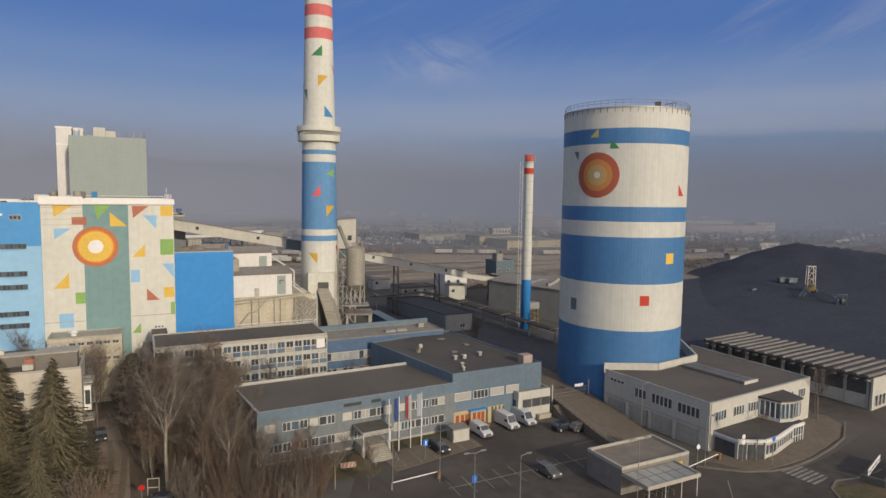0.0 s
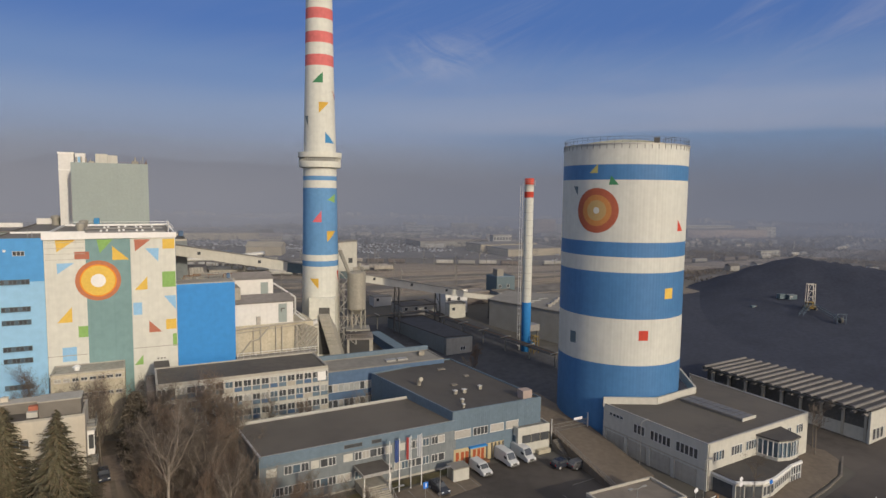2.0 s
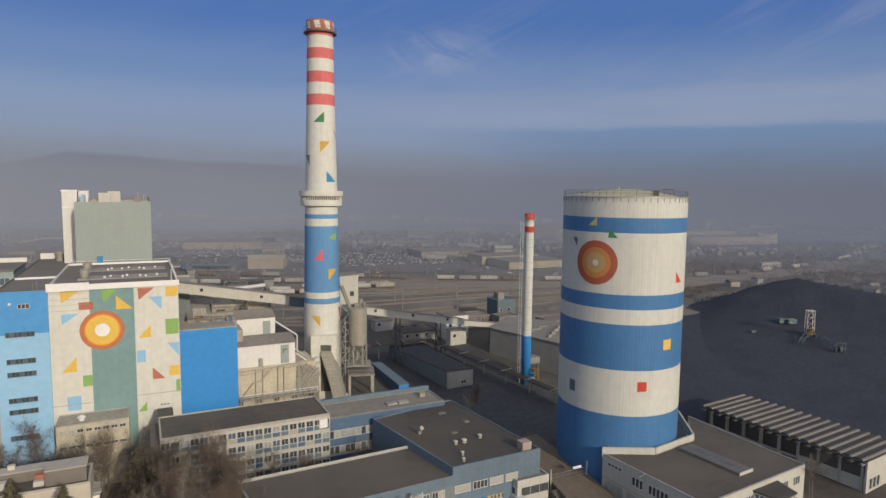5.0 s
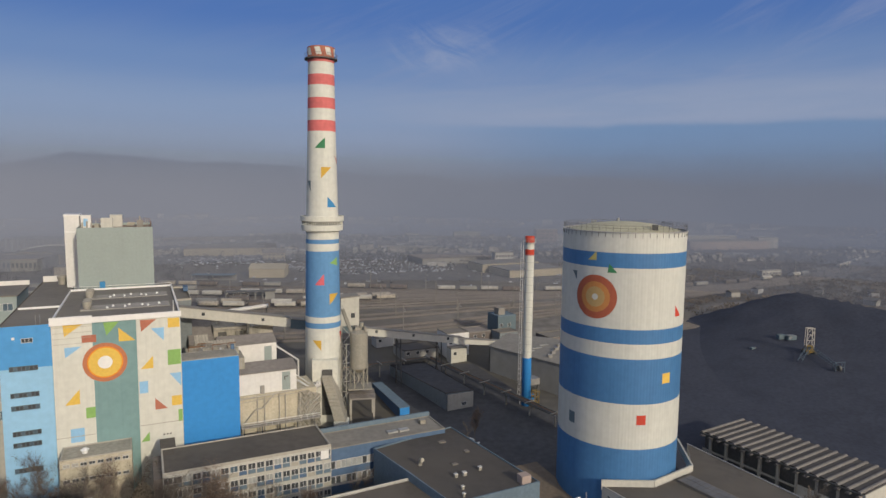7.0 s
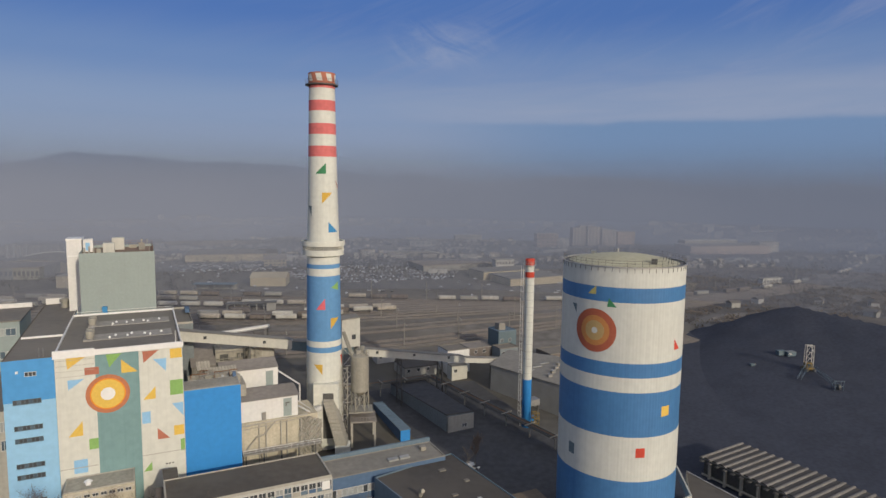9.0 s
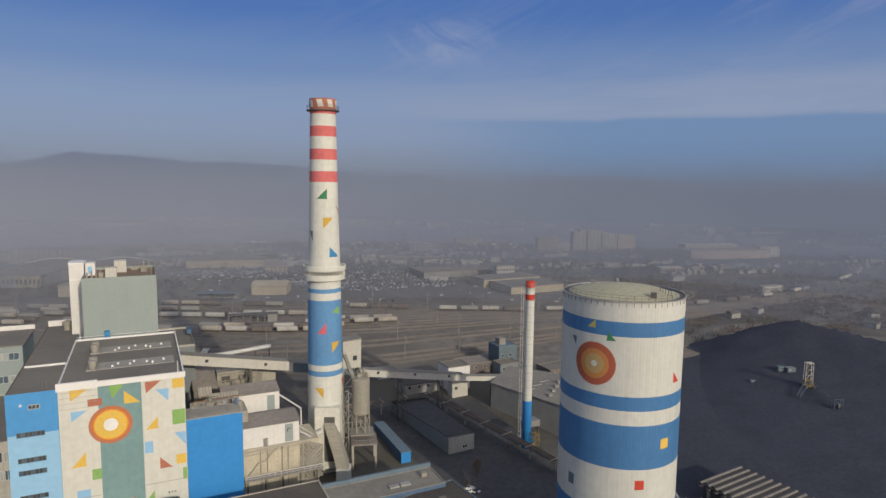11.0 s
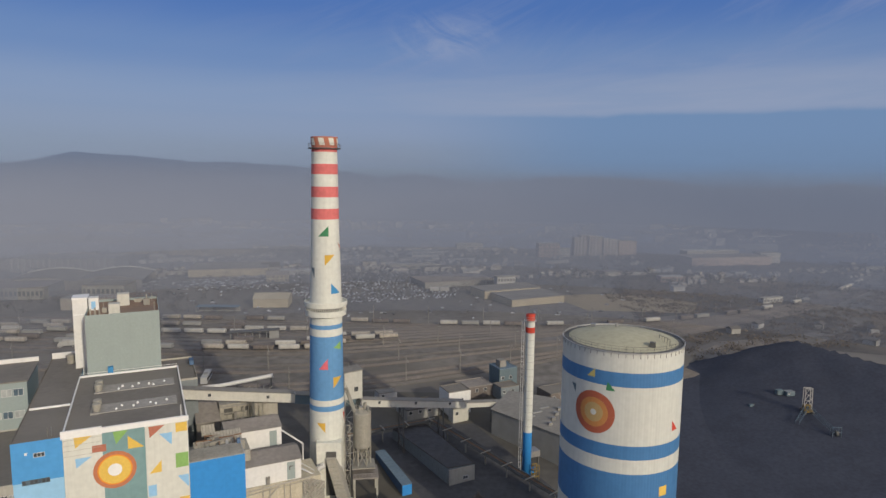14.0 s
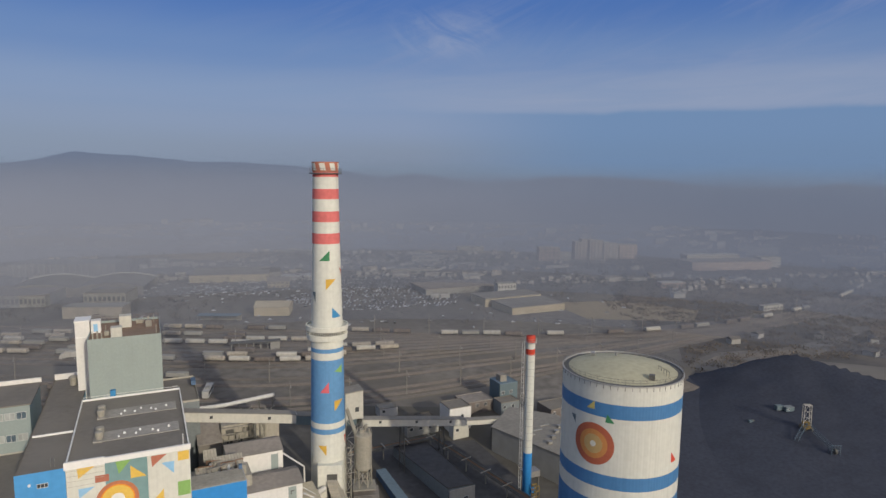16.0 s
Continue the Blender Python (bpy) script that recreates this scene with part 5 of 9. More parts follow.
def big_chimney():
    x, y = -31.5, 158.9
    t = plain_thing("chimney", x, y, 0.0, "tall white chimney with red bands, blue middle and triangles", "chimney", turn=5.0)
    rad = lambda z: float(np.interp(z, [0, 12, 27, 35, 52, 78, 96], [5.0, 4.72, 4.58, 4.42, 4.2, 3.55, 3.25]))
    bands = [(0, "w"), (21.5, "w"), (28.2, "b"), (29.6, "w"), (31.15, "b"), (48.1, "w"), (50.0, "b"), (51.1, "w"), (56.9, "w"), (66.0, "w"), (78.4, "r"), (81.1, "w"), (84.0, "r"), (86.7, "w"), (89.8, "r"), (92.4, "w"), (95.4, "r"), (96.6, None)]
    idx = {"w": 0, "b": 1, "r": 2}
    rows, kinds = [], []
    for (z, k), (z2, _) in zip(bands, bands[1:]):
        n = max(1, round((z2 - z) / 2.5))
        rows += [(rad(z + (z2 - z) * i / n), z + (z2 - z) * i / n) for i in range(n)]
        kinds += [idx[k]] * n
    rows.append((rad(96.6), 96.6))
    bm = bmesh.new()
    lathe(bm, rows, 96, kinds)
    part("shaft", bm, [M["chimney_white"], M["chimney_blue"], M["chimney_red"]], t, smooth=True)
    bm = bmesh.new()
    lathe(bm, [(3.25, 96.6), (3.3, 96.7), (3.4, 99.2), (3.0, 99.2), (2.95, 96.8)], 56, cap=False)
    part("mouth", bm, M["brick_red"], t, "rusty red chimney mouth")
    for k in range(8):
        a = 45 * k - 8
        on_round(t, "mouth_stripe", [(a - 6, 97.05), (a + 18, 97.05), (a + 10, 98.85), (a - 14, 98.85)], "chimney_white", lambda z: 3.32 + (z - 96.7) * 0.04, 0.03, 2)
    bm = bmesh.new()
    lathe(bm, [(3.3, 96.1), (4.1, 96.2), (4.1, 96.45), (3.3, 96.45)], 48, cap=False)
    g = part("top_gallery", bm, M["steel_dark"], t, "dark steel gallery near the mouth")
    bm = bmesh.new()
    for k in range(24):
        a = 2 * math.pi * k / 24
        tube(bm, (4.05 * math.cos(a), 4.05 * math.sin(a), 96.45), (4.05 * math.cos(a), 4.05 * math.sin(a), 97.5), 0.04, seg=4)
        b = 2 * math.pi * (k + 1) / 24
        tube(bm, (4.05 * math.cos(a), 4.05 * math.sin(a), 97.5), (4.05 * math.cos(b), 4.05 * math.sin(b), 97.5), 0.04, seg=4)
    part("railing", bm, M["steel_dark"], g)
    # the wide gallery half way up
    bm = bmesh.new()
    lathe(bm, [(4.2, 53.0), (5.25, 53.3), (5.35, 54.75), (5.0, 54.75), (5.0, 55.75), (5.5, 55.75), (5.55, 57.0), (5.2, 57.0), (5.2, 56.6), (4.05, 56.6)], 56, cap=False)
    g = part("gallery", bm, M["concrete_white"], t, "projecting white ring gallery")
    # a dark ring stands in for the shade between the two rings
    bm = bmesh.new()
    lathe(bm, [(5.06, 54.76), (5.06, 55.74)], 56, cap=False)
    part("gallery_gap_shade", bm, M["steel_dark"], g)
    for k in range(60):
        a = 2 * math.pi * k / 60
        bm = bmesh.new()
        tube(bm, (5.14 * math.cos(a), 5.14 * math.sin(a), 54.75), (5.14 * math.cos(a), 5.14 * math.sin(a), 55.75), 0.1, seg=4)
        part("baluster", bm, M["concrete_white"], g)
    # painted shapes: degrees from the front, height
    for name, mat, pts in (
        ("painted_triangle", "deep_green", [(-22.9, 74.1), (19.4, 74.1), (19.4, 76.8)]),
        ("painted_triangle", "ochre", [(2.9, 69.4), (43.0, 69.4), (2.9, 66.6)]),
        ("painted_triangle", "slate", [(-60, 66.0), (-39.5, 66.0), (-39.2, 63.3)]),
        ("painted_triangle", "mid_blue", [(25, 59.3), (66, 59.3), (26, 62.0)]),
        ("painted_triangle", "brick_red", [(62, 72.4), (86, 71.4), (86, 70.0)]),
        ("painted_triangle", "pink_red", [(-20.4, 39.5), (11, 39.5), (10.5, 42.4)]),
        ("painted_triangle", "ochre", [(28.6, 37.2), (65, 37.2), (28.6, 34.4)]),
        ("painted_triangle", "green", [(30, 45.1), (64, 44.3), (64, 46.6)]),
        ("painted_triangle", "ochre", [(-28.4, 25.2), (0.5, 25.2), (0.0, 22.5)]),
        ("painted_triangle", "red", [(70, 26.9), (86, 26.9), (80, 23.9)]),
    ):
        on_round(t, name, pts, mat, rad)
    # plinth, duct mouth and the sloping steel duct
    part("duct_housing", boxes((-2.2, -5.9, 4.0, 4.2, -3.0, 20.4)), M["concrete_white"], t, "square white housing at the foot")
    # a flat dark plate stands in for the shade in the arch
    part("housing_mouth_shade", boxes((0.2, -6.0, 6.0, 2.9, -5.92, 18.0)), M["steel_dark"], t)
    bm = bmesh.new()
    vs = []
    for x, y, z, w, h in ((1.5, -6.4, 16.0, 2.5, 3.6), (4.2, -9.0, 8.6, 2.7, 3.0), (5.2, -9.6, 5.2, 2.9, 2.2), (5.3, -9.7, 3.0, 3.0, 2.2)):
        vs.append([bm.verts.new(p) for p in ((x - w / 2, y - 0.2, z), (x + w / 2, y - 0.2, z), (x + w / 2, y + 2.4, z + h * 0.55), (x - w / 2, y + 2.4, z + h * 0.55))])
    for i in range(3):
        for k in range(4):
            bm.faces.new((vs[i][k], vs[i][(k + 1) % 4], vs[i + 1][(k + 1) % 4], vs[i + 1][k]))
    bm.faces.new(vs[0]), bm.faces.new(vs[-1][::-1])
    part("flue_duct", bm, M["galvanised"], t, "sloping ribbed steel flue duct")
    for k in range(9):
        f = k / 9
        o = boxes((0.2 + 2.7 * f, -6.75 - 2.6 * f, 15.9 - 7.4 * f, 2.85 + 2.75 * f, -6.55 - 2.6 * f, 16.15 - 7.4 * f))
        part("duct_rib", o, M["galvanised"], t)
    part("foot_block", boxes((3.6, -10.6, 0.0, 7.2, -6.6, 5.6)), M["concrete_white"], t)
    bm = bmesh.new()
    for k in range(7):
        a, b = math.pi / 2 * k / 7, math.pi / 2 * (k + 1) / 7
        tube(bm, (-0.2 - 2.2 * math.sin(a), -6.3 - 0.8 * math.sin(a), 12.2 + 2.2 * math.cos(a)), (-0.2 - 2.2 * math.sin(b), -6.3 - 0.8 * math.sin(b), 12.2 + 2.2 * math.cos(b)), 0.85, seg=14)
    tube(bm, (-2.4, -7.1, 12.2), (-2.6, -7.4, 5.5), 0.85, seg=14)
    part("bent_duct", bm, M["steel_bright"], t)


def thin_chimney():
    t = plain_thing("steel_chimney", 23.85, 169.9, lie(169.9) - 0.3, "slender white steel chimney with red top bands and a blue foot", "chimney", turn=-8.0)
    z0 = lie(169.9) - 0.3
    bm = bmesh.new()
    zs = [(0, "b"), (17.2, "w"), (46.2, "r"), (47.9, "w"), (49.8, "r"), (51.5, None)]
    idx = {"b": 0, "w": 1, "r": 2}
    lathe(bm, [(1.27, z - z0 if z else 0) for z, _ in zs], 32, [idx[k] for _, k in zs if k])
    part("shaft", bm, [M["strong_blue_wall"], M["chimney_white"], M["red"]], t, smooth=True)
    for k in range(14):
        bm = bmesh.new()
        z = 19.0 - z0 + k * 2.1
        lathe(bm, [(1.28, z), (1.31, z), (1.31, z + 0.1), (1.28, z + 0.1)], 32, cap=False)
        part("flange", bm, M["metal_edge"], t)
    bm = bmesh.new()
    lathe(bm, [(1.27, 49.6 - z0), (1.75, 49.6 - z0), (1.75, 49.75 - z0), (1.27, 49.75 - z0)], 32, cap=False)
    for k in range(14):
        a = 2 * math.pi * k / 14
        tube(bm, (1.7 * math.cos(a), 1.7 * math.sin(a), 49.75 - z0), (1.7 * math.cos(a), 1.7 * math.sin(a), 50.85 - z0), 0.035, seg=4)
        b = 2 * math.pi * (k + 1) / 14
        for z in (50.3, 50.85):
            tube(bm, (1.7 * math.cos(a), 1.7 * math.sin(a), z - z0), (1.7 * math.cos(b), 1.7 * math.sin(b), z - z0), 0.035, seg=4)
    part("gallery", bm, M["metal_edge"], t)
    bm = bmesh.new()
    for s in (-0.28, 0.28):
        tube(bm, (-1.72, s, 0.5), (-1.72, s, 50.0 - z0), 0.1, seg=4)
    for k in range(58):
        z = 1.0 + k * 0.75
        tube(bm, (-1.72, -0.28, z), (-1.72, 0.28, z), 0.03, seg=4)
        if k % 2:
            for s in (-0.38, 0.38):
                tube(bm, (-1.72, s, z), (-2.35, s * 0.5, z), 0.04, seg=4)
    tube(bm, (-2.35, 0, 2.0), (-2.35, 0, 49.5 - z0), 0.08, seg=4)
    part("ladder", bm, M["steel_bright"], t, "caged grey steel ladder")
    part("foot_branch", boxes((1.2, -0.6, 2.2, 2.6, 0.6, 3.4)), M["strong_blue_wall"], t)


def silo():
    x, y, R = 37.05, 126.0, 12.15
    t = plain_thing("storage_silo", x, y, -0.4, "huge round silo striped white and blue with a painted sun disc", "silo", turn=-19.05)
    z0 = -0.4
    zs = [(-0.4, "b"), (14.9, "w"), (23.8, "b"), (32.6, "w"), (35.5, "b"), (38.3, "w"), (49.95, "b"), (52.8, "w"), (56.6, None)]
    idx = {"w": 0, "b": 1}
    bm = bmesh.new()
    seg = 240
    rings = []
    for z, _ in zs:
        rings.append([bm.verts.new(((R - (0.014 if k % 2 else 0.0)) * math.cos(2 * math.pi * k / seg), (R - (0.014 if k % 2 else 0.0)) * math.sin(2 * math.pi * k / seg), z - z0)) for k in range(seg)])
    for i in range(len(zs) - 1):
        for k in range(seg):
            bm.faces.new((rings[i][k], rings[i][(k + 1) % seg], rings[i + 1][(k + 1) % seg], rings[i + 1][k])).material_index = idx[zs[i][1]]
    part("shell", bm, [M["silo_white"], M["silo_blue"]], t)
    bm = bmesh.new()
    prof = [(R - 0.25, 56.2 - z0)] + [(r, 56.2 - z0 + 2.0 * (1 - (r / R) ** 2)) for r in (11, 9, 7, 5, 3, 1.2)]
    lathe(bm, prof, 72)
    part("dome", bm, M["dome_grey"], t, "low grey dome roof", smooth=True)
    bm = bmesh.new()
    lathe(bm, [(R + 0.02, 56.5 - z0), (R + 0.14, 56.5 - z0), (R + 0.14, 56.72 - z0), (R - 0.12, 56.72 - z0), (R - 0.12, 56.3 - z0)], 96, cap=False)
    part("rim", bm, M["metal_edge"], t)
    # the shade behind the rim is put into the walkway's dark colour
    bm = bmesh.new()
    lathe(bm, [(R - 0.13, 56.42 - z0), (R - 1.15, 56.62 - z0), (R - 1.2, 56.5 - z0)], 96, cap=False)
    part("roof_walkway_shaded", bm, M["steel_dark"], t, "gutter walkway round the dome, darkened as if in shade")
    n = 56
    bm = bmesh.new()
    for k in range(n):
        a, b = 2 * math.pi * k / n, 2 * math.pi * (k + 1) / n
        p = lambda q, z, r=R - 0.1: (r * math.cos(q), r * math.sin(q), z - z0)
        tube(bm, p(a, 56.85), p(a, 57.9), 0.035, seg=4)
        for z in (57.4, 57.9):
            tube(bm, p(a, z), p(b, z), 0.03, seg=4)
    part("railing", bm, M["steel_dark"], t, "thin dark railing round the roof")
    for k in range(n):
        a = 2 * math.pi * k / n
        c, s = math.cos(a), math.sin(a)
        bm = bmesh.new()
        beam(bm, ((R + 0.02) * c, (R + 0.02) * s, 56.5 - z0), ((R + 0.02) * c, (R + 0.02) * s, 55.7 - z0), 0.09, 0.09)
        part("bracket", bm, M["steel_dark"], t)
    H = lambda z: z - z0
    for name, mat, pts in (
        ("painted_triangle", "sand_olive", [(-28.5, H(51.2)), (-20.4, H(51.2)), (-20.4, H(52.9))]),
        ("painted_triangle", "deep_green", [(-9.9, H(49.0)), (-1.2, H(49.0)), (-8.3, H(50.7))]),
        ("painted_triangle", "slate", [(-47.5, H(48.7)), (-41.2, H(48.7)), (-41.6, H(46.9))]),
        ("painted_triangle", "red", [(58.6, H(40.4)), (68.0, H(40.4)), (58.1, H(42.6))]),
        ("painted_square", "yellow", [(45.0, H(27.6)), (54.8, H(27.6)), (54.8, H(29.6)), (45.0, H(29.6))]),
        ("painted_square", "red", [(20.5, H(19.8)), (29.2, H(19.8)), (29.2, H(21.7)), (20.5, H(21.7))]),
        ("painted_square", "slate", [(-46.2, H(17.9)), (-38.4, H(17.9)), (-38.4, H(20.2)), (-46.2, H(20.2))]),
    ):
        on_round(t, name, pts, mat, R, 0.03)
    for k, (a, b, mat) in enumerate(((2.95, 4.25, "silo_rust"), (1.95, 2.95, "silo_orange"), (0.6, 1.95, "silo_ochre"), (0, 0.6, "silo_white"))):
        round_ring(t, "painted_ring" if a else "painted_disc", mat, -20.7, H(44.15), a, b, R, 0.03 + 0.002 * k)
    bm = bmesh.new()
    tube(bm, (-1.5, 4, H(57.6)), (-1.5, 4, H(58.7)), 0.3, seg=10)
    part("roof_vent", bm, M["steel"], t)
    part("roof_hatch", boxes((5.5, -7.4, H(57.0), 6.6, -6.3, H(58.0))), M["steel_dark"], t)
    part("roof_hatch", boxes((-7, 4, H(57.0), -6.0, 5.0, H(58.0))), M["steel"], t)
    bm = bmesh.new()
    for k in range(5):
        tube(bm, (9.2 - k * 0.5, -4.6 + k * 0.9, H(56.9)), (9.2 - k * 0.5, -4.6 + k * 0.9, H(58.2)), 0.05, seg=5)
    tube(bm, (9.2, -4.6, H(58.2)), (7.2, -1.0, H(58.2)), 0.05, seg=5)
    part("hatch_rail", bm, M["steel_dark"], t)


big_chimney()
thin_chimney()
silo()

# ---- gate building, huts and shed ----
def gate_building():
    t = thing("gate_building", 80.4, 65.4, -0.3, "white two-storey gate building with dark roof and glazed corner bay", "office building", turn=5.0)
    H = 8.2
    pts = [(0, 0), (29.2, 0), (31.5, 27), (20.8, 17.6), (8.5, 16.9), (0, 22.2)]
    roofed(t, pts, -0.5, H, "render_white", "roof_felt", rim=0.2, edge="metal_edge")
    bm = bmesh.new()
    for a, b in (((-0.1, 22.3), (8.5, 17.0)), ((8.5, 17.0), (20.8, 17.7)), ((20.8, 17.7), (29.6, 28.2))):
        beam(bm, (*a, H + 0.2), (*b, H + 0.2), 0.35, 1.9)
    part("fire_wall", bm, M["render_white"], t, "white parapet wall against the silo")
    part("roof_ridge", boxes((14.2, 3.4, H - 0.15, 18.2, 16.2, H + 0.3)), M["roof_grey"], t, "long raised roof light")
    for i in range(2):
        for j in range(10):
            part("roof_light_pane", boxes((14.4 + i * 1.85, 3.6 + j * 1.24, H + 0.3, 16.1 + i * 1.85, 4.7 + j * 1.24, H + 0.34)), M["roof_light_glass"], t)
    part("roof_light_edge", boxes((14.2, 3.28, H - 0.15, 18.2, 3.4, H + 0.42)), M["render_white"], t)
    part("shadow_joint", boxes((-0.06, 0, 3.6, -0.004, 22.2, 3.85)), M["render_grey"], t)
    # garage side
    for k in range(4):
        part("garage_door", boxes((-0.1, 1.8 + k * 5.1, 0.2, -0.004, 5.8 + k * 5.1, 3.3)), M["render_grey"], t)
        part("pier", boxes((-0.35, 5.9 + k * 5.1, -0.3, -0.004, 6.5 + k * 5.1, 3.5)), M["render_white"], t)
    for y, n in ((17.4, 4), (12.4, 3), (7.0, 5), (1.7, 5)):
        for k in range(n):
            window(t, -0.01, y + k * 0.85 + 0.8, 5.0 if n != 4 else 6.4, 0.8, 1.7 if n != 4 else 0.6, 0, face=-90)
    # road side
    for x, n in ((1.4, 4), (6.2, 4), (10.2, 4), (21.6, 3), (25.4, 3)):
        for k in range(n):
            window(t, x + k * 0.72, -0.01, 4.9, 0.68, 1.6, 0, pmat=pick("glass_dark", "glass_blue"))
    part("downpipe", boxes((0.2, -0.14, 0, 0.34, -0.004, H - 0.2)), M["render_grey"], t)
    # porters' lodge: low front and glazed bay
    low = [(1.2, -0.004), (1.1, -4.0), (4.9, -6.3), (8.0, -6.3), (14.9, -5.0), (17.9, -5.0), (20.3, -0.004)]
    bm = bmesh.new()
    prism(bm, low, -0.4, 3.1)
    part("lodge_wall", bm, M["render_white"], t)
    bm = bmesh.new()
    prism(bm, [(a * 1.0, b - (0.35 if b < -0.1 else 0.0)) for a, b in low], 3.1, 3.5)
    part("lodge_roof_rim", bm, M["white_paint"], t)
    bm = bmesh.new()
    prism(bm, [(a, b) for a, b in low], 3.5, 3.56)
    part("lodge_roof", bm, M["roof_dark"], t)
    # dark panels stand in for the shade inside the open porch
    part("porch_side_shade", boxes((1.04, -3.8, -0.1, 1.096, -0.4, 2.75)), M["glass_dark"], t, "dark panel standing in for the porch side's shade")
    bm = bmesh.new()
    prism(bm, [(1.25, -4.15), (4.75, -6.27), (4.7, -6.35), (1.2, -4.22)], 0.0, 2.7)
    part("porch_front_shade", bm, M["glass_dark"], t, "dark glossy panel standing in for the porch front's shade")
    for f in (0.0, 0.33, 0.66, 1.0):
        x, y = 1.16 + 3.6 * f, -4.2 - 2.2 * f
        part("porch_post", boxes((x - 0.09, y - 0.09, -0.2, x + 0.09, y + 0.09, 3.1)), M["render_white"], t)
    for k in range(8):
        f = (k + 0.4) / 8.6
        window(t, 8.0 + 6.9 * f, -6.32 + 1.3 * f, 1.3, 0.68, 1.3, 0, face=10.7)
    for k in range(3):
        window(t, 5.0 + k, -6.32, 1.0, 0.9, 1.6, 0)
    bay = [(13.2, -0.004), (13.9, -3.4), (16.2, -4.2), (18.6, -4.1), (20.0, -0.004)]
    bm = bmesh.new()
    prism(bm, bay, 3.56, 4.1), prism(bm, bay, 6.6, 7.0)
    part("bay_wall", bm, M["render_white"], t)
    bm = bmesh.new()
    prism(bm, [(13.35, -0.01), (14.03, -3.27), (16.2, -4.03), (18.5, -3.95), (19.84, -0.01)], 4.1, 6.6)
    part("bay_glazing", bm, M["glass_blue"], t, "glazed corner bay")
    bm = bmesh.new()
    prism(bm, [(12.9, -0.004), (13.6, -3.6), (16.1, -4.5), (18.8, -4.4), (20.3, -0.004)], 7.0, 7.25)
    part("bay_roof", bm, M["roof_dark"], t)
    for a, b, n in (((13.25, -0.2), (13.9, -3.4), 4), ((13.9, -3.4), (16.2, -4.2), 3), ((16.2, -4.2), (18.6, -4.1), 3), ((18.6, -4.1), (19.95, -0.2), 4)):
        for k in range(n + 1):
            f = k / n
            x, y = a[0] + (b[0] - a[0]) * f, a[1] + (b[1] - a[1]) * f
            part("bay_post", boxes((x - 0.07, y - 0.07, 4.1, x + 0.07, y + 0.07, 6.6)), M["white_paint"], t)
    bm = bmesh.new()
    for a, b in (((14.95, -5.08), (17.9, -5.08)), ((18.0, -4.95), (20.2, -0.6))):
        for k in range(5):
            f = k / 4
            x, y = a[0] + (b[0] - a[0]) * f, a[1] + (b[1] - a[1]) * f
            beam(bm, (x, y, 0.1), (x, y, 3.1), 0.12, 0.12)
        beam(bm, (*a, 1.5), (*b, 1.5), 0.1, 0.1)
    part("lodge_mullions", bm, M["white_paint"], t)
    bm = bmesh.new()
    prism(bm, [(14.95, -5.03), (17.92, -5.03), (20.24, -0.4), (20.1, -0.4), (17.8, -4.8), (14.95, -4.8)], 0.5, 2.9)
    part("lodge_glazing", bm, M["glass_dark"], t)


def kiosk():
    t = thing("gate_hut", 57.6, 60.2, -0.1, "low flat-roofed gate hut with a pale rim and lean-to canopy", "hut")
    L, D, H = 12.6, 7.0, 4.0
    roofed(t, [(0, 0), (L, 0), (L, D), (0, D)], -0.3, H, "hut_wall_shaded", "gravel", rim=0.45, edge="render_grey", thick=0.4)
    part("yellow_box", boxes((9.6, -0.3, 1.6, 11.0, -0.004, 2.9)), M["yellow"], t, "yellow letter box")
    part("canopy_roof", boxes((0.1, -4.6, 3.0, 9.4, -0.01, 3.14)), M["roof_pale"], t, "translucent canopy sheets")
    for k in range(5):
        for j in range(2):
            part("canopy_pane", boxes((0.4 + k * 1.75, -4.3 + j * 2.1, 3.15, 1.95 + k * 1.75, -2.4 + j * 2.1, 3.19)), M["skylight"], t)
    part("canopy_rim", boxes((0.0, -4.75, 2.8, 9.5, -4.6, 3.35), (9.4, -4.6, 2.8, 9.55, -0.01, 3.35), (0.0, -4.6, 2.8, 0.1, -0.01, 3.35)), M["render_grey"], t)
    for x in (0.5, 3.4, 6.3, 9.2):
        bm = bmesh.new()
        tube(bm, (x, -4.5, -0.1), (x, -4.5, 2.85), 0.07)
        part("post", bm, M["steel_bright"], t)
    for k in range(5):
        bm = bmesh.new()
        x = 2.0 + k * 1.1
        for a, b in (((x, -3.2, 0), (x, -3.2, 0.9)), ((x, -3.2, 0.9), (x, -2.2, 0.9)), ((x, -2.2, 0.9), (x, -2.2, 0))):
            tube(bm, a, b, 0.04, seg=6)
        part("bicycle_rack", bm, M["steel"], t)


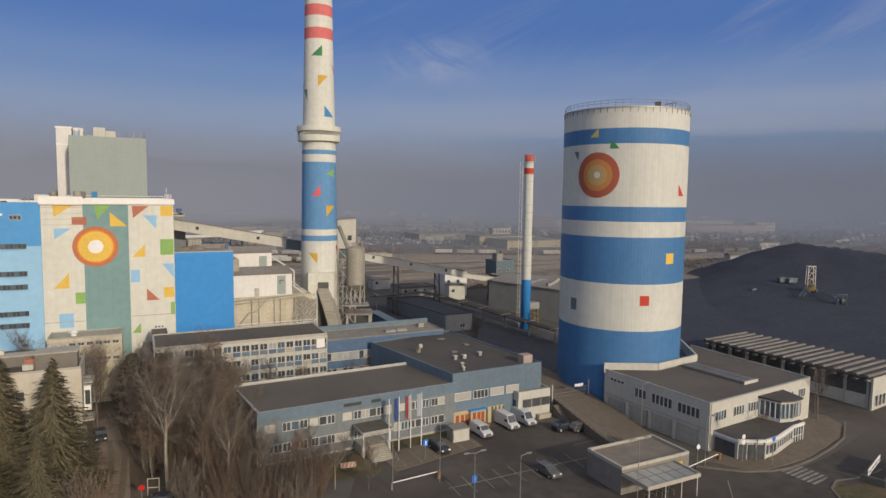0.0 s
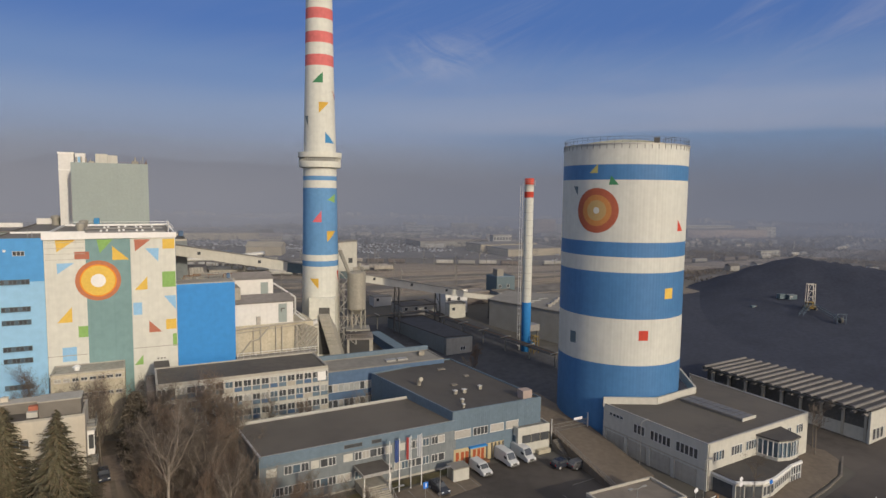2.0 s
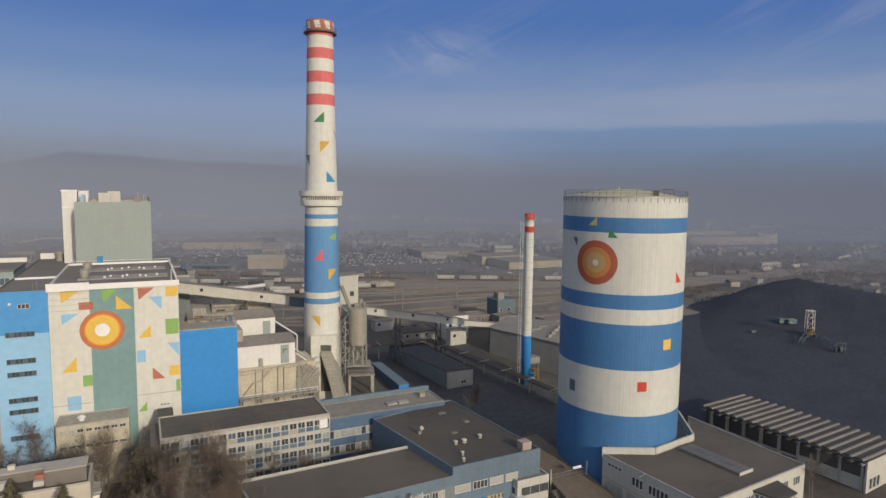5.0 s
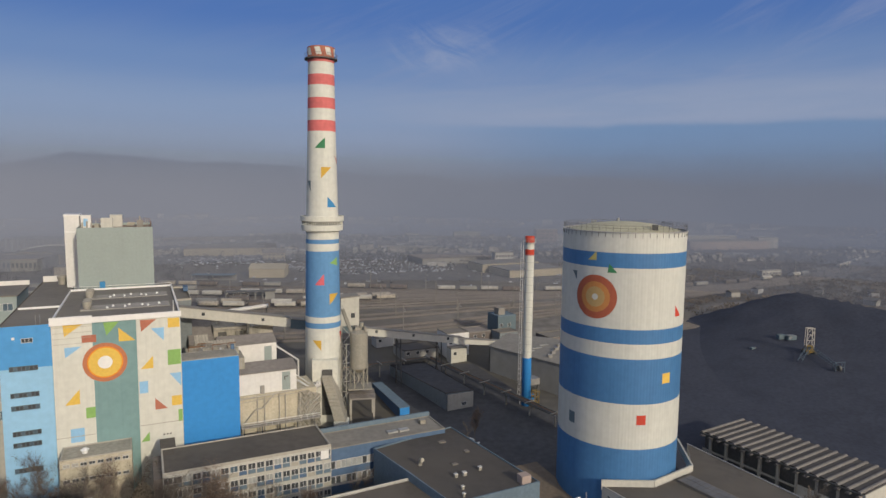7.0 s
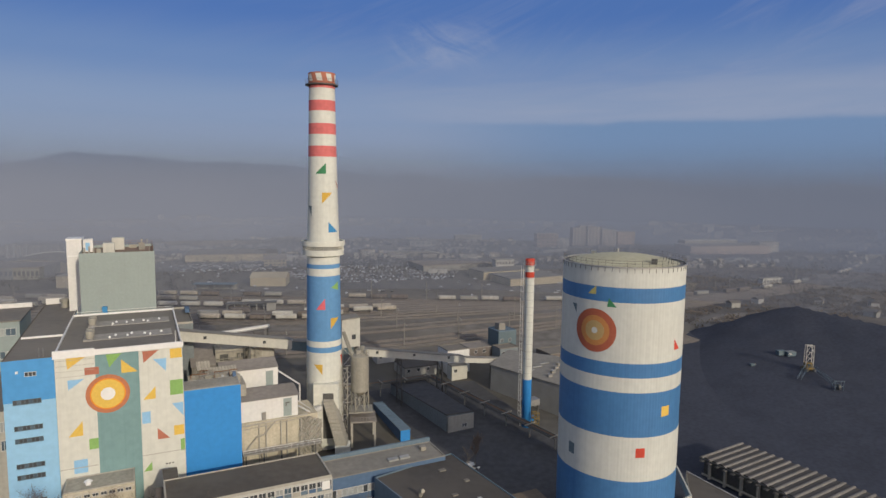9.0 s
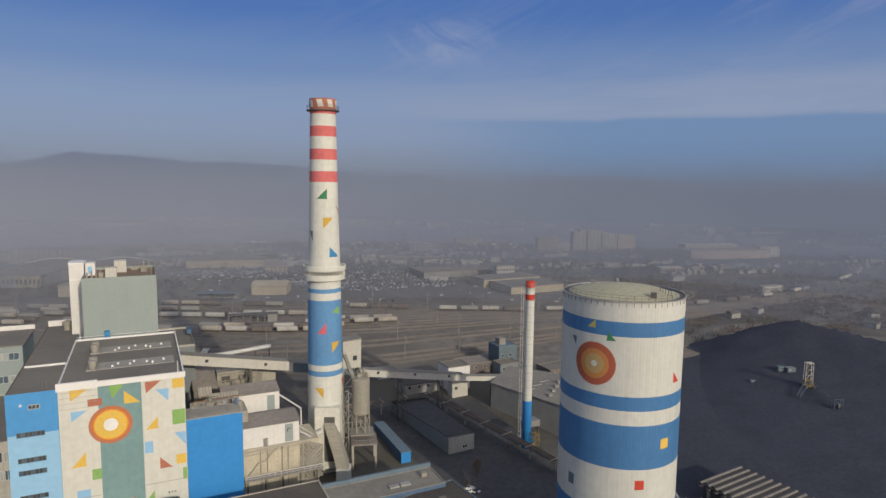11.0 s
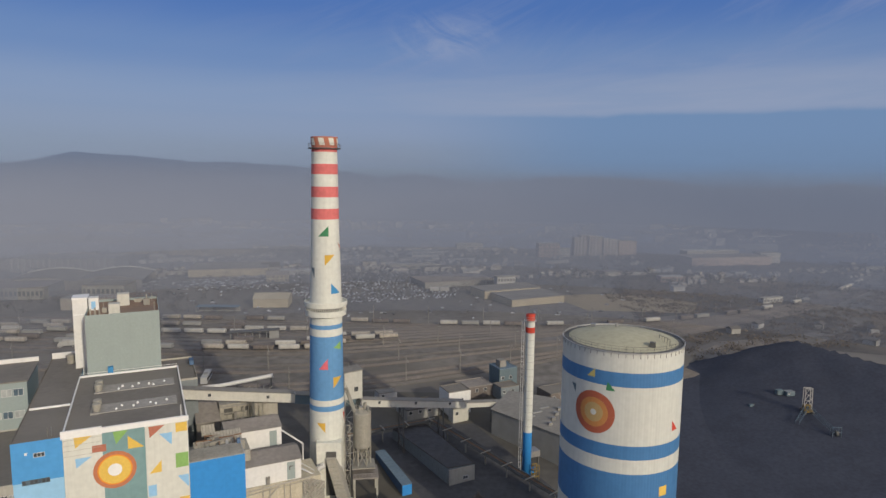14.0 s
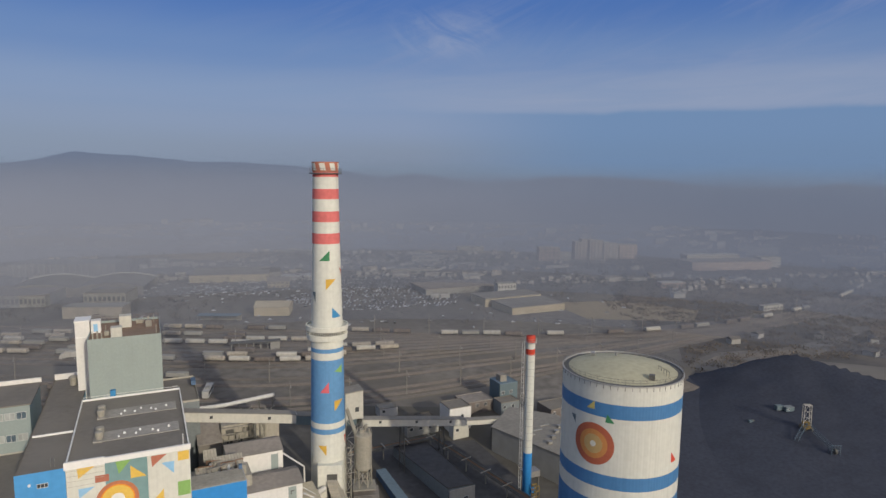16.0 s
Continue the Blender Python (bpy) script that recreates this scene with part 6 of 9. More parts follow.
def annex_hut():
    t = thing("guard_hut", 60.4, 89.3, -0.1, "small white guard hut with a band of dark windows", "hut")
    roofed(t, [(0, 0), (6.9, 0), (6.9, 5.2), (0, 5.2)], -0.2, 5.3, "render_white", "roof_pale", rim=0.4, edge="render_white", thick=0.3)
    for k in range(3):
        window(t, 0.9 + k * 2.0, -0.01, 2.3, 1.85, 1.5, 0, fmat="steel_dark")
    for k in range(2):
        window(t, -0.01, 4.4 - k * 2.1, 2.3, 1.8, 1.5, 0, face=-90, pmat="glass_blue")
    part("bench_block", boxes((3.9, -1.0, -0.1, 6.6, -0.1, 0.85)), M["beige_panel"], t)
    # outside stairs up to the bridge road
    s = thing("outside_stairs", 67.8, 84.6, 0.0, "outdoor concrete stairs beside the ramp", "stairs")
    for k in range(11):
        part("step", boxes((0.0, 0.42 * k, 0, 2.4, 0.42 * (k + 1), 0.17 * (k + 1))), M["kerb"], s)
    c = thing("utility_cabinet", 45.3, 85.2, 0.0, "pale transformer cabinet with louvred door", "cabinet")
    part("body", boxes((0, 0, 0, 2.9, 2.3, 2.1)), M["render_white"], c)
    part("roof", boxes((-0.12, -0.12, 2.1, 3.02, 2.42, 2.28)), M["roof_pale"], c)
    part("door", boxes((-0.06, 0.4, 0.1, -0.004, 1.9, 1.9)), M["steel"], c)


def ramp():
    bm = bmesh.new()
    a = [W(69.4, 90.5), W(66.2, 70.0), W(75.6, 71.8), W(78.6, 93.0), W(79.0, 110.0), W(70.6, 110.0)]
    h = [2.3, 1.0, 1.0, 2.3, 3.2, 3.2]
    top = [bm.verts.new((p.x, p.y, z)) for p, z in zip(a, h)]
    low = [bm.verts.new((p.x, p.y, -0.3)) for p in a]
    bm.faces.new(top)
    for i in range(6):
        j = (i + 1) % 6
        bm.faces.new((top[i], top[j], low[j], low[i]))
    slab("road_ramp", bm, M["paving"], "raised brown paved ramp with retaining walls", "ramp")
    g = thing("yard_gate", 69.2, 91.2, 2.3, "sliding white metal yard gate between two posts", "gate")
    for x in (0.0, 8.6):
        bm = bmesh.new()
        tube(bm, (x, 0, -2.2), (x, 0, 2.6), 0.12)
        part("post", bm, M["steel_bright"], g)
    bm = bmesh.new()
    for z in (0.15, 0.8, 1.5):
        beam(bm, (0, 0, z), (8.6, 0, z), 0.04, 0.05)
    for k in range(30):
        beam(bm, (0.2 + k * 0.28, 0, 0.1), (0.2 + k * 0.28, 0, 1.5), 0.03, 0.03)
    part("leaf", bm, M["steel"], g)
    part("sign", boxes((5.2, -0.06, 1.6, 7.2, 0.0, 2.1)), M["sign_white"], g)
    bm = bmesh.new()
    for z in (0.55, 1.0):
        beam(bm, W(69.2, 90.0, 2.3 + z), W(66.2, 70.4, 1.0 + z), 0.05, 0.05)
    for k in range(14):
        f = k / 13
        u, v, z = 69.2 - 3.0 * f, 90.0 - 19.6 * f, 2.3 - 1.3 * f
        beam(bm, W(u, v, z - 0.1), W(u, v, z + 1.0), 0.05, 0.05)
    tagged(new("ramp_railing", finish(bm, "ramp_railing", M["steel"])), "thin grey steel railing along the ramp", "railing")


def ribbed_shed():
    t = thing("storage_shed", 123.8, 65.0, -0.3, "long open storage shed with a ribbed pale roof", "shed", turn=5.2)
    L, D, H = 15.6, 35.6, 7.2
    bm = bmesh.new()
    box(bm, 0, 0, H - 0.25, L, D, H)
    part("roof", bm, M["roof_dark"], t)
    n = 18
    for k in range(n):
        y = 0.3 + k * (D - 1.2) / (n - 1)
        bm = bmesh.new()
        arc = [(0.40 - 0.40 * math.cos(math.pi * i / 6), 0.30 * math.sin(math.pi * i / 6)) for i in range(7)]
        vs = [[bm.verts.new((x, y + a, H + 0.01 + b)) for a, b in arc] for x in (-0.9, L)]
        for i in range(7):
            bm.faces.new((vs[0][i], vs[0][(i + 1) % 7], vs[1][(i + 1) % 7], vs[1][i]))
        bm.faces.new(vs[0]), bm.faces.new(vs[1][::-1])
        part("roof_rib", bm, M["vault_grey"], t)
        bm = bmesh.new()
        ends = [[bm.verts.new((x, y + a, H - 0.9 + b * z)) for a, b in arc] for x, z in ((-1.15, 1.3), (0.25, 0.9))]
        for i in range(7):
            bm.faces.new((ends[0][i], ends[0][(i + 1) % 7], ends[1][(i + 1) % 7], ends[1][i]))
        bm.faces.new(ends[0]), bm.faces.new(ends[1][::-1])
        part("eaves_scoop", bm, M["vault_grey"], t)
    part("end_wall", boxes((0.0, -0.1, -0.3, L, 0.3, H - 0.25)), M["render_white"], t, "stained white end wall")
    part("side_wall", boxes((0.4, 0.3, -0.3, 0.8, 13.2, 3.4)), M["render_white"], t, "pale lower wall")
    # dark panels here and below stand in for shade inside open bays
    part("side_shade_panel", boxes((0.5, 0.3, 3.4, 0.7, 13.2, H - 0.6)), M["steel_dark"], t)
    part("side_wall", boxes((0.4, 13.2, -0.3, 0.8, D, 0.9)), M["render_grey"], t)
    part("bay_shade_panel", boxes((1.2, 13.2, -0.3, 1.4, D, H - 0.6)), M["steel_dark"], t)
    part("front_rail", boxes((0.3, 13.2, 2.5, 0.55, D, 2.9)), M["render_grey"], t)
    part("gutter", boxes((-1.0, 0, H - 0.3, -0.72, D, H - 0.02)), M["steel_dark"], t)
    part("back_wall", boxes((L - 0.5, 0.3, -0.3, L, D, H - 0.25)), M["render_grey"], t)
    for k in range(9):
        part("pier", boxes((0.2, 0.6 + k * 4.1, -0.3, 0.9, 1.1 + k * 4.1, H - 0.25)), M["render_grey"], t)
    for k in range(3):
        window(t, 1.0 + k * 1.5, -0.12, 1.3, 1.1, 2.2, 0)


def left_house():
    t = thing("low_house", -34.0, 98.1, 0.0, "pale flat-roofed house with orange chimney and white window bay", "house")
    L, D, H = 26.9, 6.6, 15.3
    roofed(t, [(0, 0), (L, 0), (L, D), (0, D)], -0.5, H, "cream_render", "roof_felt", rim=0.3, edge="render_grey")
    for x0, y0, x1, y1, h in ((L - 5.6, 1.1, L - 0.5, 4.4, 1.9), (0.5, 4.2, L - 5.65, 6.3, 1.2)):
        part("raised_roof", boxes((x0, y0, H - 0.25, x1, y1, H + h)), M["roof_grey"], t, "grey raised roof part")
        part("raised_roof_edge", boxes((x0 - 0.12, y0 - 0.12, H + h, x1 + 0.12, y1 + 0.12, H + h + 0.18)), M["render_grey"], t)
    part("roof_chimney", boxes((L - 7.0, 2.7, H - 0.25, L - 5.8, 3.6, H + 1.0)), M["brick_red"], t, "orange-red roof chimney")
    part("roof_unit", boxes((L - 7.1, 1.6, H - 0.25, L - 5.8, 2.4, H + 0.5)), M["render_white"], t)
    part("roof_unit", boxes((L - 11.4, 2.2, H - 0.25, L - 10.4, 3.2, H + 0.8)), M["render_white"], t)
    part("roof_pipe", boxes((L - 10.6, 5.2, H - 0.3, L - 9.7, 5.9, H + 2.0)), M["cream_render"], t)
    for x in (2, 6, 10, 14, 18, 22):
        for z in (11.2, 7.6, 3.8):
            window(t, x, -0.01, z, 2.2, 1.4, 1)
    bay = part("window_bay", boxes((L, 3.0, 8.0, L + 0.9, 5.6, 11.6)), M["white_paint"], t)
    part("pane", boxes((L + 0.15, 2.94, 8.9, L + 0.8, 3.0, 11.0)), M["glass_dark"], bay)
    part("pane", boxes((L + 0.9, 3.3, 8.9, L + 0.94, 5.3, 11.0)), M["glass_blue"], bay)
    for z in (12.2, 6.6):
        rail = bmesh.new()
        for a, b in (((L, 3.0), (L + 1.1, 3.0)), ((L + 1.1, 3.0), (L + 1.1, 6.4))):
            for q in (0.0, 0.5, 1.0):
                beam(rail, (*a, z + q), (*b, z + q), 0.05, 0.05)
            beam(rail, (*b, z - 0.1), (*b, z + 1.0), 0.06, 0.06)
        g = part("balcony", boxes((L, 2.9, z - 0.2, L + 1.2, 6.5, z)), M["render_grey"], t)
        part("balcony_rail", rail, M["steel_dark"], g)


gate_building()
kiosk()
annex_hut()
ramp()
ribbed_shed()
left_house()


# ---- conveyors, transfer tower, ash silo and yard buildings ----
def conveyor(name, a, b, mat, label, w=3.2, h=2.6, ports=0):
    """A closed conveyor bridge between two points of the plan, on trestles."""
    pa, pb = W(*a), W(*b)
    e = tagged(new(name), label, "conveyor", "conveyor bridges")
    d = pb - pa
    e.matrix_basis = Matrix.Translation(pa) @ Matrix.Rotation(math.atan2(d.y, d.x), 4, "Z")
    L, dz = d.xy.length, d.z
    bm = bmesh.new()
    beam(bm, (0, 0, h / 2), (L, 0, dz + h / 2), w, h)
    part("gallery", bm, M[mat], e)
    bm = bmesh.new()
    beam(bm, (0, 0, h + 0.06), (L, 0, dz + h + 0.06), w + 0.35, 0.12)
    part("roof", bm, M["roof_pale"], e)
    for k in range(ports):
        f = (k + 0.5) / ports
        part("port_window", boxes((L * f - 0.4, -w / 2 - 0.04, dz * f + 1.0, L * f + 0.4, -w / 2 - 0.004, dz * f + 1.8)), M["glass_dark"], e)
    n = max(1, int(L / 16))
    for k in range(1, n + 1):
        f = k / (n + 0.6)
        p = pa + d * f
        bm = bmesh.new()
        g = lie(p.y) - pa.z - 0.5
        for s in (-1, 1):
            beam(bm, (L * f, s * 1.3, dz * f), (L * f, s * 1.8, g), 0.3, 0.3)
        for j in range(3):
            z0, z1 = g + (dz * f - g) * j / 3, g + (dz * f - g) * (j + 1) / 3
            beam(bm, (L * f, -1.6, z0), (L * f, 1.6, z1), 0.14, 0.14)
        part("trestle", bm, M["steel_dark"], e)


conveyor("conveyor_bridge", (6.8, 171.2, 30.9), (37.2, 171.2, 25.3), "render_white", "white closed conveyor bridge sloping from the boiler house", ports=2)
conveyor("conveyor_bridge", (37.2, 171.2, 25.0), (54.5, 169.0, 22.4), "slate", "grey middle length of the conveyor bridge")
conveyor("conveyor_bridge", (55.5, 169.0, 21.9), (93.0, 172.8, 14.2), "render_white", "long white conveyor bridge sloping down to the yard", w=3.0, h=2.1, ports=3)
conveyor("conveyor_bridge", (93.0, 172.8, 14.2), (114.0, 176.2, 10.4), "render_white", "lowest length of the white conveyor bridge", w=2.6, h=1.6)


def transfer_tower():
    t = thing("transfer_tower", 50.6, 166.4, lie_uv(52, 168) - 0.3, "white transfer tower cabin on a steel frame with pipes", "tower")
    z = lambda a: a - (lie_uv(52, 168) - 0.3)
    part("cabin", boxes((0, 0, z(25.0), 5.4, 5.0, z(33.2))), M["render_white"], t)
    bm = bmesh.new()
    vs = [bm.verts.new(p) for p in ((-0.2, -0.2, z(33.0)), (5.6, -0.2, z(33.3)), (5.6, 5.2, z(33.3)), (-0.2, 5.2, z(33.0)), (-0.2, -0.2, z(33.2)), (5.6, -0.2, z(33.6)), (5.6, 5.2, z(33.6)), (-0.2, 5.2, z(33.2)))]
    for q in ((3, 2, 1, 0), (4, 5, 6, 7), (0, 1, 5, 4), (1, 2, 6, 5), (2, 3, 7, 6), (3, 0, 4, 7)):
        bm.faces.new([vs[i] for i in q])
    part("roof", bm, M["roof_pale"], t)
    window(t, 2.9, -0.01, z(27.2), 1.2, 1.4, 0, fmat="steel_dark")
    bm = bmesh.new()
    for x in (0.2, 5.2):
        for y in (0.2, 4.8):
            beam(bm, (x, y, 0), (x, y, z(25)), 0.35, 0.35)
    for k in range(4):
        za, zb = z(25) * k / 4, z(25) * (k + 1) / 4
        beam(bm, (0.2, 0.2, za), (5.2, 0.2, zb), 0.16, 0.16), beam(bm, (5.2, 0.2, za), (0.2, 0.2, zb), 0.16, 0.16)
        beam(bm, (0.2, 0.2, zb), (5.2, 0.2, zb), 0.18, 0.18)
    part("frame", bm, M["steel"], t)


def ash_silo():
    x, y = -22.3, 160.2
    g = lie(y)
    t = plain_thing("ash_silo", x, y, g - 0.2, "grey steel ash silo on braced legs over a loading platform", "silo", turn=10)
    z = lambda a: a - g + 0.2
    bm = bmesh.new()
    lathe(bm, [(0.8, z(15.2)), (2.35, z(16.6)), (2.4, z(16.7)), (2.4, z(26.0)), (2.3, z(26.2)), (0.6, z(26.9))], 28)
    part("vessel", bm, M["galvanised"], t, smooth=False)
    bm = bmesh.new()
    for i in range(6):
        a, b = math.pi / 3 * i, math.pi / 3 * (i + 1)
        p = lambda q, h: (2.3 * math.cos(q), 2.3 * math.sin(q), z(h))
        beam(bm, p(a, 11.5), p(a, 17.0), 0.22, 0.22)
        beam(bm, p(a, 11.8), p(b, 16.4), 0.14, 0.14), beam(bm, p(b, 11.8), p(a, 16.4), 0.14, 0.14)
    part("braced_legs", bm, M["galvanised"], t)
    part("hopper_roof", boxes((-2.8, -2.9, z(11.2), 3.4, 2.6, z(11.5))), M["galvanised"], t)
    part("platform", boxes((-2.6, -4.6, z(9.2), 4.2, 3.0, z(9.6))), M["roof_brown"], t)
    bm = bmesh.new()
    for k in range(9):
        tube(bm, (-2.5 + k * 0.82, -4.5, z(9.6)), (-2.5 + k * 0.82, -4.5, z(10.7)), 0.05, seg=5)
    tube(bm, (-2.5, -4.5, z(10.7)), (4.1, -4.5, z(10.7)), 0.05, seg=5)
    part("platform_rail", bm, M["roof_brown"], t)
    for px in (-2.2, 3.8):
        for py in (-4.2, 2.6):
            part("post", boxes((px - 0.25, py - 0.25, 0, px + 0.25, py + 0.25, z(9.2))), M["render_grey"], t)
    bm = bmesh.new()
    for k in range(10):
        b = 2 * math.pi * k / 10
        tube(bm, (2.4 * math.cos(b), 2.4 * math.sin(b), z(26.0)), (2.4 * math.cos(b), 2.4 * math.sin(b), z(27.2)), 0.05, seg=5)
        c = 2 * math.pi * (k + 1) / 10
        tube(bm, (2.4 * math.cos(b), 2.4 * math.sin(b), z(27.2)), (2.4 * math.cos(c), 2.4 * math.sin(c), z(27.2)), 0.05, seg=5)
    beam(bm, (-2.0, 0, z(26.2)), (-4.2, 4.5, z(31.5)), 0.9, 0.5), beam(bm, (-2.2, 0.6, z(27.4)), (-4.4, 5.0, z(32.6)), 0.08, 0.08)
    for k in range(6):
        beam(bm, (-2.0 - k * 0.4, k * 0.8, z(26.4 + k * 0.95)), (-2.0 - k * 0.4, k * 0.8, z(27.6 + k * 0.95)), 0.08, 0.08)
    box(bm, -0.9, -0.7, z(26.4), 0.2, 0.6, z(27.6))
    tube(bm, (0.8, 0.5, z(26.5)), (0.8, 0.5, z(28.6)), 0.5), tube(bm, (1.6, -0.8, z(26.3)), (1.6, -0.8, z(27.9)), 0.3)
    part("top_gear", bm, M["galvanised"], t)
    l = plain_thing("lift_mast", -26.0, 158.0, lie(158) - 0.2, "slim lattice stair mast beside the chimney", "mast", turn=11)
    for s in range(5):
        za, zb = s * 4.2, (s + 1) * 4.2
        rows = [("mast_post", (px, py, za), (px, py, zb), 0.15) for px in (-0.75, 0.75) for py in (-0.7, 0.7)]
        rows += [("mast_brace", (-0.75, -0.7, za), (0.75, -0.7, zb), 0.1), ("mast_brace", (0.75, -0.7, za), (-0.75, -0.7, zb), 0.1), ("mast_rung", (-0.75, -0.7, zb), (0.75, -0.7, zb), 0.16), ("mast_rung", (0.75, -0.7, zb), (0.75, 0.7, zb), 0.16)]
        for name, a, b, w in rows:
            bm = bmesh.new()
            beam(bm, a, b, w, w)
            part(name, bm, M["galvanised"], l)


def yard():
    h = thing("yard_hall", 101.6, 141.5, lie_uv(110, 150) - 0.4, "large grey yard hall with pale low-pitched roof", "industrial building")
    z = 13.4 - (lie_uv(110, 150) - 0.4)
    bm = bmesh.new()
    prism(bm, [(8.5, 0), (25.0, 6), (25.7, 26), (14.7, 40), (0.0, 27.5)], -1, z - 0.3)
    part("wall", bm, M["far_grey"], h)
    bm = bmesh.new()
    prism(bm, [(8.3, -0.3), (25.4, 5.8), (26.0, 26.4), (14.7, 40.4), (-0.4, 27.6)], z - 0.3, z)
    part("roof", bm, M["roof_pale"], h)
    for k in range(4):
        part("roof_vent", boxes((9 + k * 3.4, 8 + k * 3, z, 10.4 + k * 3.4, 9.0 + k * 3, z + 0.9)), M["steel"], h)
    for k in range(3):
        part("roof_window", boxes((6 + k * 4.4, 16 + k * 2.4, z, 9.4 + k * 4.4, 16.5 + k * 2.4, z + 0.25)), M["skylight"], h)
    l = thing("low_yard_building", 70.6, 147.6, lie_uv(76, 148) - 0.3, "long low dark-roofed yard building with pale gable wall", "industrial building")
    roofed(l, [(4.2, 0), (12.6, -0.6), (11.5, 31), (0, 32)], -1.0, 5.2, "office_pale", "coal_dust", rim=0.25, edge="roof_dark")
    part("gable_face", boxes((4.3, -0.9, 0.0, 12.4, -0.66, 4.8)), M["render_grey"], l)
    window(l, 8.6, -0.92, 1.3, 1.6, 1.0, 1)
    for k in range(9):
        part("side_buttress", boxes((4.0 - k * 0.42, 1.5 + k * 3.2, 0.2, 4.5 - k * 0.42, 2.3 + k * 3.2, 4.6)), M["roof_dark"], l)
    c = thing("blue_container", 61.0, 147.6, lie_uv(62, 150) - 0.2, "long low blue sheet building with a pale blue roof", "container building", turn=-1)
    part("body", boxes((0, 0, 0, 2.8, 22.6, 3.1)), M["deep_blue_wall"], c)
    part("end_wall", boxes((0.02, -0.08, 0.05, 2.78, -0.004, 3.05)), M["strong_blue_wall"], c, "bright blue end wall")
    part("roof", boxes((-0.12, -0.15, 3.1, 2.92, 22.8, 3.28)), M["office_blue"], c)
    for k in range(11):
        part("roof_seam", boxes((-0.12, 1.0 + k * 2.0, 3.28, 2.92, 1.1 + k * 2.0, 3.34)), M["office_blue"], c)
    p = thing("sack_pile", 71.6, 127.6, lie_uv(72, 128), "heap of white sacks and rubble in the shaded yard", "rubble")
    rs = random.Random(41)
    for k in range(16):
        bm = bmesh.new()
        r = rs.uniform(0.3, 0.55)
        bmesh.ops.create_icosphere(bm, subdivisions=1, radius=r)
        for vtx in bm.verts:
            vtx.co = Vector((vtx.co.x * 1.4, vtx.co.y, vtx.co.z * 0.6)) + Vector((rs.uniform(-1, 1), rs.uniform(-1, 1), rs.uniform(-1, 1))) * 0.08
        part("sack", bm, M["white_paint" if k % 3 else "render_grey"], p).location = (rs.uniform(-1.2, 1.4), rs.uniform(-1.8, 2.2), 0.2 + 0.3 * (k % 2))
    # pipe rack along the yard road
    for u, v, za, zb, turn, L, label in ((83.7, 178.8, 9.0, 6.0, -76.7, 54.0, "long steel pipe rack on T-shaped trestles along the yard"), (50.0, 178.6, 8.8, 9.0, 0.4, 33.6, "pipe bridge crossing the yard below the conveyor")):
        r = thing("pipe_rack", u, v, 0.0, label, "pipe rack", turn=turn)
        for k in range(4):
            bm = bmesh.new()
            tube(bm, (0, k * 0.7 - 1.05, za), (L, k * 0.7 - 1.05, zb), 0.2 + 0.07 * (k % 2))
            part("pipe", bm, M["steel_dark" if k != 2 else "rusty"], r)
        n = int(L / 8.0)
        for k in range(n + 1):
            x, z = L * k / n, za + (zb - za) * k / n
            bm = bmesh.new()
            beam(bm, (x, 0, 0), (x, 0, z - 0.45), 0.3, 0.3), beam(bm, (x, -2.0, z + 0.3), (x, 2.0, z + 0.3), 0.3, 0.2)
            part("trestle", bm, M["galvanised"], r)
    # sheds below the conveyor and the crusher house
    for u, v, w, d, h_, wall, roof in ((94.6, 186.6, 8.6, 8.0, 8.9, "filter_white", "roof_grey"), (79.5, 189, 13, 10, 4.0, "far_grey", "roof_dark"), (93.4, 181.0, 6.0, 3.5, 5.5, "render_white", "roof_pale"), (121.5, 197, 8, 8, 9.6, "slate", "office_blue"), (118, 190, 8, 6, 5.5, "office_pale", "roof_grey"), (106, 196, 12, 9, 5.0, "wagon_brown", "roof_brown"), (132, 178, 16, 9, 5.0, "wagon_brown", "roof_grey"), (76, 207, 7, 5, 4.0, "far_white", "roof_pale")):
        b = thing("yard_shed", u, v, lie_uv(u + w / 2, v + d / 2) - 0.5, "flat-roofed yard shed beside the conveyor", "shed", "yard sheds")
        roofed(b, [(0, 0), (w, 0), (w, d), (0, d)], -1.5, h_, wall, roof, rim=0.3, edge=roof)
        for k in range(int(w / 4.0)):
            window(b, 0.8 + k * 3.6, -0.01, h_ * 0.55, 1.3, 1.2, 0)
        if wall == "slate":
            part("roof_hut", boxes((w * 0.2, d * 0.3, h_ - 0.3, w * 0.55, d * 0.7, h_ + 2.4)), M["roof_pale"], b)
    y = thing("yellow_frame", 97.6, 138.0, lie_uv(98, 138), "small yellow steel frame at the slender chimney's foot", "steel frame")
    bm = bmesh.new()
    for px in (0, 1.6):
        for py in (0, 1.4):
            beam(bm, (px, py, -0.3), (px, py, 5.0), 0.15, 0.15)
    for z in (1.8, 3.4, 4.9):
        beam(bm, (0, 0, z), (1.6, 0, z), 0.2, 0.2), beam(bm, (0, 1.4, z), (1.6, 1.4, z), 0.2, 0.2), beam(bm, (0, 0, z), (0, 1.4, z), 0.2, 0.2)
    part("frame", bm, M["crane_yellow"], y)
    d = thing("dust_collector", 96.6, 141.5, lie_uv(97, 142), "grey duct hood beside the slender chimney", "duct")
    part("hood", boxes((0.5, 0.5, 5.2, 5.6, 3.6, 7.0)), M["steel"], d)
    for px in (0.8, 5.2):
        part("leg", boxes((px, 1, -0.5, px + 0.4, 1.4, 5.2)), M["steel_dark"], d)


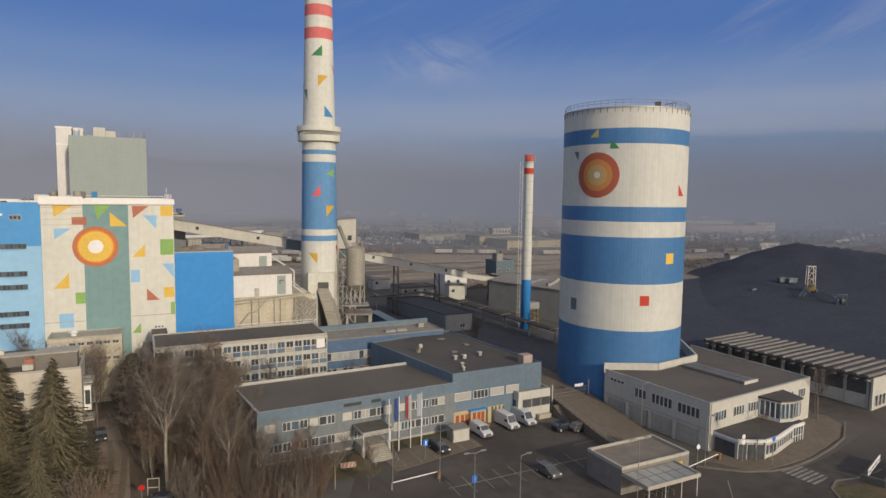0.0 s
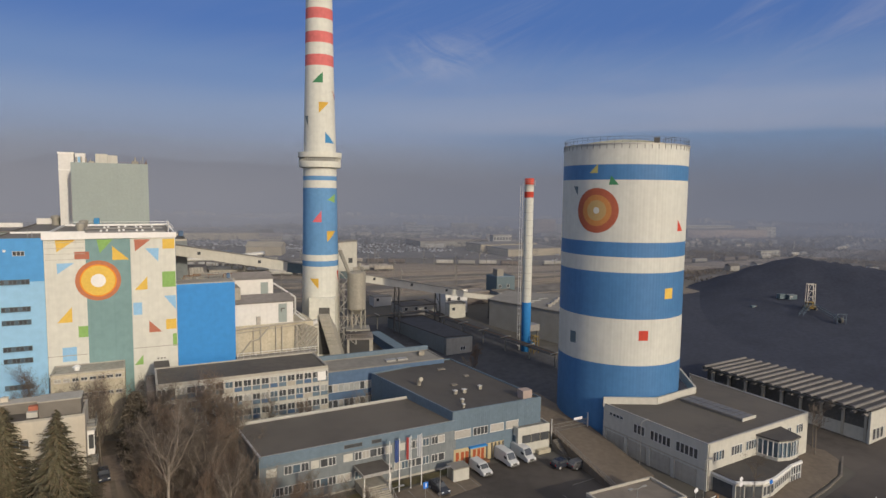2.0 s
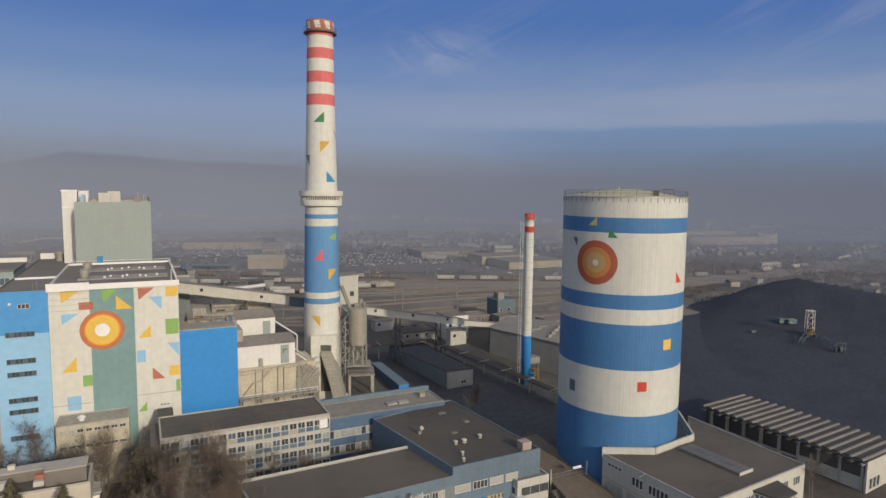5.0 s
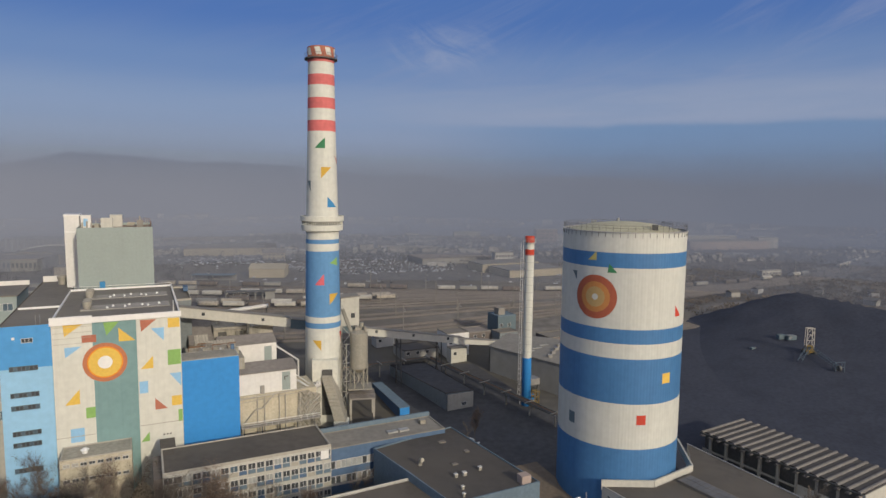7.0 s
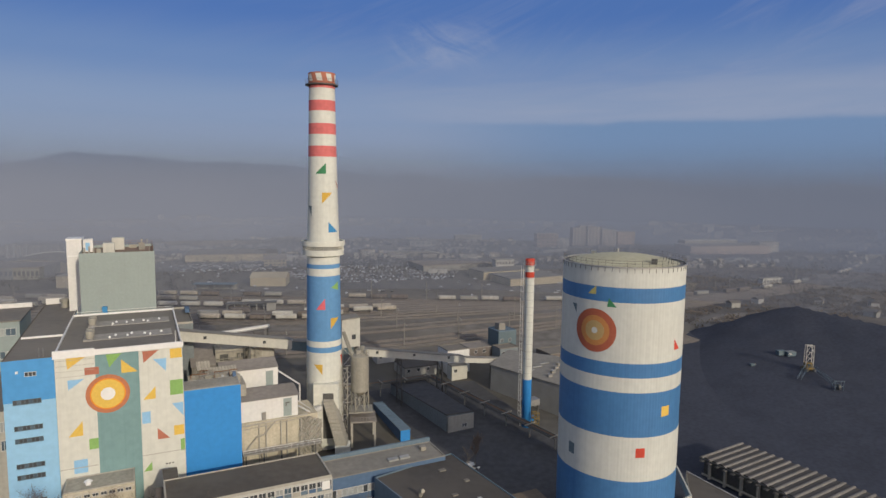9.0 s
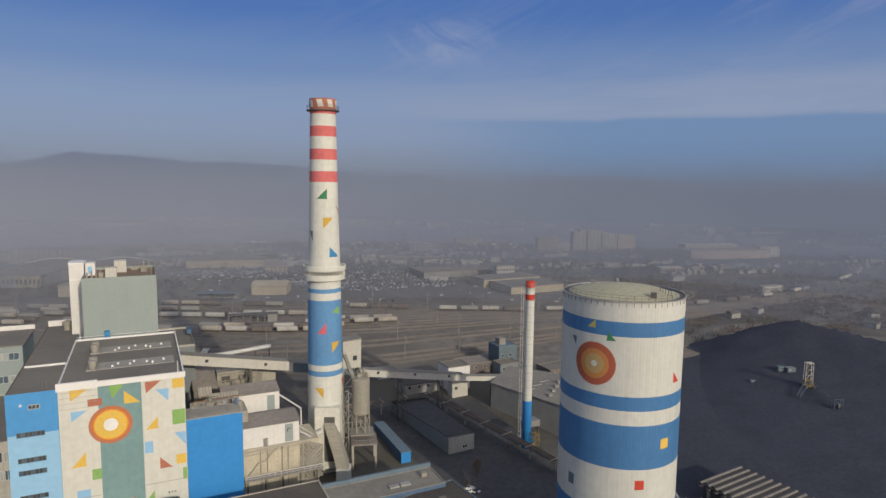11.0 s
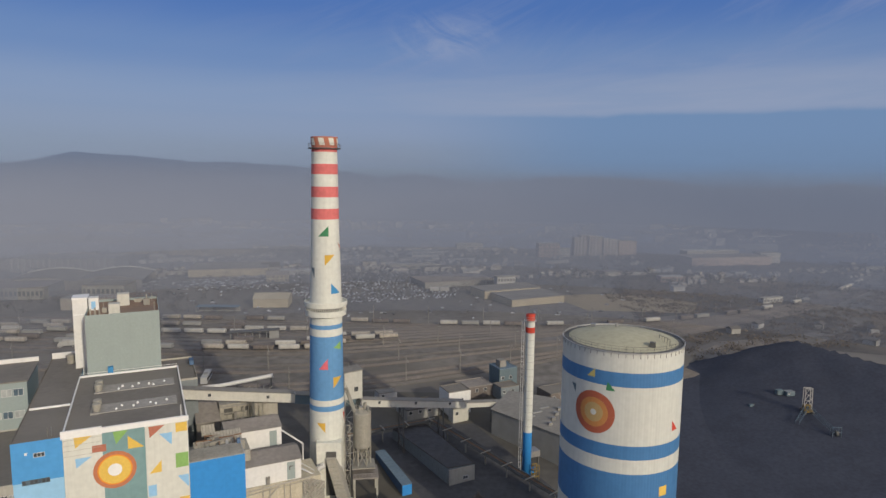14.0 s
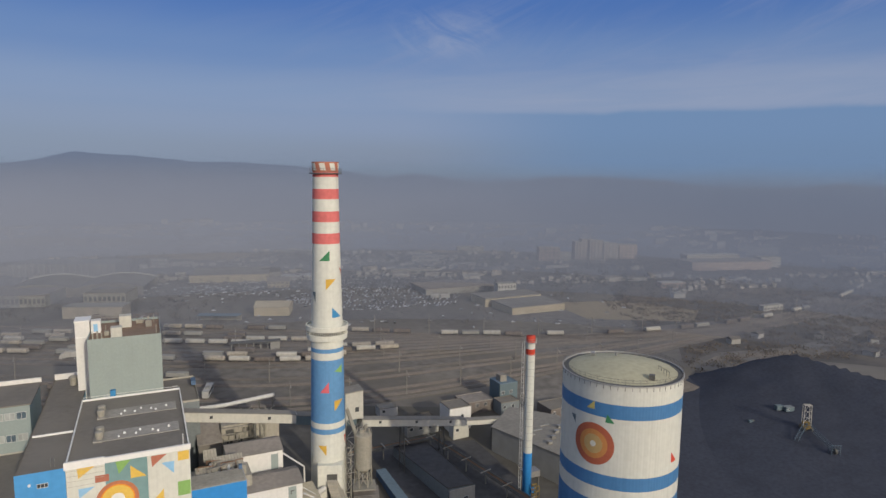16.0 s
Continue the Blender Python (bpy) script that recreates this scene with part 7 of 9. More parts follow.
# coal-stained floor, its dark sheet also standing in for shade towards the offices
sheet("yard_floor", [(66, 122), (70, 104), (84, 97), (98, 108), (101, 127), (100, 178), (84, 184), (64, 184), (65, 150)], "coal_dust", "black yard floor, coal-stained and darkened as if in shade", "yard", 0.05)
transfer_tower()
ash_silo()
yard()


# ---- coal heap and its digger ----
def heap_rise(x, y):
    """The heap's height over the ground: a soft wedge, highest towards its far end."""
    g = max(0.0, 255 - y)
    a = (x - 104.9 + 0.63 * g) / (38 + 1.2 * g)
    c = (268 - y) / 12.5
    b = (455.8 - y - 1.315 * x) / 7.4
    f = max((y + 1.085 * (x - 153.4) - 168.6) / 77.5, 0.28 * (y + 0.4 * (x - 100) - 112) / 95)
    k = 12.0
    a, b, c, f = (max(-12.0, min(q, 3.0)) for q in (a, b, c, f))
    side = -math.log(math.exp(-3.6 * a) + math.exp(-3.6 * f)) / 3.1
    low = -math.log(sum(math.exp(-k * q) for q in (side, b, c)) + math.exp(-k)) / k
    return max(0.0, 16.9 * low * (0.97 + 0.06 * noise.noise((x * 0.03, y * 0.03, 2.0))))


def heap_height(x, y):
    return lie(y) - 0.4 + heap_rise(x, y)


def coal_heap():
    bm = bmesh.new()
    n, m_ = 72, 64
    g = []
    for i in range(n + 1):
        row = []
        for j in range(m_ + 1):
            x, y = 64 + 200 * i / n, 108 + 190 * j / m_
            h = heap_rise(x, y)
            h += 0.7 * noise.noise((x * 0.12, y * 0.12, 5.0)) * min(1, h / 4)
            row.append(bm.verts.new((x, y, lie(y) - 0.4 + max(0.0, h))))
        g.append(row)
    for i in range(n):
        for j in range(m_):
            bm.faces.new((g[i][j], g[i + 1][j], g[i + 1][j + 1], g[i][j + 1]))
    ob = tagged(new("coal_heap", finish(bm, "coal_heap", M["coal"], True)), "vast smooth heap of black coal beside the works", "coal heap")
    return ob


coal_heap()
sheet("coal_yard", [(54, 111.9), (150, 111.9), (190, 150), (190, 269.9), (112, 269.9), (86, 240), (66, 200), (50, 140)], "coal", "black trampled coal dust round the heap", "yard", 0.04, site=False)


def lattice(bm, p, q, w, h, n, bar):
    """A four-chord lattice girder between two points."""
    p, q = Vector(p), Vector(q)
    side = (q - p).cross(Vector((0, 0, 1))).normalized() * w / 2
    up = Vector((0, 0, h / 2))
    rails = [(p + side * a + up * b, q + side * a + up * b) for a in (-1, 1) for b in (-1, 1)]
    for a, b in rails:
        beam(bm, a, b, bar, bar)
    for k in range(n):
        f0, f1 = k / n, (k + 1) / n
        for i, j in ((0, 1), (2, 3), (1, 3)):
            (a0, a1), (b0, b1) = rails[i], rails[j]
            beam(bm, a0.lerp(a1, f0), b0.lerp(b1, f1), bar * 0.7, bar * 0.7)


def reclaimer(x, y, z):
    t = plain_thing("coal_digger", x, y, z - 0.2, "coal digger with white lattice mast and bluish booms on the heap", "excavator")
    part("chassis", boxes((-1.5, -1.3, 0.5, 1.5, 1.3, 1.3)), M["crane_yellow"], t)
    for s in (-1.6, 1.0):
        part("crawler", boxes((s, -2.0, 0.0, s + 0.6, 2.0, 0.9)), M["steel_dark"], t)
    part("house", boxes((-1.1, -0.9, 1.3, 0.9, 0.9, 2.8)), M["crane_yellow"], t, "dull yellow machine house")
    part("house_window", boxes((-0.9, -0.94, 1.9, 0.2, -0.904, 2.6)), M["glass_dark"], t)
    bm = bmesh.new()
    for px in (-1.35, 1.35):
        for py in (-0.6, 0.6):
            beam(bm, (px, py, 1.3), (px * 0.88, py, 8.9), 0.2, 0.2)
    for k in range(3):
        za, zb = 2.6 + k * 2.05, 2.6 + (k + 1) * 2.05
        for s in (-1, 1):
            beam(bm, (s * 1.25, -0.6, za), (0, -0.6, zb), 0.12, 0.12)
        beam(bm, (-1.25, -0.6, zb), (1.25, -0.6, zb), 0.12, 0.12)
    for py in (-0.6, 0.6):
        beam(bm, (-1.3, py, 8.85), (1.3, py, 8.85), 0.28, 0.28)
    part("lattice_mast", bm, M["metal_edge"], t, "white lattice mast")
    for name, end, w, n in (("boom", (0.2, -16.2, -0.2), 1.5, 12), ("stacker_arm", (-7.6, -8.0, -0.4), 1.2, 7)):
        bm = bmesh.new()
        lattice(bm, (0, 0, 2.4), end, w, 0.7, n, 0.10)
        part(name, bm, M["digger_blue"], t, "grey-blue lattice arm")
    f = part("wheel_frame", boxes((-1.3, -17.0, -1.6, -1.15, -16.8, 1.6), (1.5, -17.0, -1.6, 1.65, -16.8, 1.6), (-1.5, -16.9, 1.6, 1.9, -16.7, 1.75), (-1.15, -17.0, -0.1, 1.5, -16.85, 0.1), (-1.3, -15.6, -1.6, -1.15, -15.4, 1.0), (1.5, -15.6, -1.6, 1.65, -15.4, 1.0)), M["digger_blue"], t)
    bm = bmesh.new()
    lathe(bm, [(0.4, 0), (0.9, 0.15), (1.0, 0.5), (0.9, 0.85), (0.4, 1.0)], 14)
    for vtx in bm.verts:
        vtx.co = Vector((vtx.co.z - 0.5, vtx.co.x - 16.8, vtx.co.y - 0.3))
    part("digging_wheel", bm, M["steel_dark"], f)
    c = plain_thing("site_cabin", 127.8, 222.6, heap_height(127.8, 222.6) - 0.2, "pale blue cabin with a bright roof standing on the coal", "cabin", turn=8)
    part("body", boxes((-1.6, -1.1, 0, 1.6, 1.1, 1.5)), M["slate"], c)
    part("roof", boxes((-1.7, -1.2, 1.5, 1.7, 1.2, 1.62)), M["office_pale"], c)
    part("lean_to", boxes((-4.2, 0.4, 0, -1.6, 2.2, 1.7)), M["slate"], c)
    window(c, -1.2, -1.11, 0.6, 0.9, 0.6, 1)
    p = plain_thing("belt_drive", 110.9, 216.4, heap_height(110.9, 216.4) - 0.1, "small grey belt drive box lying on the coal", "machine", turn=20)
    part("housing", boxes((-0.8, -0.5, 0, 0.8, 0.5, 0.7)), M["slate"], p)
    part("motor", boxes((0.8, -0.3, 0.2, 1.5, 0.3, 0.7)), M["steel_dark"], p)


reclaimer(126.5, 208.8, heap_height(126.5, 208.8))

# ---- made ground by the gate ----
sheet("car_park", [(20, 66), (45, 40), (56, 40), (72, 47), (71, 80), (62, 88.6), (49, 88.6), (32, 84), (27, 80)], "asphalt", "worn dark asphalt car park by the offices", "car park", 0.02)
sheet("road", [(62, 30), (100, 42), (160, 58), (160, 70), (122, 70), (118, 62), (108, 58.5), (95, 55.8), (86, 55.2), (79, 57.5), (74, 62), (70, 60), (71, 47)], "asphalt", "dark asphalt road curving past the gate building", "road", 0.05)
sheet("yard_road", [(100, 42), (176, 58), (176, 104), (124, 104), (118, 84), (110, 60)], "asphalt", "dark asphalt apron before the storage shed", "road", 0.02)
sheet("pavement", [(80.4, 65.2), (77.0, 63.0), (79.4, 58.8), (83.0, 56.8), (93, 57.0), (105.5, 59.8), (113.6, 64.4), (117.6, 70.4), (116, 82), (112, 82), (109.5, 69.0)], "paving", "brown paved pavement round the gate building", "pavement", 0.17, thick=0.2)
sheet("forecourt", [(33, 79.5), (49, 82.4), (49, 88.4), (33, 85.6)], "paving", "sandy paved strip with parking bays along the offices", "pavement", 0.08, thick=0.1)
sheet("verge", [(16, 80.5), (31.5, 80.2), (31.0, 88.2), (15.6, 88.4)], "grass", "dull winter grass strip below the offices", "grass", 0.1)
sheet("verge", [(31.5, 85.8), (47.5, 88.6), (47.5, 90.0), (36, 89.2)], "grass", "dull winter grass bed under the flagpoles", "grass", 0.14)
sheet("verge", [(82.5, 44), (84.0, 48.6), (88.4, 50.0), (92, 49.0), (104, 50.6), (110, 44), (90, 36)], "grass", "winter grass corner with a rounded kerb", "grass", 0.16, thick=0.2)
sheet("woodland_floor", [(-70, 66), (-22, 66), (-16, 78), (-25.5, 87), (-33, 101), (-40, 111.5), (-70, 111.5)], "leaf_litter", "brown leaf litter under the bare trees", "ground", 0.03, site=False)
sheet("lane", [(-43.5, 68), (-38.4, 68), (-40.0, 77.4), (-46.6, 90), (-50, 95), (-57, 106), (-60.2, 104), (-54.3, 96), (-50.6, 89), (-44.6, 77.3)], "lane_earth", "narrow earth lane between the trees", "lane", 0.06, site=False)


def strip(bm, a, b, w, z):
    p, q = W(*a, z), W(*b, z)
    beam(bm, p, q, w, 0.02)


def markings():
    for k in range(7):
        bm = bmesh.new()
        f = k / 6.0
        strip(bm, (84.3 + 0.2 * f, 55.6 - 4.5 * f), (88.6 + 0.2 * f, 56.1 - 4.6 * f), 0.42, 0.075)
        tagged(new("crossing_stripe", finish(bm, "crossing_stripe", M["line_paint"])), "worn white zebra crossing stripe", "road marking", "zebra crossing", "structure")
    for k in range(9):
        bm = bmesh.new()
        u = 38 + k * 2.6
        strip(bm, (u, 69.0), (u + 0.2, 74.2), 0.1, 0.045)
        tagged(new("bay_line", finish(bm, "bay_line", M["line_paint"])), "faint white parking bay line", "road marking", "parking bay lines", "structure")
    for k in range(6):
        bm = bmesh.new()
        u = 35 + k * 2.7
        strip(bm, (u, 80.4 + k * 0.35), (u - 0.2, 85.4 + k * 0.35), 0.1, 0.1)
        tagged(new("bay_line", finish(bm, "bay_line", M["line_paint"])), "faint white parking bay line", "road marking", "parking bay lines", "structure")
    for a, b in (((37.5, 71.6), (62.0, 71.6)), ((62.5, 76.2), (71.0, 77.0)), ((74.5, 57.0), (70.5, 53.0))):
        bm = bmesh.new()
        strip(bm, a, b, 0.14, 0.08)
        tagged(new("road_line", finish(bm, "road_line", M["line_paint"])), "worn white line on the asphalt", "road marking", "road lines", "structure")
    runs = [(74.2, 62.2), (77.0, 59.6), (79.4, 57.8), (83.0, 56.3), (87, 55.8), (93, 56.4), (100, 57.8), (106.3, 59.6), (114.4, 64.2), (118.4, 70.6)]
    for a, b in zip(runs, runs[1:]):
        bm = bmesh.new()
        beam(bm, W(*a, 0.1), W(*b, 0.1), 0.3, 0.24)
        tagged(new("kerb", finish(bm, "kerb", M["kerb"])), "pale concrete kerb along the pavement", "kerb", "kerbs", "structure")
    runs = [(82.4, 44.0), (83.4, 46.6), (85.4, 49.0), (88.4, 50.2), (92, 49.4), (97, 49.4), (104, 50.8)]
    for a, b in zip(runs, runs[1:]):
        bm = bmesh.new()
        beam(bm, W(*a, 0.1), W(*b, 0.1), 0.3, 0.26)
        tagged(new("kerb", finish(bm, "kerb", M["kerb"])), "pale concrete kerb round the grass corner", "kerb", "kerbs", "structure")


markings()


# ---- vehicles ----
def wheels(t, spots, r=0.33, w=0.22):
    for x, y in spots:
        bm = bmesh.new()
        tube(bm, (x, y - w / 2, r), (x, y + w / 2, r), r, seg=16)
        tyre = part("wheel", bm, M["rubber"], t)
        bm = bmesh.new()
        s = -1 if y < 0 else 1
        tube(bm, (x, y + s * w / 2, r), (x, y + s * (w / 2 + 0.02), r), r * 0.6, seg=12)
        part("rim", bm, M["steel_bright"], tyre)


def body_from(profile, w, tuck=0.12):
    """A car body: a side outline swept across the width, drawn in towards its top."""
    bm = bmesh.new()
    zmax = max(z for _, z in profile)
    rows = []
    for y, k in ((-w / 2, 0.0), (-w / 2 + 0.08, 1.0), (w / 2 - 0.08, 1.0), (w / 2, 0.0)):
        row = []
        for x, z in profile:
            s = 1 - tuck * max(0.0, (z - zmax * 0.5) / (zmax * 0.5))
            zz = z - (0.06 if k == 0 and z > 0.5 else 0)
            row.append(bm.verts.new((x, y * s, zz)))
        rows.append(row)
    n = len(profile)
    for a, b in zip(rows, rows[1:]):
        for i in range(n):
            bm.faces.new((a[i], a[(i + 1) % n], b[(i + 1) % n], b[i]))
    bm.faces.new(rows[0][::-1])
    bm.faces.new(rows[-1])
    return bm


def van(u, v, turn, tall, label):
    t = thing("van", u, v, 0.08, label, "van", "parked vans", turn=turn)
    t.scale = (0.92, 0.92, 0.92)
    L, H = (5.6, 2.45) if tall else (4.9, 1.98)
    prof = [(-L / 2, 0.35), (-L / 2, H - 0.12), (-L / 2 + 0.15, H), (L / 2 - 2.0, H), (L / 2 - 1.65, H - 0.1), (L / 2 - 0.95, 1.22), (L / 2 - 0.2, 0.98), (L / 2, 0.75), (L / 2, 0.35)]
    part("body", body_from(prof, 1.98), M["van_white"], t)
    bm = bmesh.new()
    q = [bm.verts.new(p) for p in ((L / 2 - 0.95, -0.8, 1.27), (L / 2 - 0.95, 0.8, 1.27), (L / 2 - 1.62, 0.74, H - 0.14), (L / 2 - 1.62, -0.74, H - 0.14))]
    q2 = [bm.verts.new(vv.co + Vector((0.06, 0, 0.035))) for vv in q]
    bm.faces.new(q2), bm.faces.new(q[::-1])
    for i in range(4):
        bm.faces.new((q[i], q[(i + 1) % 4], q2[(i + 1) % 4], q2[i]))
    part("windscreen", bm, M["glass_dark"], t)
    for s in (-1, 1):
        y = s * 0.985
        part("side_window", boxes((L / 2 - 2.3, min(y, y - s * 0.1), 1.25, L / 2 - 1.35, max(y, y - s * 0.1), 1.72)), M["glass_dark"], t)
        part("headlight", boxes((L / 2 - 0.16, s * 0.72 - 0.17, 0.72, L / 2 + 0.012, s * 0.72 + 0.17, 0.93)), M["lamp_clear"], t)
        part("tail_light", boxes((-L / 2 - 0.015, s * 0.86 - 0.07, 0.8, -L / 2 + 0.05, s * 0.86 + 0.07, 1.35)), M["lamp_red"], t)
    part("grille", boxes((L / 2 - 0.05, -0.5, 0.5, L / 2 + 0.012, 0.5, 0.85)), M["steel_dark"], t)
    part("number_bar", boxes((L / 2, -0.26, 0.4, L / 2 + 0.02, 0.26, 0.5)), M["sign_white"], t)
    part("bumper", boxes((L / 2 - 0.12, -0.9, 0.28, L / 2 + 0.05, 0.9, 0.48)), M["steel_dark"], t)
    wheels(t, [(-L / 2 + 1.0, -0.86), (-L / 2 + 1.0, 0.86), (L / 2 - 0.95, -0.86), (L / 2 - 0.95, 0.86)])


def car(u, v, turn, mat, label, z=0.08):
    t = thing("car", u, v, z, label, "car", "parked cars", turn=turn)
    prof = [(-2.1, 0.3), (-2.15, 0.85), (-1.95, 1.0), (-1.4, 1.42), (0.2, 1.45), (1.05, 1.0), (1.95, 0.85), (2.12, 0.6), (2.12, 0.3)]
    part("body", body_from(prof, 1.74, 0.16), M[mat], t)
    for pane, x0, z0, x1, z1 in (("windscreen", 0.28, 1.44, 1.0, 1.04), ("rear_window", -1.45, 1.42, -1.9, 1.04)):
        bm = bmesh.new()
        s = 1 if x1 > x0 else -1
        a = [bm.verts.new(p) for p in ((x0 + 0.03 * s, -0.62, z0 - 0.02), (x0 + 0.03 * s, 0.62, z0 - 0.02), (x1 + 0.02 * s, 0.72, z1), (x1 + 0.02 * s, -0.72, z1))]
        b = [bm.verts.new(p.co + Vector((0.04 * s, 0, 0.04))) for p in a]
        bm.faces.new(b), bm.faces.new(a[::-1])
        for i in range(4):
            bm.faces.new((a[i], a[(i + 1) % 4], b[(i + 1) % 4], b[i]))
        part(pane, bm, M["glass_dark"], t)
    for s in (-1, 1):
        y = s * 0.80
        part("side_window", boxes((-1.3, min(y, y - s * 0.12), 1.02, 0.45, max(y, y - s * 0.12), 1.34)), M["glass_dark"], t)
        part("headlight", boxes((1.95, s * 0.6 - 0.16, 0.62, 2.13, s * 0.6 + 0.16, 0.78)), M["lamp_clear"], t)
        part("tail_light", boxes((-2.16, s * 0.64 - 0.12, 0.7, -2.06, s * 0.64 + 0.12, 0.88)), M["lamp_red"], t)
    wheels(t, [(-1.3, -0.78), (-1.3, 0.78), (1.3, -0.78), (1.3, 0.78)], 0.31, 0.2)


van(51.2, 86.6, -86, False, "white panel van parked before the shop front")
van(57.2, 88.0, -86, True, "tall white delivery van parked nose out")
van(60.9, 88.3, -86, True, "second tall white delivery van beside it")
car(41.9, 83.6, -84, "car_dark", "dark blue saloon car parked on the forecourt")
car(52.5, 69.6, -86, "car_grey", "grey saloon car parked alone on the asphalt", 0.03)
car(65.3, 82.6, 4, "car_dark", "dark estate car parked in the building's shade", 0.03)
car(67.8, 81.2, 4, "car_grey", "grey hatchback parked beside the ramp wall", 0.03)
bm = bmesh.new()
for a, b in (((-43.6, 70.0), (-43.0, 77.5)), ((-43.0, 77.5), (-48.9, 89.5)), ((-48.9, 89.5), (-52.6, 95.5)), ((-41.0, 70.0), (-41.2, 77.5)), ((-41.2, 77.5), (-47.2, 90.0)), ((-47.2, 90.0), (-51.0, 95.8))):
    beam(bm, (*a, 0.065), (*b, 0.065), 0.8, 0.02)
tagged(new("wheel_track", finish(bm, "wheel_track", M["paving"])), "pale wheel tracks worn into the lane", "lane", kind="structure")
car(-54.4 * CA + 96.4 * SA, 54.4 * SA + 96.4 * CA, -85, "car_dark", "dark car standing on the lane under trees", 0.05)
car(-34.6 * CA + 75.6 * SA, 34.6 * SA + 75.6 * CA, -20, "car_dark", "dark car standing by the lane among bushes", 0.05)


def bus(u, v, turn):
    t = thing("bus", u, v, lie_uv(u, v), "white bus parked beside the railway yard", "bus", turn=turn)
    part("body", boxes((-5.5, -1.25, 0.45, 5.5, 1.25, 3.1)), M["far_white"], t)
    for s in (-1, 1):
        part("window_band", boxes((-5.2, min(s * 1.26, s * 1.29), 1.5, 5.0, max(s * 1.26, s * 1.29), 2.6)), M["glass_dark"], t)
    part("windscreen", boxes((5.5, -1.1, 1.2, 5.53, 1.1, 2.8)), M["glass_dark"], t)
    part("roof_unit", boxes((-2, -0.7, 3.1, 1, 0.7, 3.4)), M["far_grey"], t)
    wheels(t, [(-3.4, -1.1), (-3.4, 1.1), (3.4, -1.1), (3.4, 1.1)], 0.48, 0.3)


bus(20.5, 256.0, 75)


def lorry(x, y, turn):
    t = plain_thing("lorry", x, y, lie(y), "white box lorry standing on the loading road", "lorry", turn)
    part("box_body", boxes((-3.4, -1.2, 1.0, 2.0, 1.2, 3.6)), M["wagon_white"], t)
    cab = part("cab", body_from([(2.1, 0.6), (2.1, 2.9), (3.3, 2.9), (4.0, 1.9), (4.1, 0.6)], 2.3), M["wagon_white"], t)
    part("windscreen", boxes((3.55, -1.0, 1.7, 3.95, 1.0, 2.5)), M["glass_dark"], cab)
    part("chassis", boxes((-3.3, -0.6, 0.6, 3.9, 0.6, 0.98)), M["steel_dark"], t)
    wheels(t, [(-2.2, -1.0), (-2.2, 1.0), (3.0, -1.0), (3.0, 1.0)], 0.48, 0.3)


lorry(-175.5, 276.8, 200)


# ---- posts, flags, signs and the barrier ----
def flagpole(u, v, mats, label):
    t = thing("flagpole", u, v, 0.1, label, "flagpole", "flagpoles before the offices")
    bm = bmesh.new()
    tube(bm, (0, 0, 0), (0, 0, 8.6), 0.09, 0.05, seg=8)
    part("pole", bm, M["white_paint"], t)
    if not mats:
        return
    bm = bmesh.new()
    n = len(mats)
    cols = 7
    for side in (0.0,):
        grid = [[bm.verts.new((-0.1 - 0.11 * i, 0.12 * math.sin(i * 1.5), 8.4 - 3.6 * j / 6)) for i in range(cols)] for j in range(7)]
        for j in range(6):
            for i in range(cols - 1):
                bm.faces.new((grid[j][i], grid[j][i + 1], grid[j + 1][i + 1], grid[j + 1][i])).material_index = min(n - 1, (i * n) // (cols - 1))
    part("flag", bm, [M[m] for m in mats], t, "limp hanging cloth flag")


flagpole(34.3, 85.6, (), "bare white flagpole beside the entrance stairs")
flagpole(36.1, 86.0, ("flag_blue",), "white flagpole with a dark blue flag")
flagpole(38.2, 86.3, ("flag_white", "flag_red"), "white flagpole with a red and white flag")
flagpole(40.2, 86.6, ("flag_white",), "white flagpole with a pale flag")


def lamp_post(u, v, h, arms=1, z=0.0, turn=0.0):
    t = thing("street_lamp", u, v, z, "slim grey steel street lamp with a short arm", "street lamp", "street lamps", turn=turn)
    bm = bmesh.new()
    tube(bm, (0, 0, 0), (0, 0, h), 0.075, 0.045, seg=8)
    part("pole", bm, M["steel"], t)
    for k in range(arms):
        s = 1 if k == 0 else -1
        bm = bmesh.new()
        tube(bm, (0, 0, h - 0.05), (s * 1.0, 0, h + 0.15), 0.05, seg=6)
        arm = part("arm", bm, M["steel"], t)
        part("lamp_head", boxes((min(s * 0.9, s * 1.6), -0.15, h + 0.08, max(s * 0.9, s * 1.6), 0.15, h + 0.2)), M["steel"], arm)


for u, v, h, arms in ((30.4, 74.4, 7.0, 2), (37.3, 74.0, 8.5, 1), (39.0, 67.2, 6.5, 2), (58.8, 58.4, 8.2, 2), (81.0, 90.2, 8.0, 1), (77.6, 77.0, 8.0, 1), (44.0, 64.0, 6.5, 1), (75.5, 61.8, 7.5, 1)):
    lamp_post(u, v, h, arms)


def round_sign(u, v, h, mats, z=0.17, label="traffic sign on a thin grey post"):
    t = thing("traffic_sign", u, v, z, label, "traffic sign", "traffic signs")
    bm = bmesh.new()
    tube(bm, (0, 0, -0.1), (0, 0, h), 0.05, seg=6)
    part("post", bm, M["steel"], t)
    for k, m in enumerate(mats):
        bm = bmesh.new()
        tube(bm, (0, -0.09, h - 0.35 - k * 0.85), (0, -0.06, h - 0.35 - k * 0.85), 0.38, seg=20)
        part("disc", bm, M[m], t)


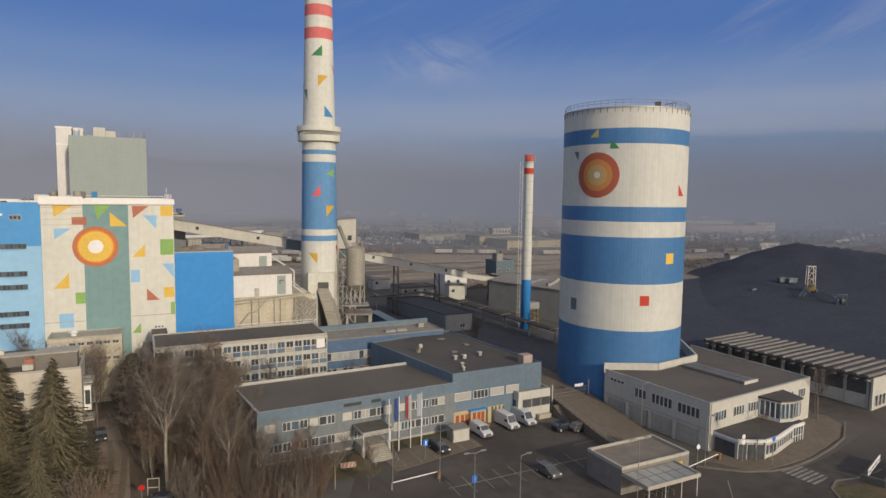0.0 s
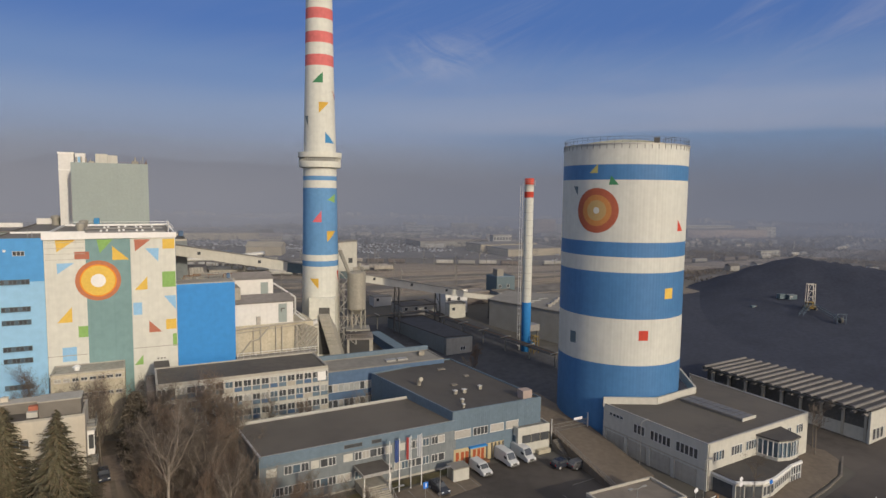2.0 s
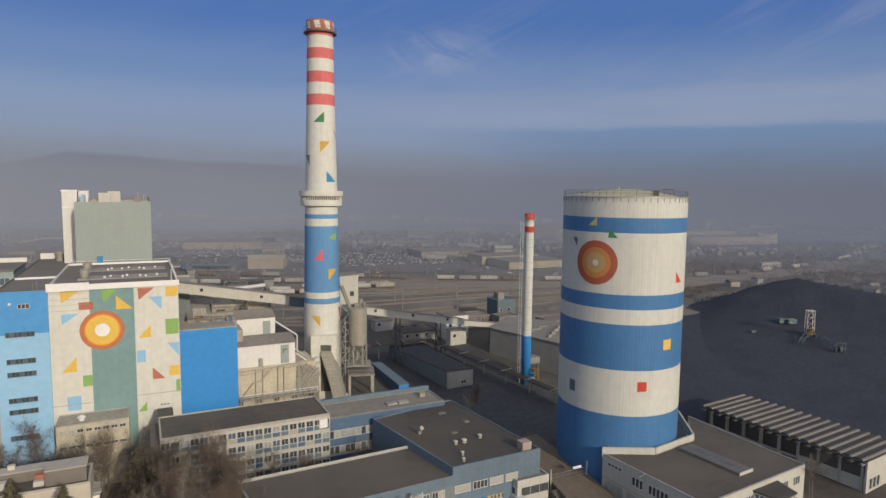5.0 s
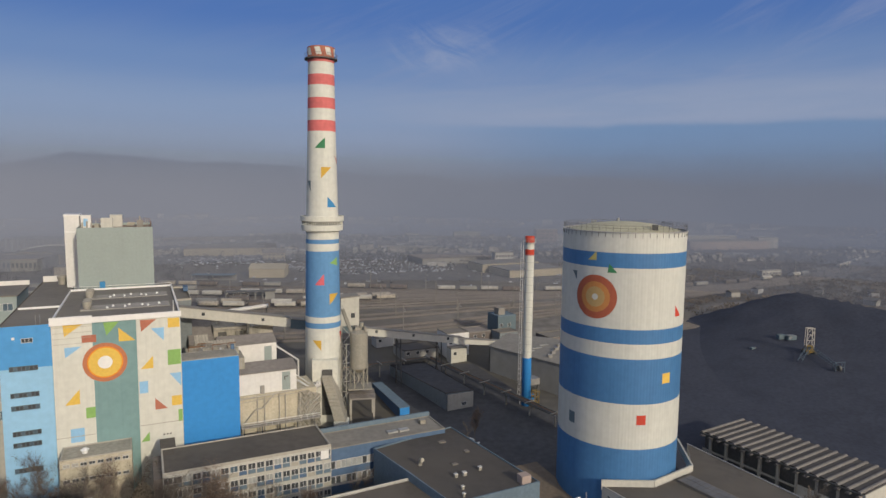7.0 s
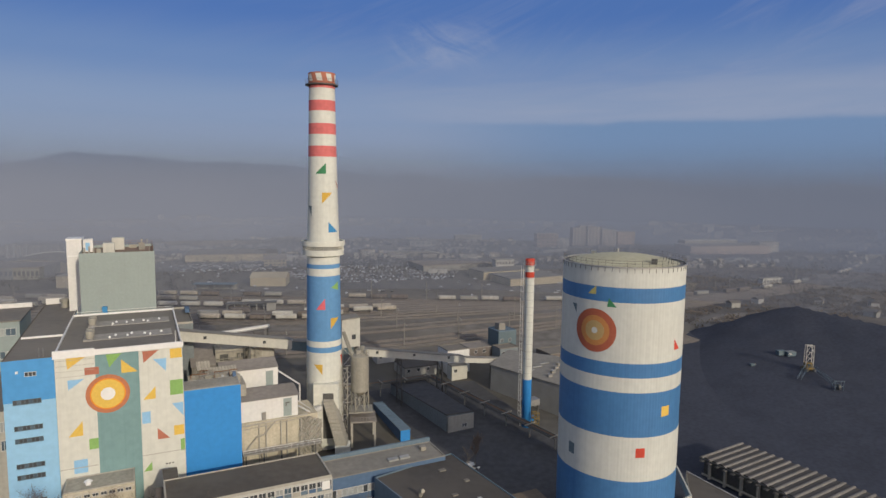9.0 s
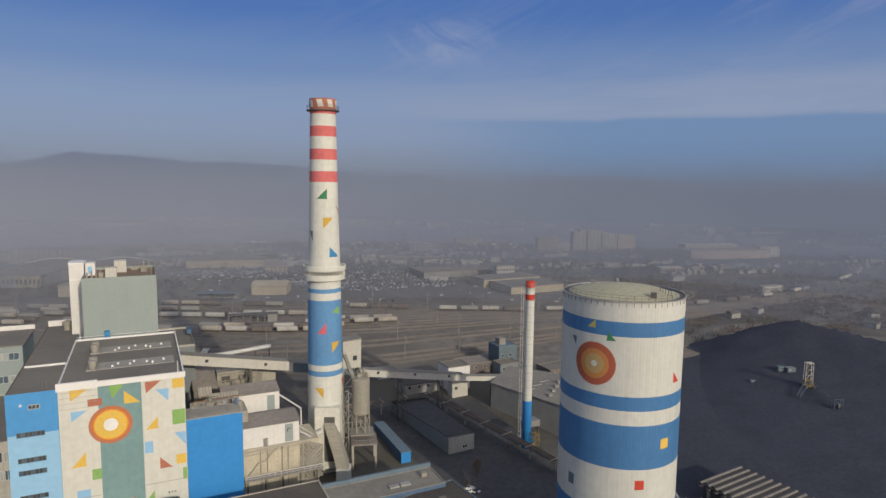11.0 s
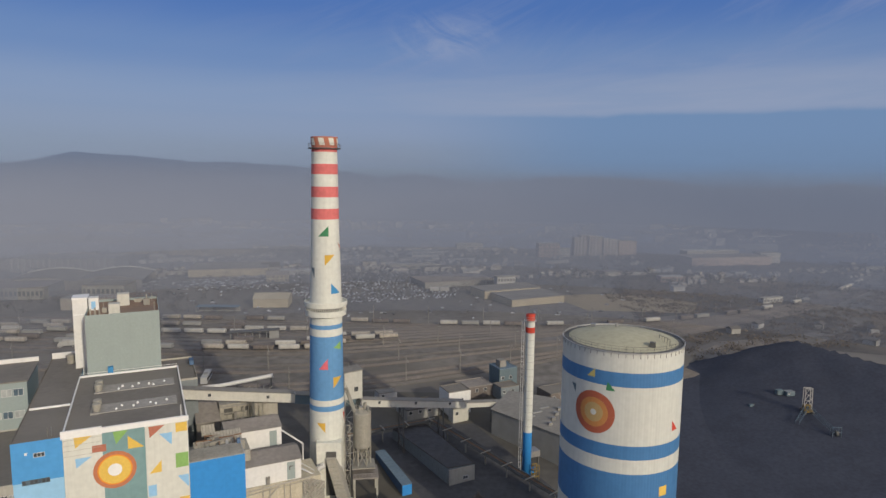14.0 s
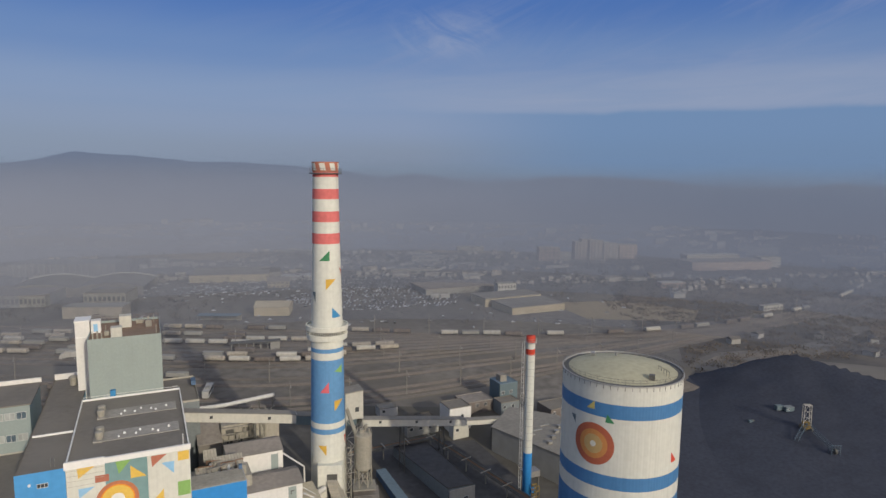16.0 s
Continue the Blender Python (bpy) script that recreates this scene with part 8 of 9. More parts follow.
round_sign(81.9, 60.4, 4.2, ("sign_white", "sign_white"))
round_sign(84.9, 57.6, 4.4, ("sign_blue",))
round_sign(73.6, 61.6, 3.6, ("sign_white",))
round_sign(-37.5 * CA + 75.4 * SA, 37.5 * SA + 75.4 * CA, 2.7, ("lamp_red",), 0.0, "red round traffic sign beside the lane")
t = plain_thing("notice_frame", -37.2, 77.9, 0.0, "small pale empty notice frame on two posts", "notice board", 12)
for x in (-0.7, 0.7):
    part("post", boxes((x - 0.05, -0.05, -0.1, x + 0.05, 0.05, 2.4)), M["render_grey"], t)
for z in (1.1, 2.3):
    part("rail", boxes((-0.65, -0.04, z, 0.65, 0.04, z + 0.1)), M["render_grey"], t)
for u, v in ((39.4, 68.0), (38.6, 81.6)):
    t = thing("parking_sign", u, v, 0.0, "blue square parking sign on a thin post", "traffic sign", "parking signs")
    bm = bmesh.new()
    tube(bm, (0, 0, -0.05), (0, 0, 3.2), 0.05, seg=6)
    part("post", bm, M["steel"], t)
    part("plate", boxes((-0.4, -0.09, 2.1, 0.4, -0.055, 3.1)), M["sign_blue"], t)
    part("arrow", boxes((-0.05, -0.1, 2.3, 0.12, -0.092, 2.9)), M["sign_white"], t)


def barrier(u, v, length, turn, label):
    t = thing("barrier", u, v, 0.05, label, "barrier", "entrance barriers", turn=turn)
    part("cabinet", boxes((-0.25, -0.25, 0, 0.25, 0.25, 1.15)), M["rusty"], t)
    bm = bmesh.new()
    beam(bm, (0.2, 0, 1.0), (length, 0, 1.0), 0.09, 0.12)
    part("boom", bm, M["white_paint"], t)
    part("rest", boxes((length - 0.1, -0.08, 0, length + 0.1, 0.08, 0.95)), M["steel"], t)


barrier(79.2, 62.4, 8.6, 190, "white lifting barrier across the works entrance")
barrier(37.6, 75.0, 7.3, 184, "white lifting barrier at the car park")


def billboard():
    t = thing("banner_fence", 91.8, 48.2, 0.1, "low dark fence with a pale banner on the grass corner", "fence", turn=18)
    part("board", boxes((1.2, -0.1, 0.5, 9.0, 0.0, 1.5)), M["sign_white"], t, "pale banner board")
    for k in range(4):
        part("writing_bar", boxes((1.8 + k * 1.8, -0.13, 0.85, 3.0 + k * 1.8, -0.1, 1.1)), M["steel_dark"], t)
    part("low_wall", boxes((0, -2.4, -0.1, 9.5, -2.1, 1.1)), M["steel_dark"], t)
    part("low_wall", boxes((-0.3, -2.4, -0.1, 0.0, 0.6, 1.1)), M["steel_dark"], t)


billboard()


def hazard_board(u, v):
    t = thing("hazard_board", u, v, 0.1, "leaning white board with red diagonal stripes", "barrier", turn=-8)
    part("panel", boxes((0, 0, 0.3, 2.2, 0.06, 1.1)), M["render_grey"], t)
    for k in range(4):
        bm = bmesh.new()
        x = 0.1 + k * 0.55
        q = [bm.verts.new(p) for p in ((x, -0.012, 0.32), (x + 0.25, -0.012, 0.32), (x + 0.5, -0.012, 1.08), (x + 0.25, -0.012, 1.08))]
        r = [bm.verts.new(p.co + Vector((0, 0.011, 0))) for p in q]
        bm.faces.new(q), bm.faces.new(r[::-1])
        for i in range(4):
            bm.faces.new((q[i], r[i], r[(i + 1) % 4], q[(i + 1) % 4]))
        part("red_stripe", bm, M["brick_red"], t)
    for x in (0.3, 1.8):
        part("foot", boxes((x, -0.3, -0.1, x + 0.1, 0.4, 0.3)), M["steel_dark"], t)


hazard_board(25.8, 83.0)

# ---- trees ----
def bare_tree(seed, height, spread=0.36, start=0.16, limbs=13, pale=False):
    """Bark mesh and twig mesh of a leafless tree."""
    rnd = random.Random(seed)
    wood, twigs = bmesh.new(), bmesh.new()

    def grow(p, d, length, r, level):
        steps = 4 if level < 2 else 3
        q = p.copy()
        for k in range(steps):
            jit = Vector((rnd.uniform(-1, 1), rnd.uniform(-1, 1), rnd.uniform(-0.45, 0.55))) * (0.10 if level == 0 else 0.26)
            d = (d + jit).normalized()
            e = q + d * length / steps
            r1 = r * (0.80 if level else 0.72)
            tube(wood if level < (3 if pale else 2) else twigs, q, e, r, r1, 7 if level == 0 else (5 if level == 1 else 3), caps=False)
            if level < 4:
                count = (0 if (level == 0 and k * 1.0 / steps < start) else (limbs // 3 if level == 0 else (3 if level < 2 else (2 if rnd.random() < 0.7 else 1))))
                for _ in range(count):
                    a = rnd.uniform(0, 2 * math.pi)
                    side = Vector((math.cos(a), math.sin(a), rnd.uniform(0.05, 1.0)))
                    nd = (d * rnd.uniform(0.3, 0.9) + side * spread * 2.0).normalized()
                    s = rnd.uniform(0.0, 1.0)
                    grow(q.lerp(e, s), nd, length * rnd.uniform(0.34, 0.56) * (1.0 if level else 0.8), max(0.014, r1 * rnd.uniform(0.32, 0.5)), level + 1)
            q, r = e, r1

    grow(Vector((0, 0, -0.3)), Vector((0, 0, 1)), height * 0.80, height * 0.0125, 0)
    return finish(wood, "trunk", M["bark_pale" if pale else "bark"], True), finish(twigs, "crown", M["twig"])


def birch(seed):
    """A forked birch: a clean pale trunk, long limbs that sweep up and out, and hanging twigs."""
    rnd = random.Random(seed)
    wood, twigs = bmesh.new(), bmesh.new()
    tube(wood, (0, 0, -0.3), (0.12, -0.05, 4.2), 0.20, 0.165, 8, caps=False)
    tube(wood, (0.12, -0.05, 4.2), (0.05, 0.1, 8.6), 0.165, 0.11, 8, caps=False)
    for i in range(9):
        a = 2 * math.pi * i / 9 + rnd.uniform(-0.3, 0.3)
        lean = rnd.uniform(0.35, 1.0)
        p = Vector((0.08, 0.0, rnd.uniform(4.6, 8.4)))
        d = Vector((math.cos(a) * lean, math.sin(a) * lean, 1.0)).normalized()
        n, length, r = 7, rnd.uniform(5.0, 7.6), 0.085
        for k in range(n):
            e = p + d * length / n
            tube(wood, p, e, r, r * 0.8, 5, caps=False)
            for _ in range(3):
                b = rnd.uniform(0, 2 * math.pi)
                f = (d * 0.9 + Vector((math.cos(b), math.sin(b), rnd.uniform(-0.1, 0.7))) * 0.75).normalized()
                q, m_, r2 = p.lerp(e, rnd.random()), rnd.uniform(0.9, 2.4), max(0.014, r * 0.32)
                for j in range(3):
                    w = q + f * m_ / 3
                    tube(wood, q, w, r2, r2 * 0.7, 3, caps=False)
                    for _ in range(4):
                        c = (f * 0.6 + Vector((rnd.uniform(-1, 1), rnd.uniform(-1, 1), rnd.uniform(-0.7, 0.6)))).normalized()
                        o = q.lerp(w, rnd.random())
                        tube(twigs, o, o + c * rnd.uniform(0.35, 0.95), 0.011, 0.005, 3, caps=False)
                    q, r2 = w, r2 * 0.7
                    f = (f + Vector((0, 0, rnd.uniform(-0.25, 0.2)))).normalized()
            p, r = e, r * 0.8
            d = (d + Vector((rnd.uniform(-0.14, 0.14), rnd.uniform(-0.14, 0.14), 0.13))).normalized()
    return finish(wood, "trunk", M["bark_pale"], True), finish(twigs, "crown", M["twig"])


def make_tree(name, meshes, label, x, y, z, s, turn):
    e = plain_thing(name, x, y, z, label, "tree", turn)
    part("trunk", meshes[0], None, e)
    part("crown", meshes[1], None, e)
    e["group"] = "bare trees by the offices"
    e.scale = (s, s, s)
    return e


TREES = [bare_tree(s, 15.0, sp, st, lb, pl) for s, sp, st, lb, pl in ((3, 0.40, 0.2, 13, False), (8, 0.34, 0.1, 15, False), (15, 0.40, 0.2, 11, True), (21, 0.36, 0.2, 15, False))]
TREES[1][1].materials[0] = M["twig_red"]
TREES[2] = birch(27)
TREES.append(bare_tree(33, 15.0, 0.34, 0.3, 6))
rnd = random.Random(5)
for k, x, y, h in ((2, -36.0, 79.4, 19.5), (2, -32.4, 82.6, 14.5), (2, -27.8, 79.4, 13.0), (2, -23.5, 80.5, 9.5), (1, -36.7, 100.1, 16.6), (0, -41.0, 97.5, 15.0), (3, -45.0, 99.5, 14.0), (3, -33.5, 94.0, 13.0), (1, -40.8, 91.0, 15.0), (0, -37.6, 86.4, 15.0), (3, -42.5, 86.0, 13.0), (1, -33.0, 88.5, 13.5), (0, -49.0, 106.0, 14.0), (0, -57.4, 101.1, 15.0), (3, -73.2, 105.6, 14.0), (0, -69.5, 104.2, 12.5), (1, -29.6, 85.2, 10.0), (3, -66.0, 108.0, 11.0), (0, -38.8, 94.5, 14.5), (3, -30.5, 92.0, 12.0), (0, -34.8, 84.0, 12.5), (1, -31.0, 80.5, 10.5), (3, -26.0, 82.0, 9.5), (1, -39.5, 82.5, 12.5)):
    make_tree("bare_tree", TREES[k], "tall pale-barked leafless tree with spreading limbs" if k == 2 else "leafless broad-leaved tree with fine brown twigs", x, y, lie(y), h / 15.0, rnd.uniform(0, 360))


def evergreen():
    """A dense dark dome-shaped evergreen: many small leaf sprays round hidden limbs."""
    rnd = random.Random(12)
    trunk, crown = bmesh.new(), bmesh.new()
    tube(trunk, (0, 0, -0.3), (0, 0, 11.0), 0.25, 0.06, 8)
    for k in range(4200):
        z = 1.2 + 11.2 * rnd.random() ** 0.9
        a = rnd.uniform(0, 2 * math.pi)
        f = (z - 1.0) / 11.6
        reach = 3.3 * math.sqrt(max(0.03, 1 - f ** 2.2)) * (0.82 + 0.42 * noise.noise((math.cos(a) * 2, math.sin(a) * 2, z * 0.4)))
        r = reach * rnd.uniform(0.2, 1.1) ** 0.5
        c = Vector((math.cos(a) * r, math.sin(a) * r, z))
        q = [crown.verts.new(c + Vector((rnd.uniform(-1, 1), rnd.uniform(-1, 1), rnd.uniform(-0.8, 1))) * 0.27) for _ in range(4)]
        for t3 in ((0, 1, 2), (0, 2, 3)):
            crown.faces.new([q[i] for i in t3])
    return finish(trunk, "trunk", M["bark"], True), finish(crown, "crown", M["evergreen"])


make_tree("evergreen_tree", evergreen(), "dense dark dome-shaped evergreen tree", -52.0, 102.3, 0.0, 1.0, 0.0)
for k, (u, v, s) in enumerate(((26.5, 108.5, 0.62), (29.0, 110.5, 0.5), (20.0, 109.0, 0.66), (14.0, 109.5, 0.8), (10.5, 112.0, 0.85), (37.5, 113.5, 0.5), (40.0, 114.0, 0.45), (-12.0, 126.0, 0.75), (-6.5, 126.5, 0.8), (-1.5, 127.5, 0.78), (3.0, 126.5, 0.75), (-22.0, 131.0, 0.75), (-25.0, 129.5, 0.7), (15.5, 84.5, 0.55), (22.0, 84.8, 0.42), (26.5, 83.0, 0.36), (19.0, 81.5, 0.5), (23.5, 78.0, 0.5), (27.5, 76.0, 0.42), (83.6, 59.4, 0.62), (110.0, 66.6, 0.78), (112.6, 68.7, 0.6), (69.2, 124.5, 0.5))):
    w = W(u, v)
    make_tree("bare_tree", TREES[(k + 1) % 4 if u < 60 else 4], "small leafless tree with thin upright twigs", w.x, w.y, lie(w.y) + (0.1 if u > 60 else 0.0), s, k * 71.0)


def shrub(seed):
    """A leafless bush: many thin stems that fork from the ground."""
    rnd = random.Random(seed)
    bm = bmesh.new()
    for k in range(46):
        a, r = rnd.uniform(0, 2 * math.pi), rnd.uniform(0, 0.9)
        p = Vector((math.cos(a) * r, math.sin(a) * r, -0.1))
        d = Vector((math.cos(a) * rnd.uniform(0.05, 0.5), math.sin(a) * rnd.uniform(0.05, 0.5), 1)).normalized()
        h = rnd.uniform(2.2, 5.2)
        for s in range(4):
            e = p + d * h / 4
            tube(bm, p, e, 0.035 * (1 - s * 0.2), 0.035 * (0.8 - s * 0.2) + 0.004, 3, caps=False)
            for _ in range(3):
                b = (d + Vector((rnd.uniform(-1, 1), rnd.uniform(-1, 1), rnd.uniform(-0.1, 0.8))) * 0.8).normalized()
                m_ = p.lerp(e, rnd.random())
                tube(bm, m_, m_ + b * rnd.uniform(0.5, 1.3), 0.014, 0.006, 3, caps=False)
            p = e
            d = (d + Vector((rnd.uniform(-1, 1), rnd.uniform(-1, 1), 0.2)) * 0.2).normalized()
    return bm


SHRUBS = [finish(shrub(31), "bush", M["twig"]), finish(shrub(32), "bush", M["twig_red"])]
rnd = random.Random(8)
spots = []
while len(spots) < 66:
    x, y = rnd.uniform(-48, -16), rnd.uniform(70, 110)
    u, v = x * CA + y * SA, -x * SA + y * CA
    if (u > 14.0 and v > 84.0) or (u > 30) or -3.4 < (x + 41.5) + (y - 77) * 0.62 < (7.5 if y < 84 else 4.0) or v > 114:
        continue
    if (x + 36.5) ** 2 + (y - 75.5) ** 2 < 12.0:
        continue
    if all((x - a) ** 2 + (y - b) ** 2 > 3.0 for a, b in spots):
        spots.append((x, y))
for k, (x, y) in enumerate(spots):
    ob = tagged(new("bare_bush", SHRUBS[k % 2]), "leafless brown bush with many thin stems", "bush", "bushes under the trees")
    s = rnd.uniform(0.75, 1.35)
    ob.matrix_basis = pose(x, y, lie(y), 0, 0, rnd.uniform(0, 360)) @ Matrix.Diagonal((s, s, s, 1))


def spruce(seed, height):
    rnd = random.Random(seed)
    trunk, crown = bmesh.new(), bmesh.new()
    tube(trunk, (0, 0, -0.3), (0, 0, height * 0.97), height * 0.014, 0.03, 8)
    z = height * 0.06
    while z < height * 0.985:
        f = z / height
        reach = (1 - f) ** 0.80 * height * 0.41 + 0.12
        n = max(7, int(25 * (1 - f) + 8))
        for k in range(n):
            a = 2 * math.pi * (k + rnd.uniform(-0.4, 0.4)) / n
            r = reach * rnd.uniform(0.5, 1.14)
            drop = rnd.uniform(0.05, 0.5)
            zz = z + rnd.uniform(-0.45, 0.45)
            m_ = max(4, int(r / 0.14))
            for j in range(m_):
                s = (j + 0.6) / m_
                c = Vector((math.cos(a) * r * s, math.sin(a) * r * s, zz - drop * r * s + 0.10 * r * s * s))
                w = (0.10 + 0.20 * (1 - s)) * rnd.uniform(0.5, 1.4)
                t0 = Vector((-math.sin(a), math.cos(a), rnd.uniform(-0.5, 0.2)))
                o = Vector((math.cos(a), math.sin(a), rnd.uniform(-0.9, -0.1))) * rnd.uniform(0.24, 0.5)
                va = [crown.verts.new(c + t0 * w), crown.verts.new(c - t0 * w), crown.verts.new(c + o), crown.verts.new(c + Vector((0, 0, 0.14)))]
                mi = 1 if rnd.random() < 0.22 else 0
                for q in ((0, 1, 2), (0, 3, 1)):
                    crown.faces.new([va[i] for i in q]).material_index = mi
        z += height * 0.0165 + 0.06 * (1 - f)
    return finish(trunk, "trunk", M["bark"], True), finish(crown, "crown", [M["needle"], M["needle_old"]])


SPRUCES = [spruce(4, 18.2), spruce(9, 18.0)]
for k, (x, y, s) in enumerate(((-49.5, 77.4, 1.0), (-58.2, 79.8, 0.99), (-65.0, 84.0, 0.95), (-62.5, 75.5, 0.8), (-47.6, 71.0, 0.62), (-56.0, 72.4, 0.7), (-52.4, 69.6, 0.5))):
    e = make_tree("spruce_tree", SPRUCES[k % 2], "dark green spruce with browning lower branches", x, y, 0, s, k * 63)
    e["group"] = "spruces by the lane"
w = W(73.5, 128.5)
make_tree("bare_tree", TREES[1], "slim leafless tree in the shaded yard", w.x, w.y, lie(w.y), 0.55, 20)

# ---- railway ----
def rail_y(c, x):
    """The track that lies at y = c in the west: the yard's tracks swing together towards the main line."""
    x1 = 130 + 1.5 * (255 - c)
    f = min(1.0, max(0.0, (x + 90) / (x1 + 90)))
    main = 329 - 0.18 * (328 - c) + 0.0018 * max(0.0, x - 30) ** 2
    return c + (main - c) * f * f * (3 - 2 * f)


def track(c, x0=-330, x1=340):
    """One railway track along the yard: bed, and two rails on it."""
    bm, rails = bmesh.new(), bmesh.new()
    pts = []
    for k in range(41):
        x = x0 + (x1 - x0) * k / 40
        y = rail_y(c, x)
        pts.append(Vector((x, y, lie(y))))
    for a, b in zip(pts, pts[1:]):
        beam(bm, a, b, 2.2, 0.3)
        d = (b - a).normalized()
        s = Vector((-d.y, d.x, 0)) * 0.75
        for q in (-1, 1):
            beam(rails, a + s * q + Vector((0, 0, 0.34)), b + s * q + Vector((0, 0, 0.34)), 0.16, 0.18)
    t = tagged(new("railway_track", finish(bm, "railway_track", M["sleeper_bed" if c % 2 else "ballast"])), "railway track on brown ballast", "railway track", "railway tracks", "structure")
    r = new("rail", finish(rails, "rail", M["rail"]))
    r.parent = t


for c in (222, 227, 233, 247, 254, 268, 275, 282, 289, 296, 303, 310, 318, 326, 333):
    track(c)


def wagon_meshes(mat, domed):
    bm = bmesh.new()
    if domed:
        prof = [(1.25, 1.2), (1.45, 1.7), (1.45, 3.0), (1.1, 3.6), (0.4, 3.85), (-0.4, 3.85), (-1.1, 3.6), (-1.45, 3.0), (-1.45, 1.7), (-1.25, 1.2)]
    else:
        prof = [(1.4, 1.2), (1.45, 1.3), (1.45, 3.5), (1.35, 3.6), (-1.35, 3.6), (-1.45, 3.5), (-1.45, 1.3), (-1.4, 1.2)]
    ends = [[bm.verts.new((x, y * s, z - dz)) for y, z in prof] for x, s, dz in ((-4.9, 0.8, 0.15), (-4.5, 1, 0), (4.5, 1, 0), (4.9, 0.8, 0.15))]
    n = len(prof)
    for a, b in zip(ends, ends[1:]):
        for i in range(n):
            bm.faces.new((a[i], a[(i + 1) % n], b[(i + 1) % n], b[i]))
    bm.faces.new(ends[0][::-1]), bm.faces.new(ends[-1])
    hull = finish(bm, "hull", M[mat])
    bm = boxes((-5.2, -1.2, 0.85, 5.2, 1.2, 1.18), (-5.6, -0.5, 0.9, -5.2, 0.5, 1.1), (5.2, -0.5, 0.9, 5.6, 0.5, 1.1))
    frame_mesh = finish(bm, "underframe", M["steel_dark"])
    bm = bmesh.new()
    for y in (-0.75, 0.62):
        tube(bm, (0, y, 0.5), (0, y + 0.13, 0.5), 0.48, seg=12)
    tube(bm, (0, -0.75, 0.5), (0, 0.75, 0.5), 0.08, seg=6)
    return hull, frame_mesh, finish(bm, "wheelset", M["steel_dark"])


WAGONS = {k: wagon_meshes(m, d) for k, m, d in (("white", "wagon_white", True), ("brown", "wagon_brown", False), ("beige", "wagon_beige", True), ("grey", "far_grey", False))}
WORDS = {"white": "white domed freight wagon standing on the tracks", "brown": "rusty brown open freight wagon on the tracks", "beige": "dirty beige domed freight wagon on the tracks", "grey": "grey box freight wagon standing on the tracks"}


def wagon(kind, c, x):
    y = rail_y(c, x)
    slope = math.atan2(rail_y(c, x + 4) - rail_y(c, x - 4), 8.0)
    t = new("freight_wagon")
    t.matrix_basis = Matrix.Translation((x, y, lie(y) + 0.42)) @ Matrix.Rotation(slope, 4, "Z") @ Matrix.Diagonal((0.95, 0.9, 0.7, 1))
    tagged(t, WORDS[kind], "wagon", "freight wagons in the yard")
    hull, fr, ws = WAGONS[kind]
    part("hull", hull, None, t)
    part("underframe", fr, None, t)
    for px in (-3.9, -2.6, 2.6, 3.9):
        part("wheelset", ws, None, t).location = (px, 0, 0)


def train(c, x0, kinds):
    """A row of wagons from x0 on; w white, b brown, e beige, g grey, - a gap."""
    x = x0
    for k in kinds:
        if k != "-":
            wagon({"w": "white", "b": "brown", "e": "beige", "g": "grey"}[k], c, x)
        slope = math.atan2(rail_y(c, x + 4) - rail_y(c, x - 4), 8.0)
        x += 11.6 * math.cos(slope)


train(275, -142, "bg-ewbwe")
train(282, -215, "ee-g--b--ge-wbe")
train(289, -260, "g-ee-b-g------b--wbwe")
train(296, -240, "b-eg--------b---wee")
train(303, -232, "ew-gbe--wwwwg")
train(310, -250, "wge-e--b----bwwew")
train(318, -216, "ge-bb-eg-b")
train(326, -22, "--wgwb-w--b-w-bg-bb-w--wg")
train(326, 292, "www-ww")
train(333, -164, "beeb-bg---ebb")
train(254, -150, "bb-g")
train(240, -180, "g-bb-e")


def mast(x, y):
    t = plain_thing("catenary_mast", x, y, lie(y) - 0.2, "thin grey railway mast with a bracket", "mast", 26)
    tagged(t, group="railway masts")
    bm = bmesh.new()
    tube(bm, (0, 0, 0), (0, 0, 10.5), 0.2, 0.13, seg=6)
    part("pole", bm, M["roof_pale"], t)
    bm = bmesh.new()
    beam(bm, (0, 0, 8.2), (0, -2.8, 8.6), 0.1, 0.1), beam(bm, (0, 0, 9.6), (0, -2.6, 8.7), 0.08, 0.08)
    part("bracket", bm, M["steel"], t)


for x, y in [(x, rail_y(251, x)) for x in range(-210, 60, 27)] + [(x, rail_y(300, x)) for x in range(-250, 0, 36)] + [(x, rail_y(330, x)) for x in range(-40, 260, 30)] + [(x, rail_y(228, x) - 3) for x in range(-60, 120, 22)] + [(x, rail_y(280, x) - 4) for x in range(-30, 220, 26)]:
    mast(x, y)

# a platform roof, a long blue-roofed store and a lineside hut among the tracks
t = plain_thing("platform_roof", -106, 292.0, 9.0, "dark platform roof on posts among tracks", "platform roof", 18)
part("roof", boxes((0, -2, 4.0, 24, 2.4, 4.4)), M["steel_dark"], t)
part("end_hut", boxes((19, -1.6, 0, 23.5, 2.0, 4.0)), M["far_grey"], t)
for k in range(6):
    part("post", boxes((0.6 + k * 3.4, -0.2, 0, 1.0 + k * 3.4, 0.2, 4.0)), M["far_grey"], t)
t = plain_thing("store_shed", -146, 350.0, 9.0, "low open store with a blue-grey sheet roof", "shed", 3)
part("roof", boxes((-0.3, -0.3, 3.6, 24.3, 6.3, 3.9)), M["office_blue"], t)
part("back_wall", boxes((0, 5.6, 0, 24, 6.0, 3.6)), M["far_grey"], t)
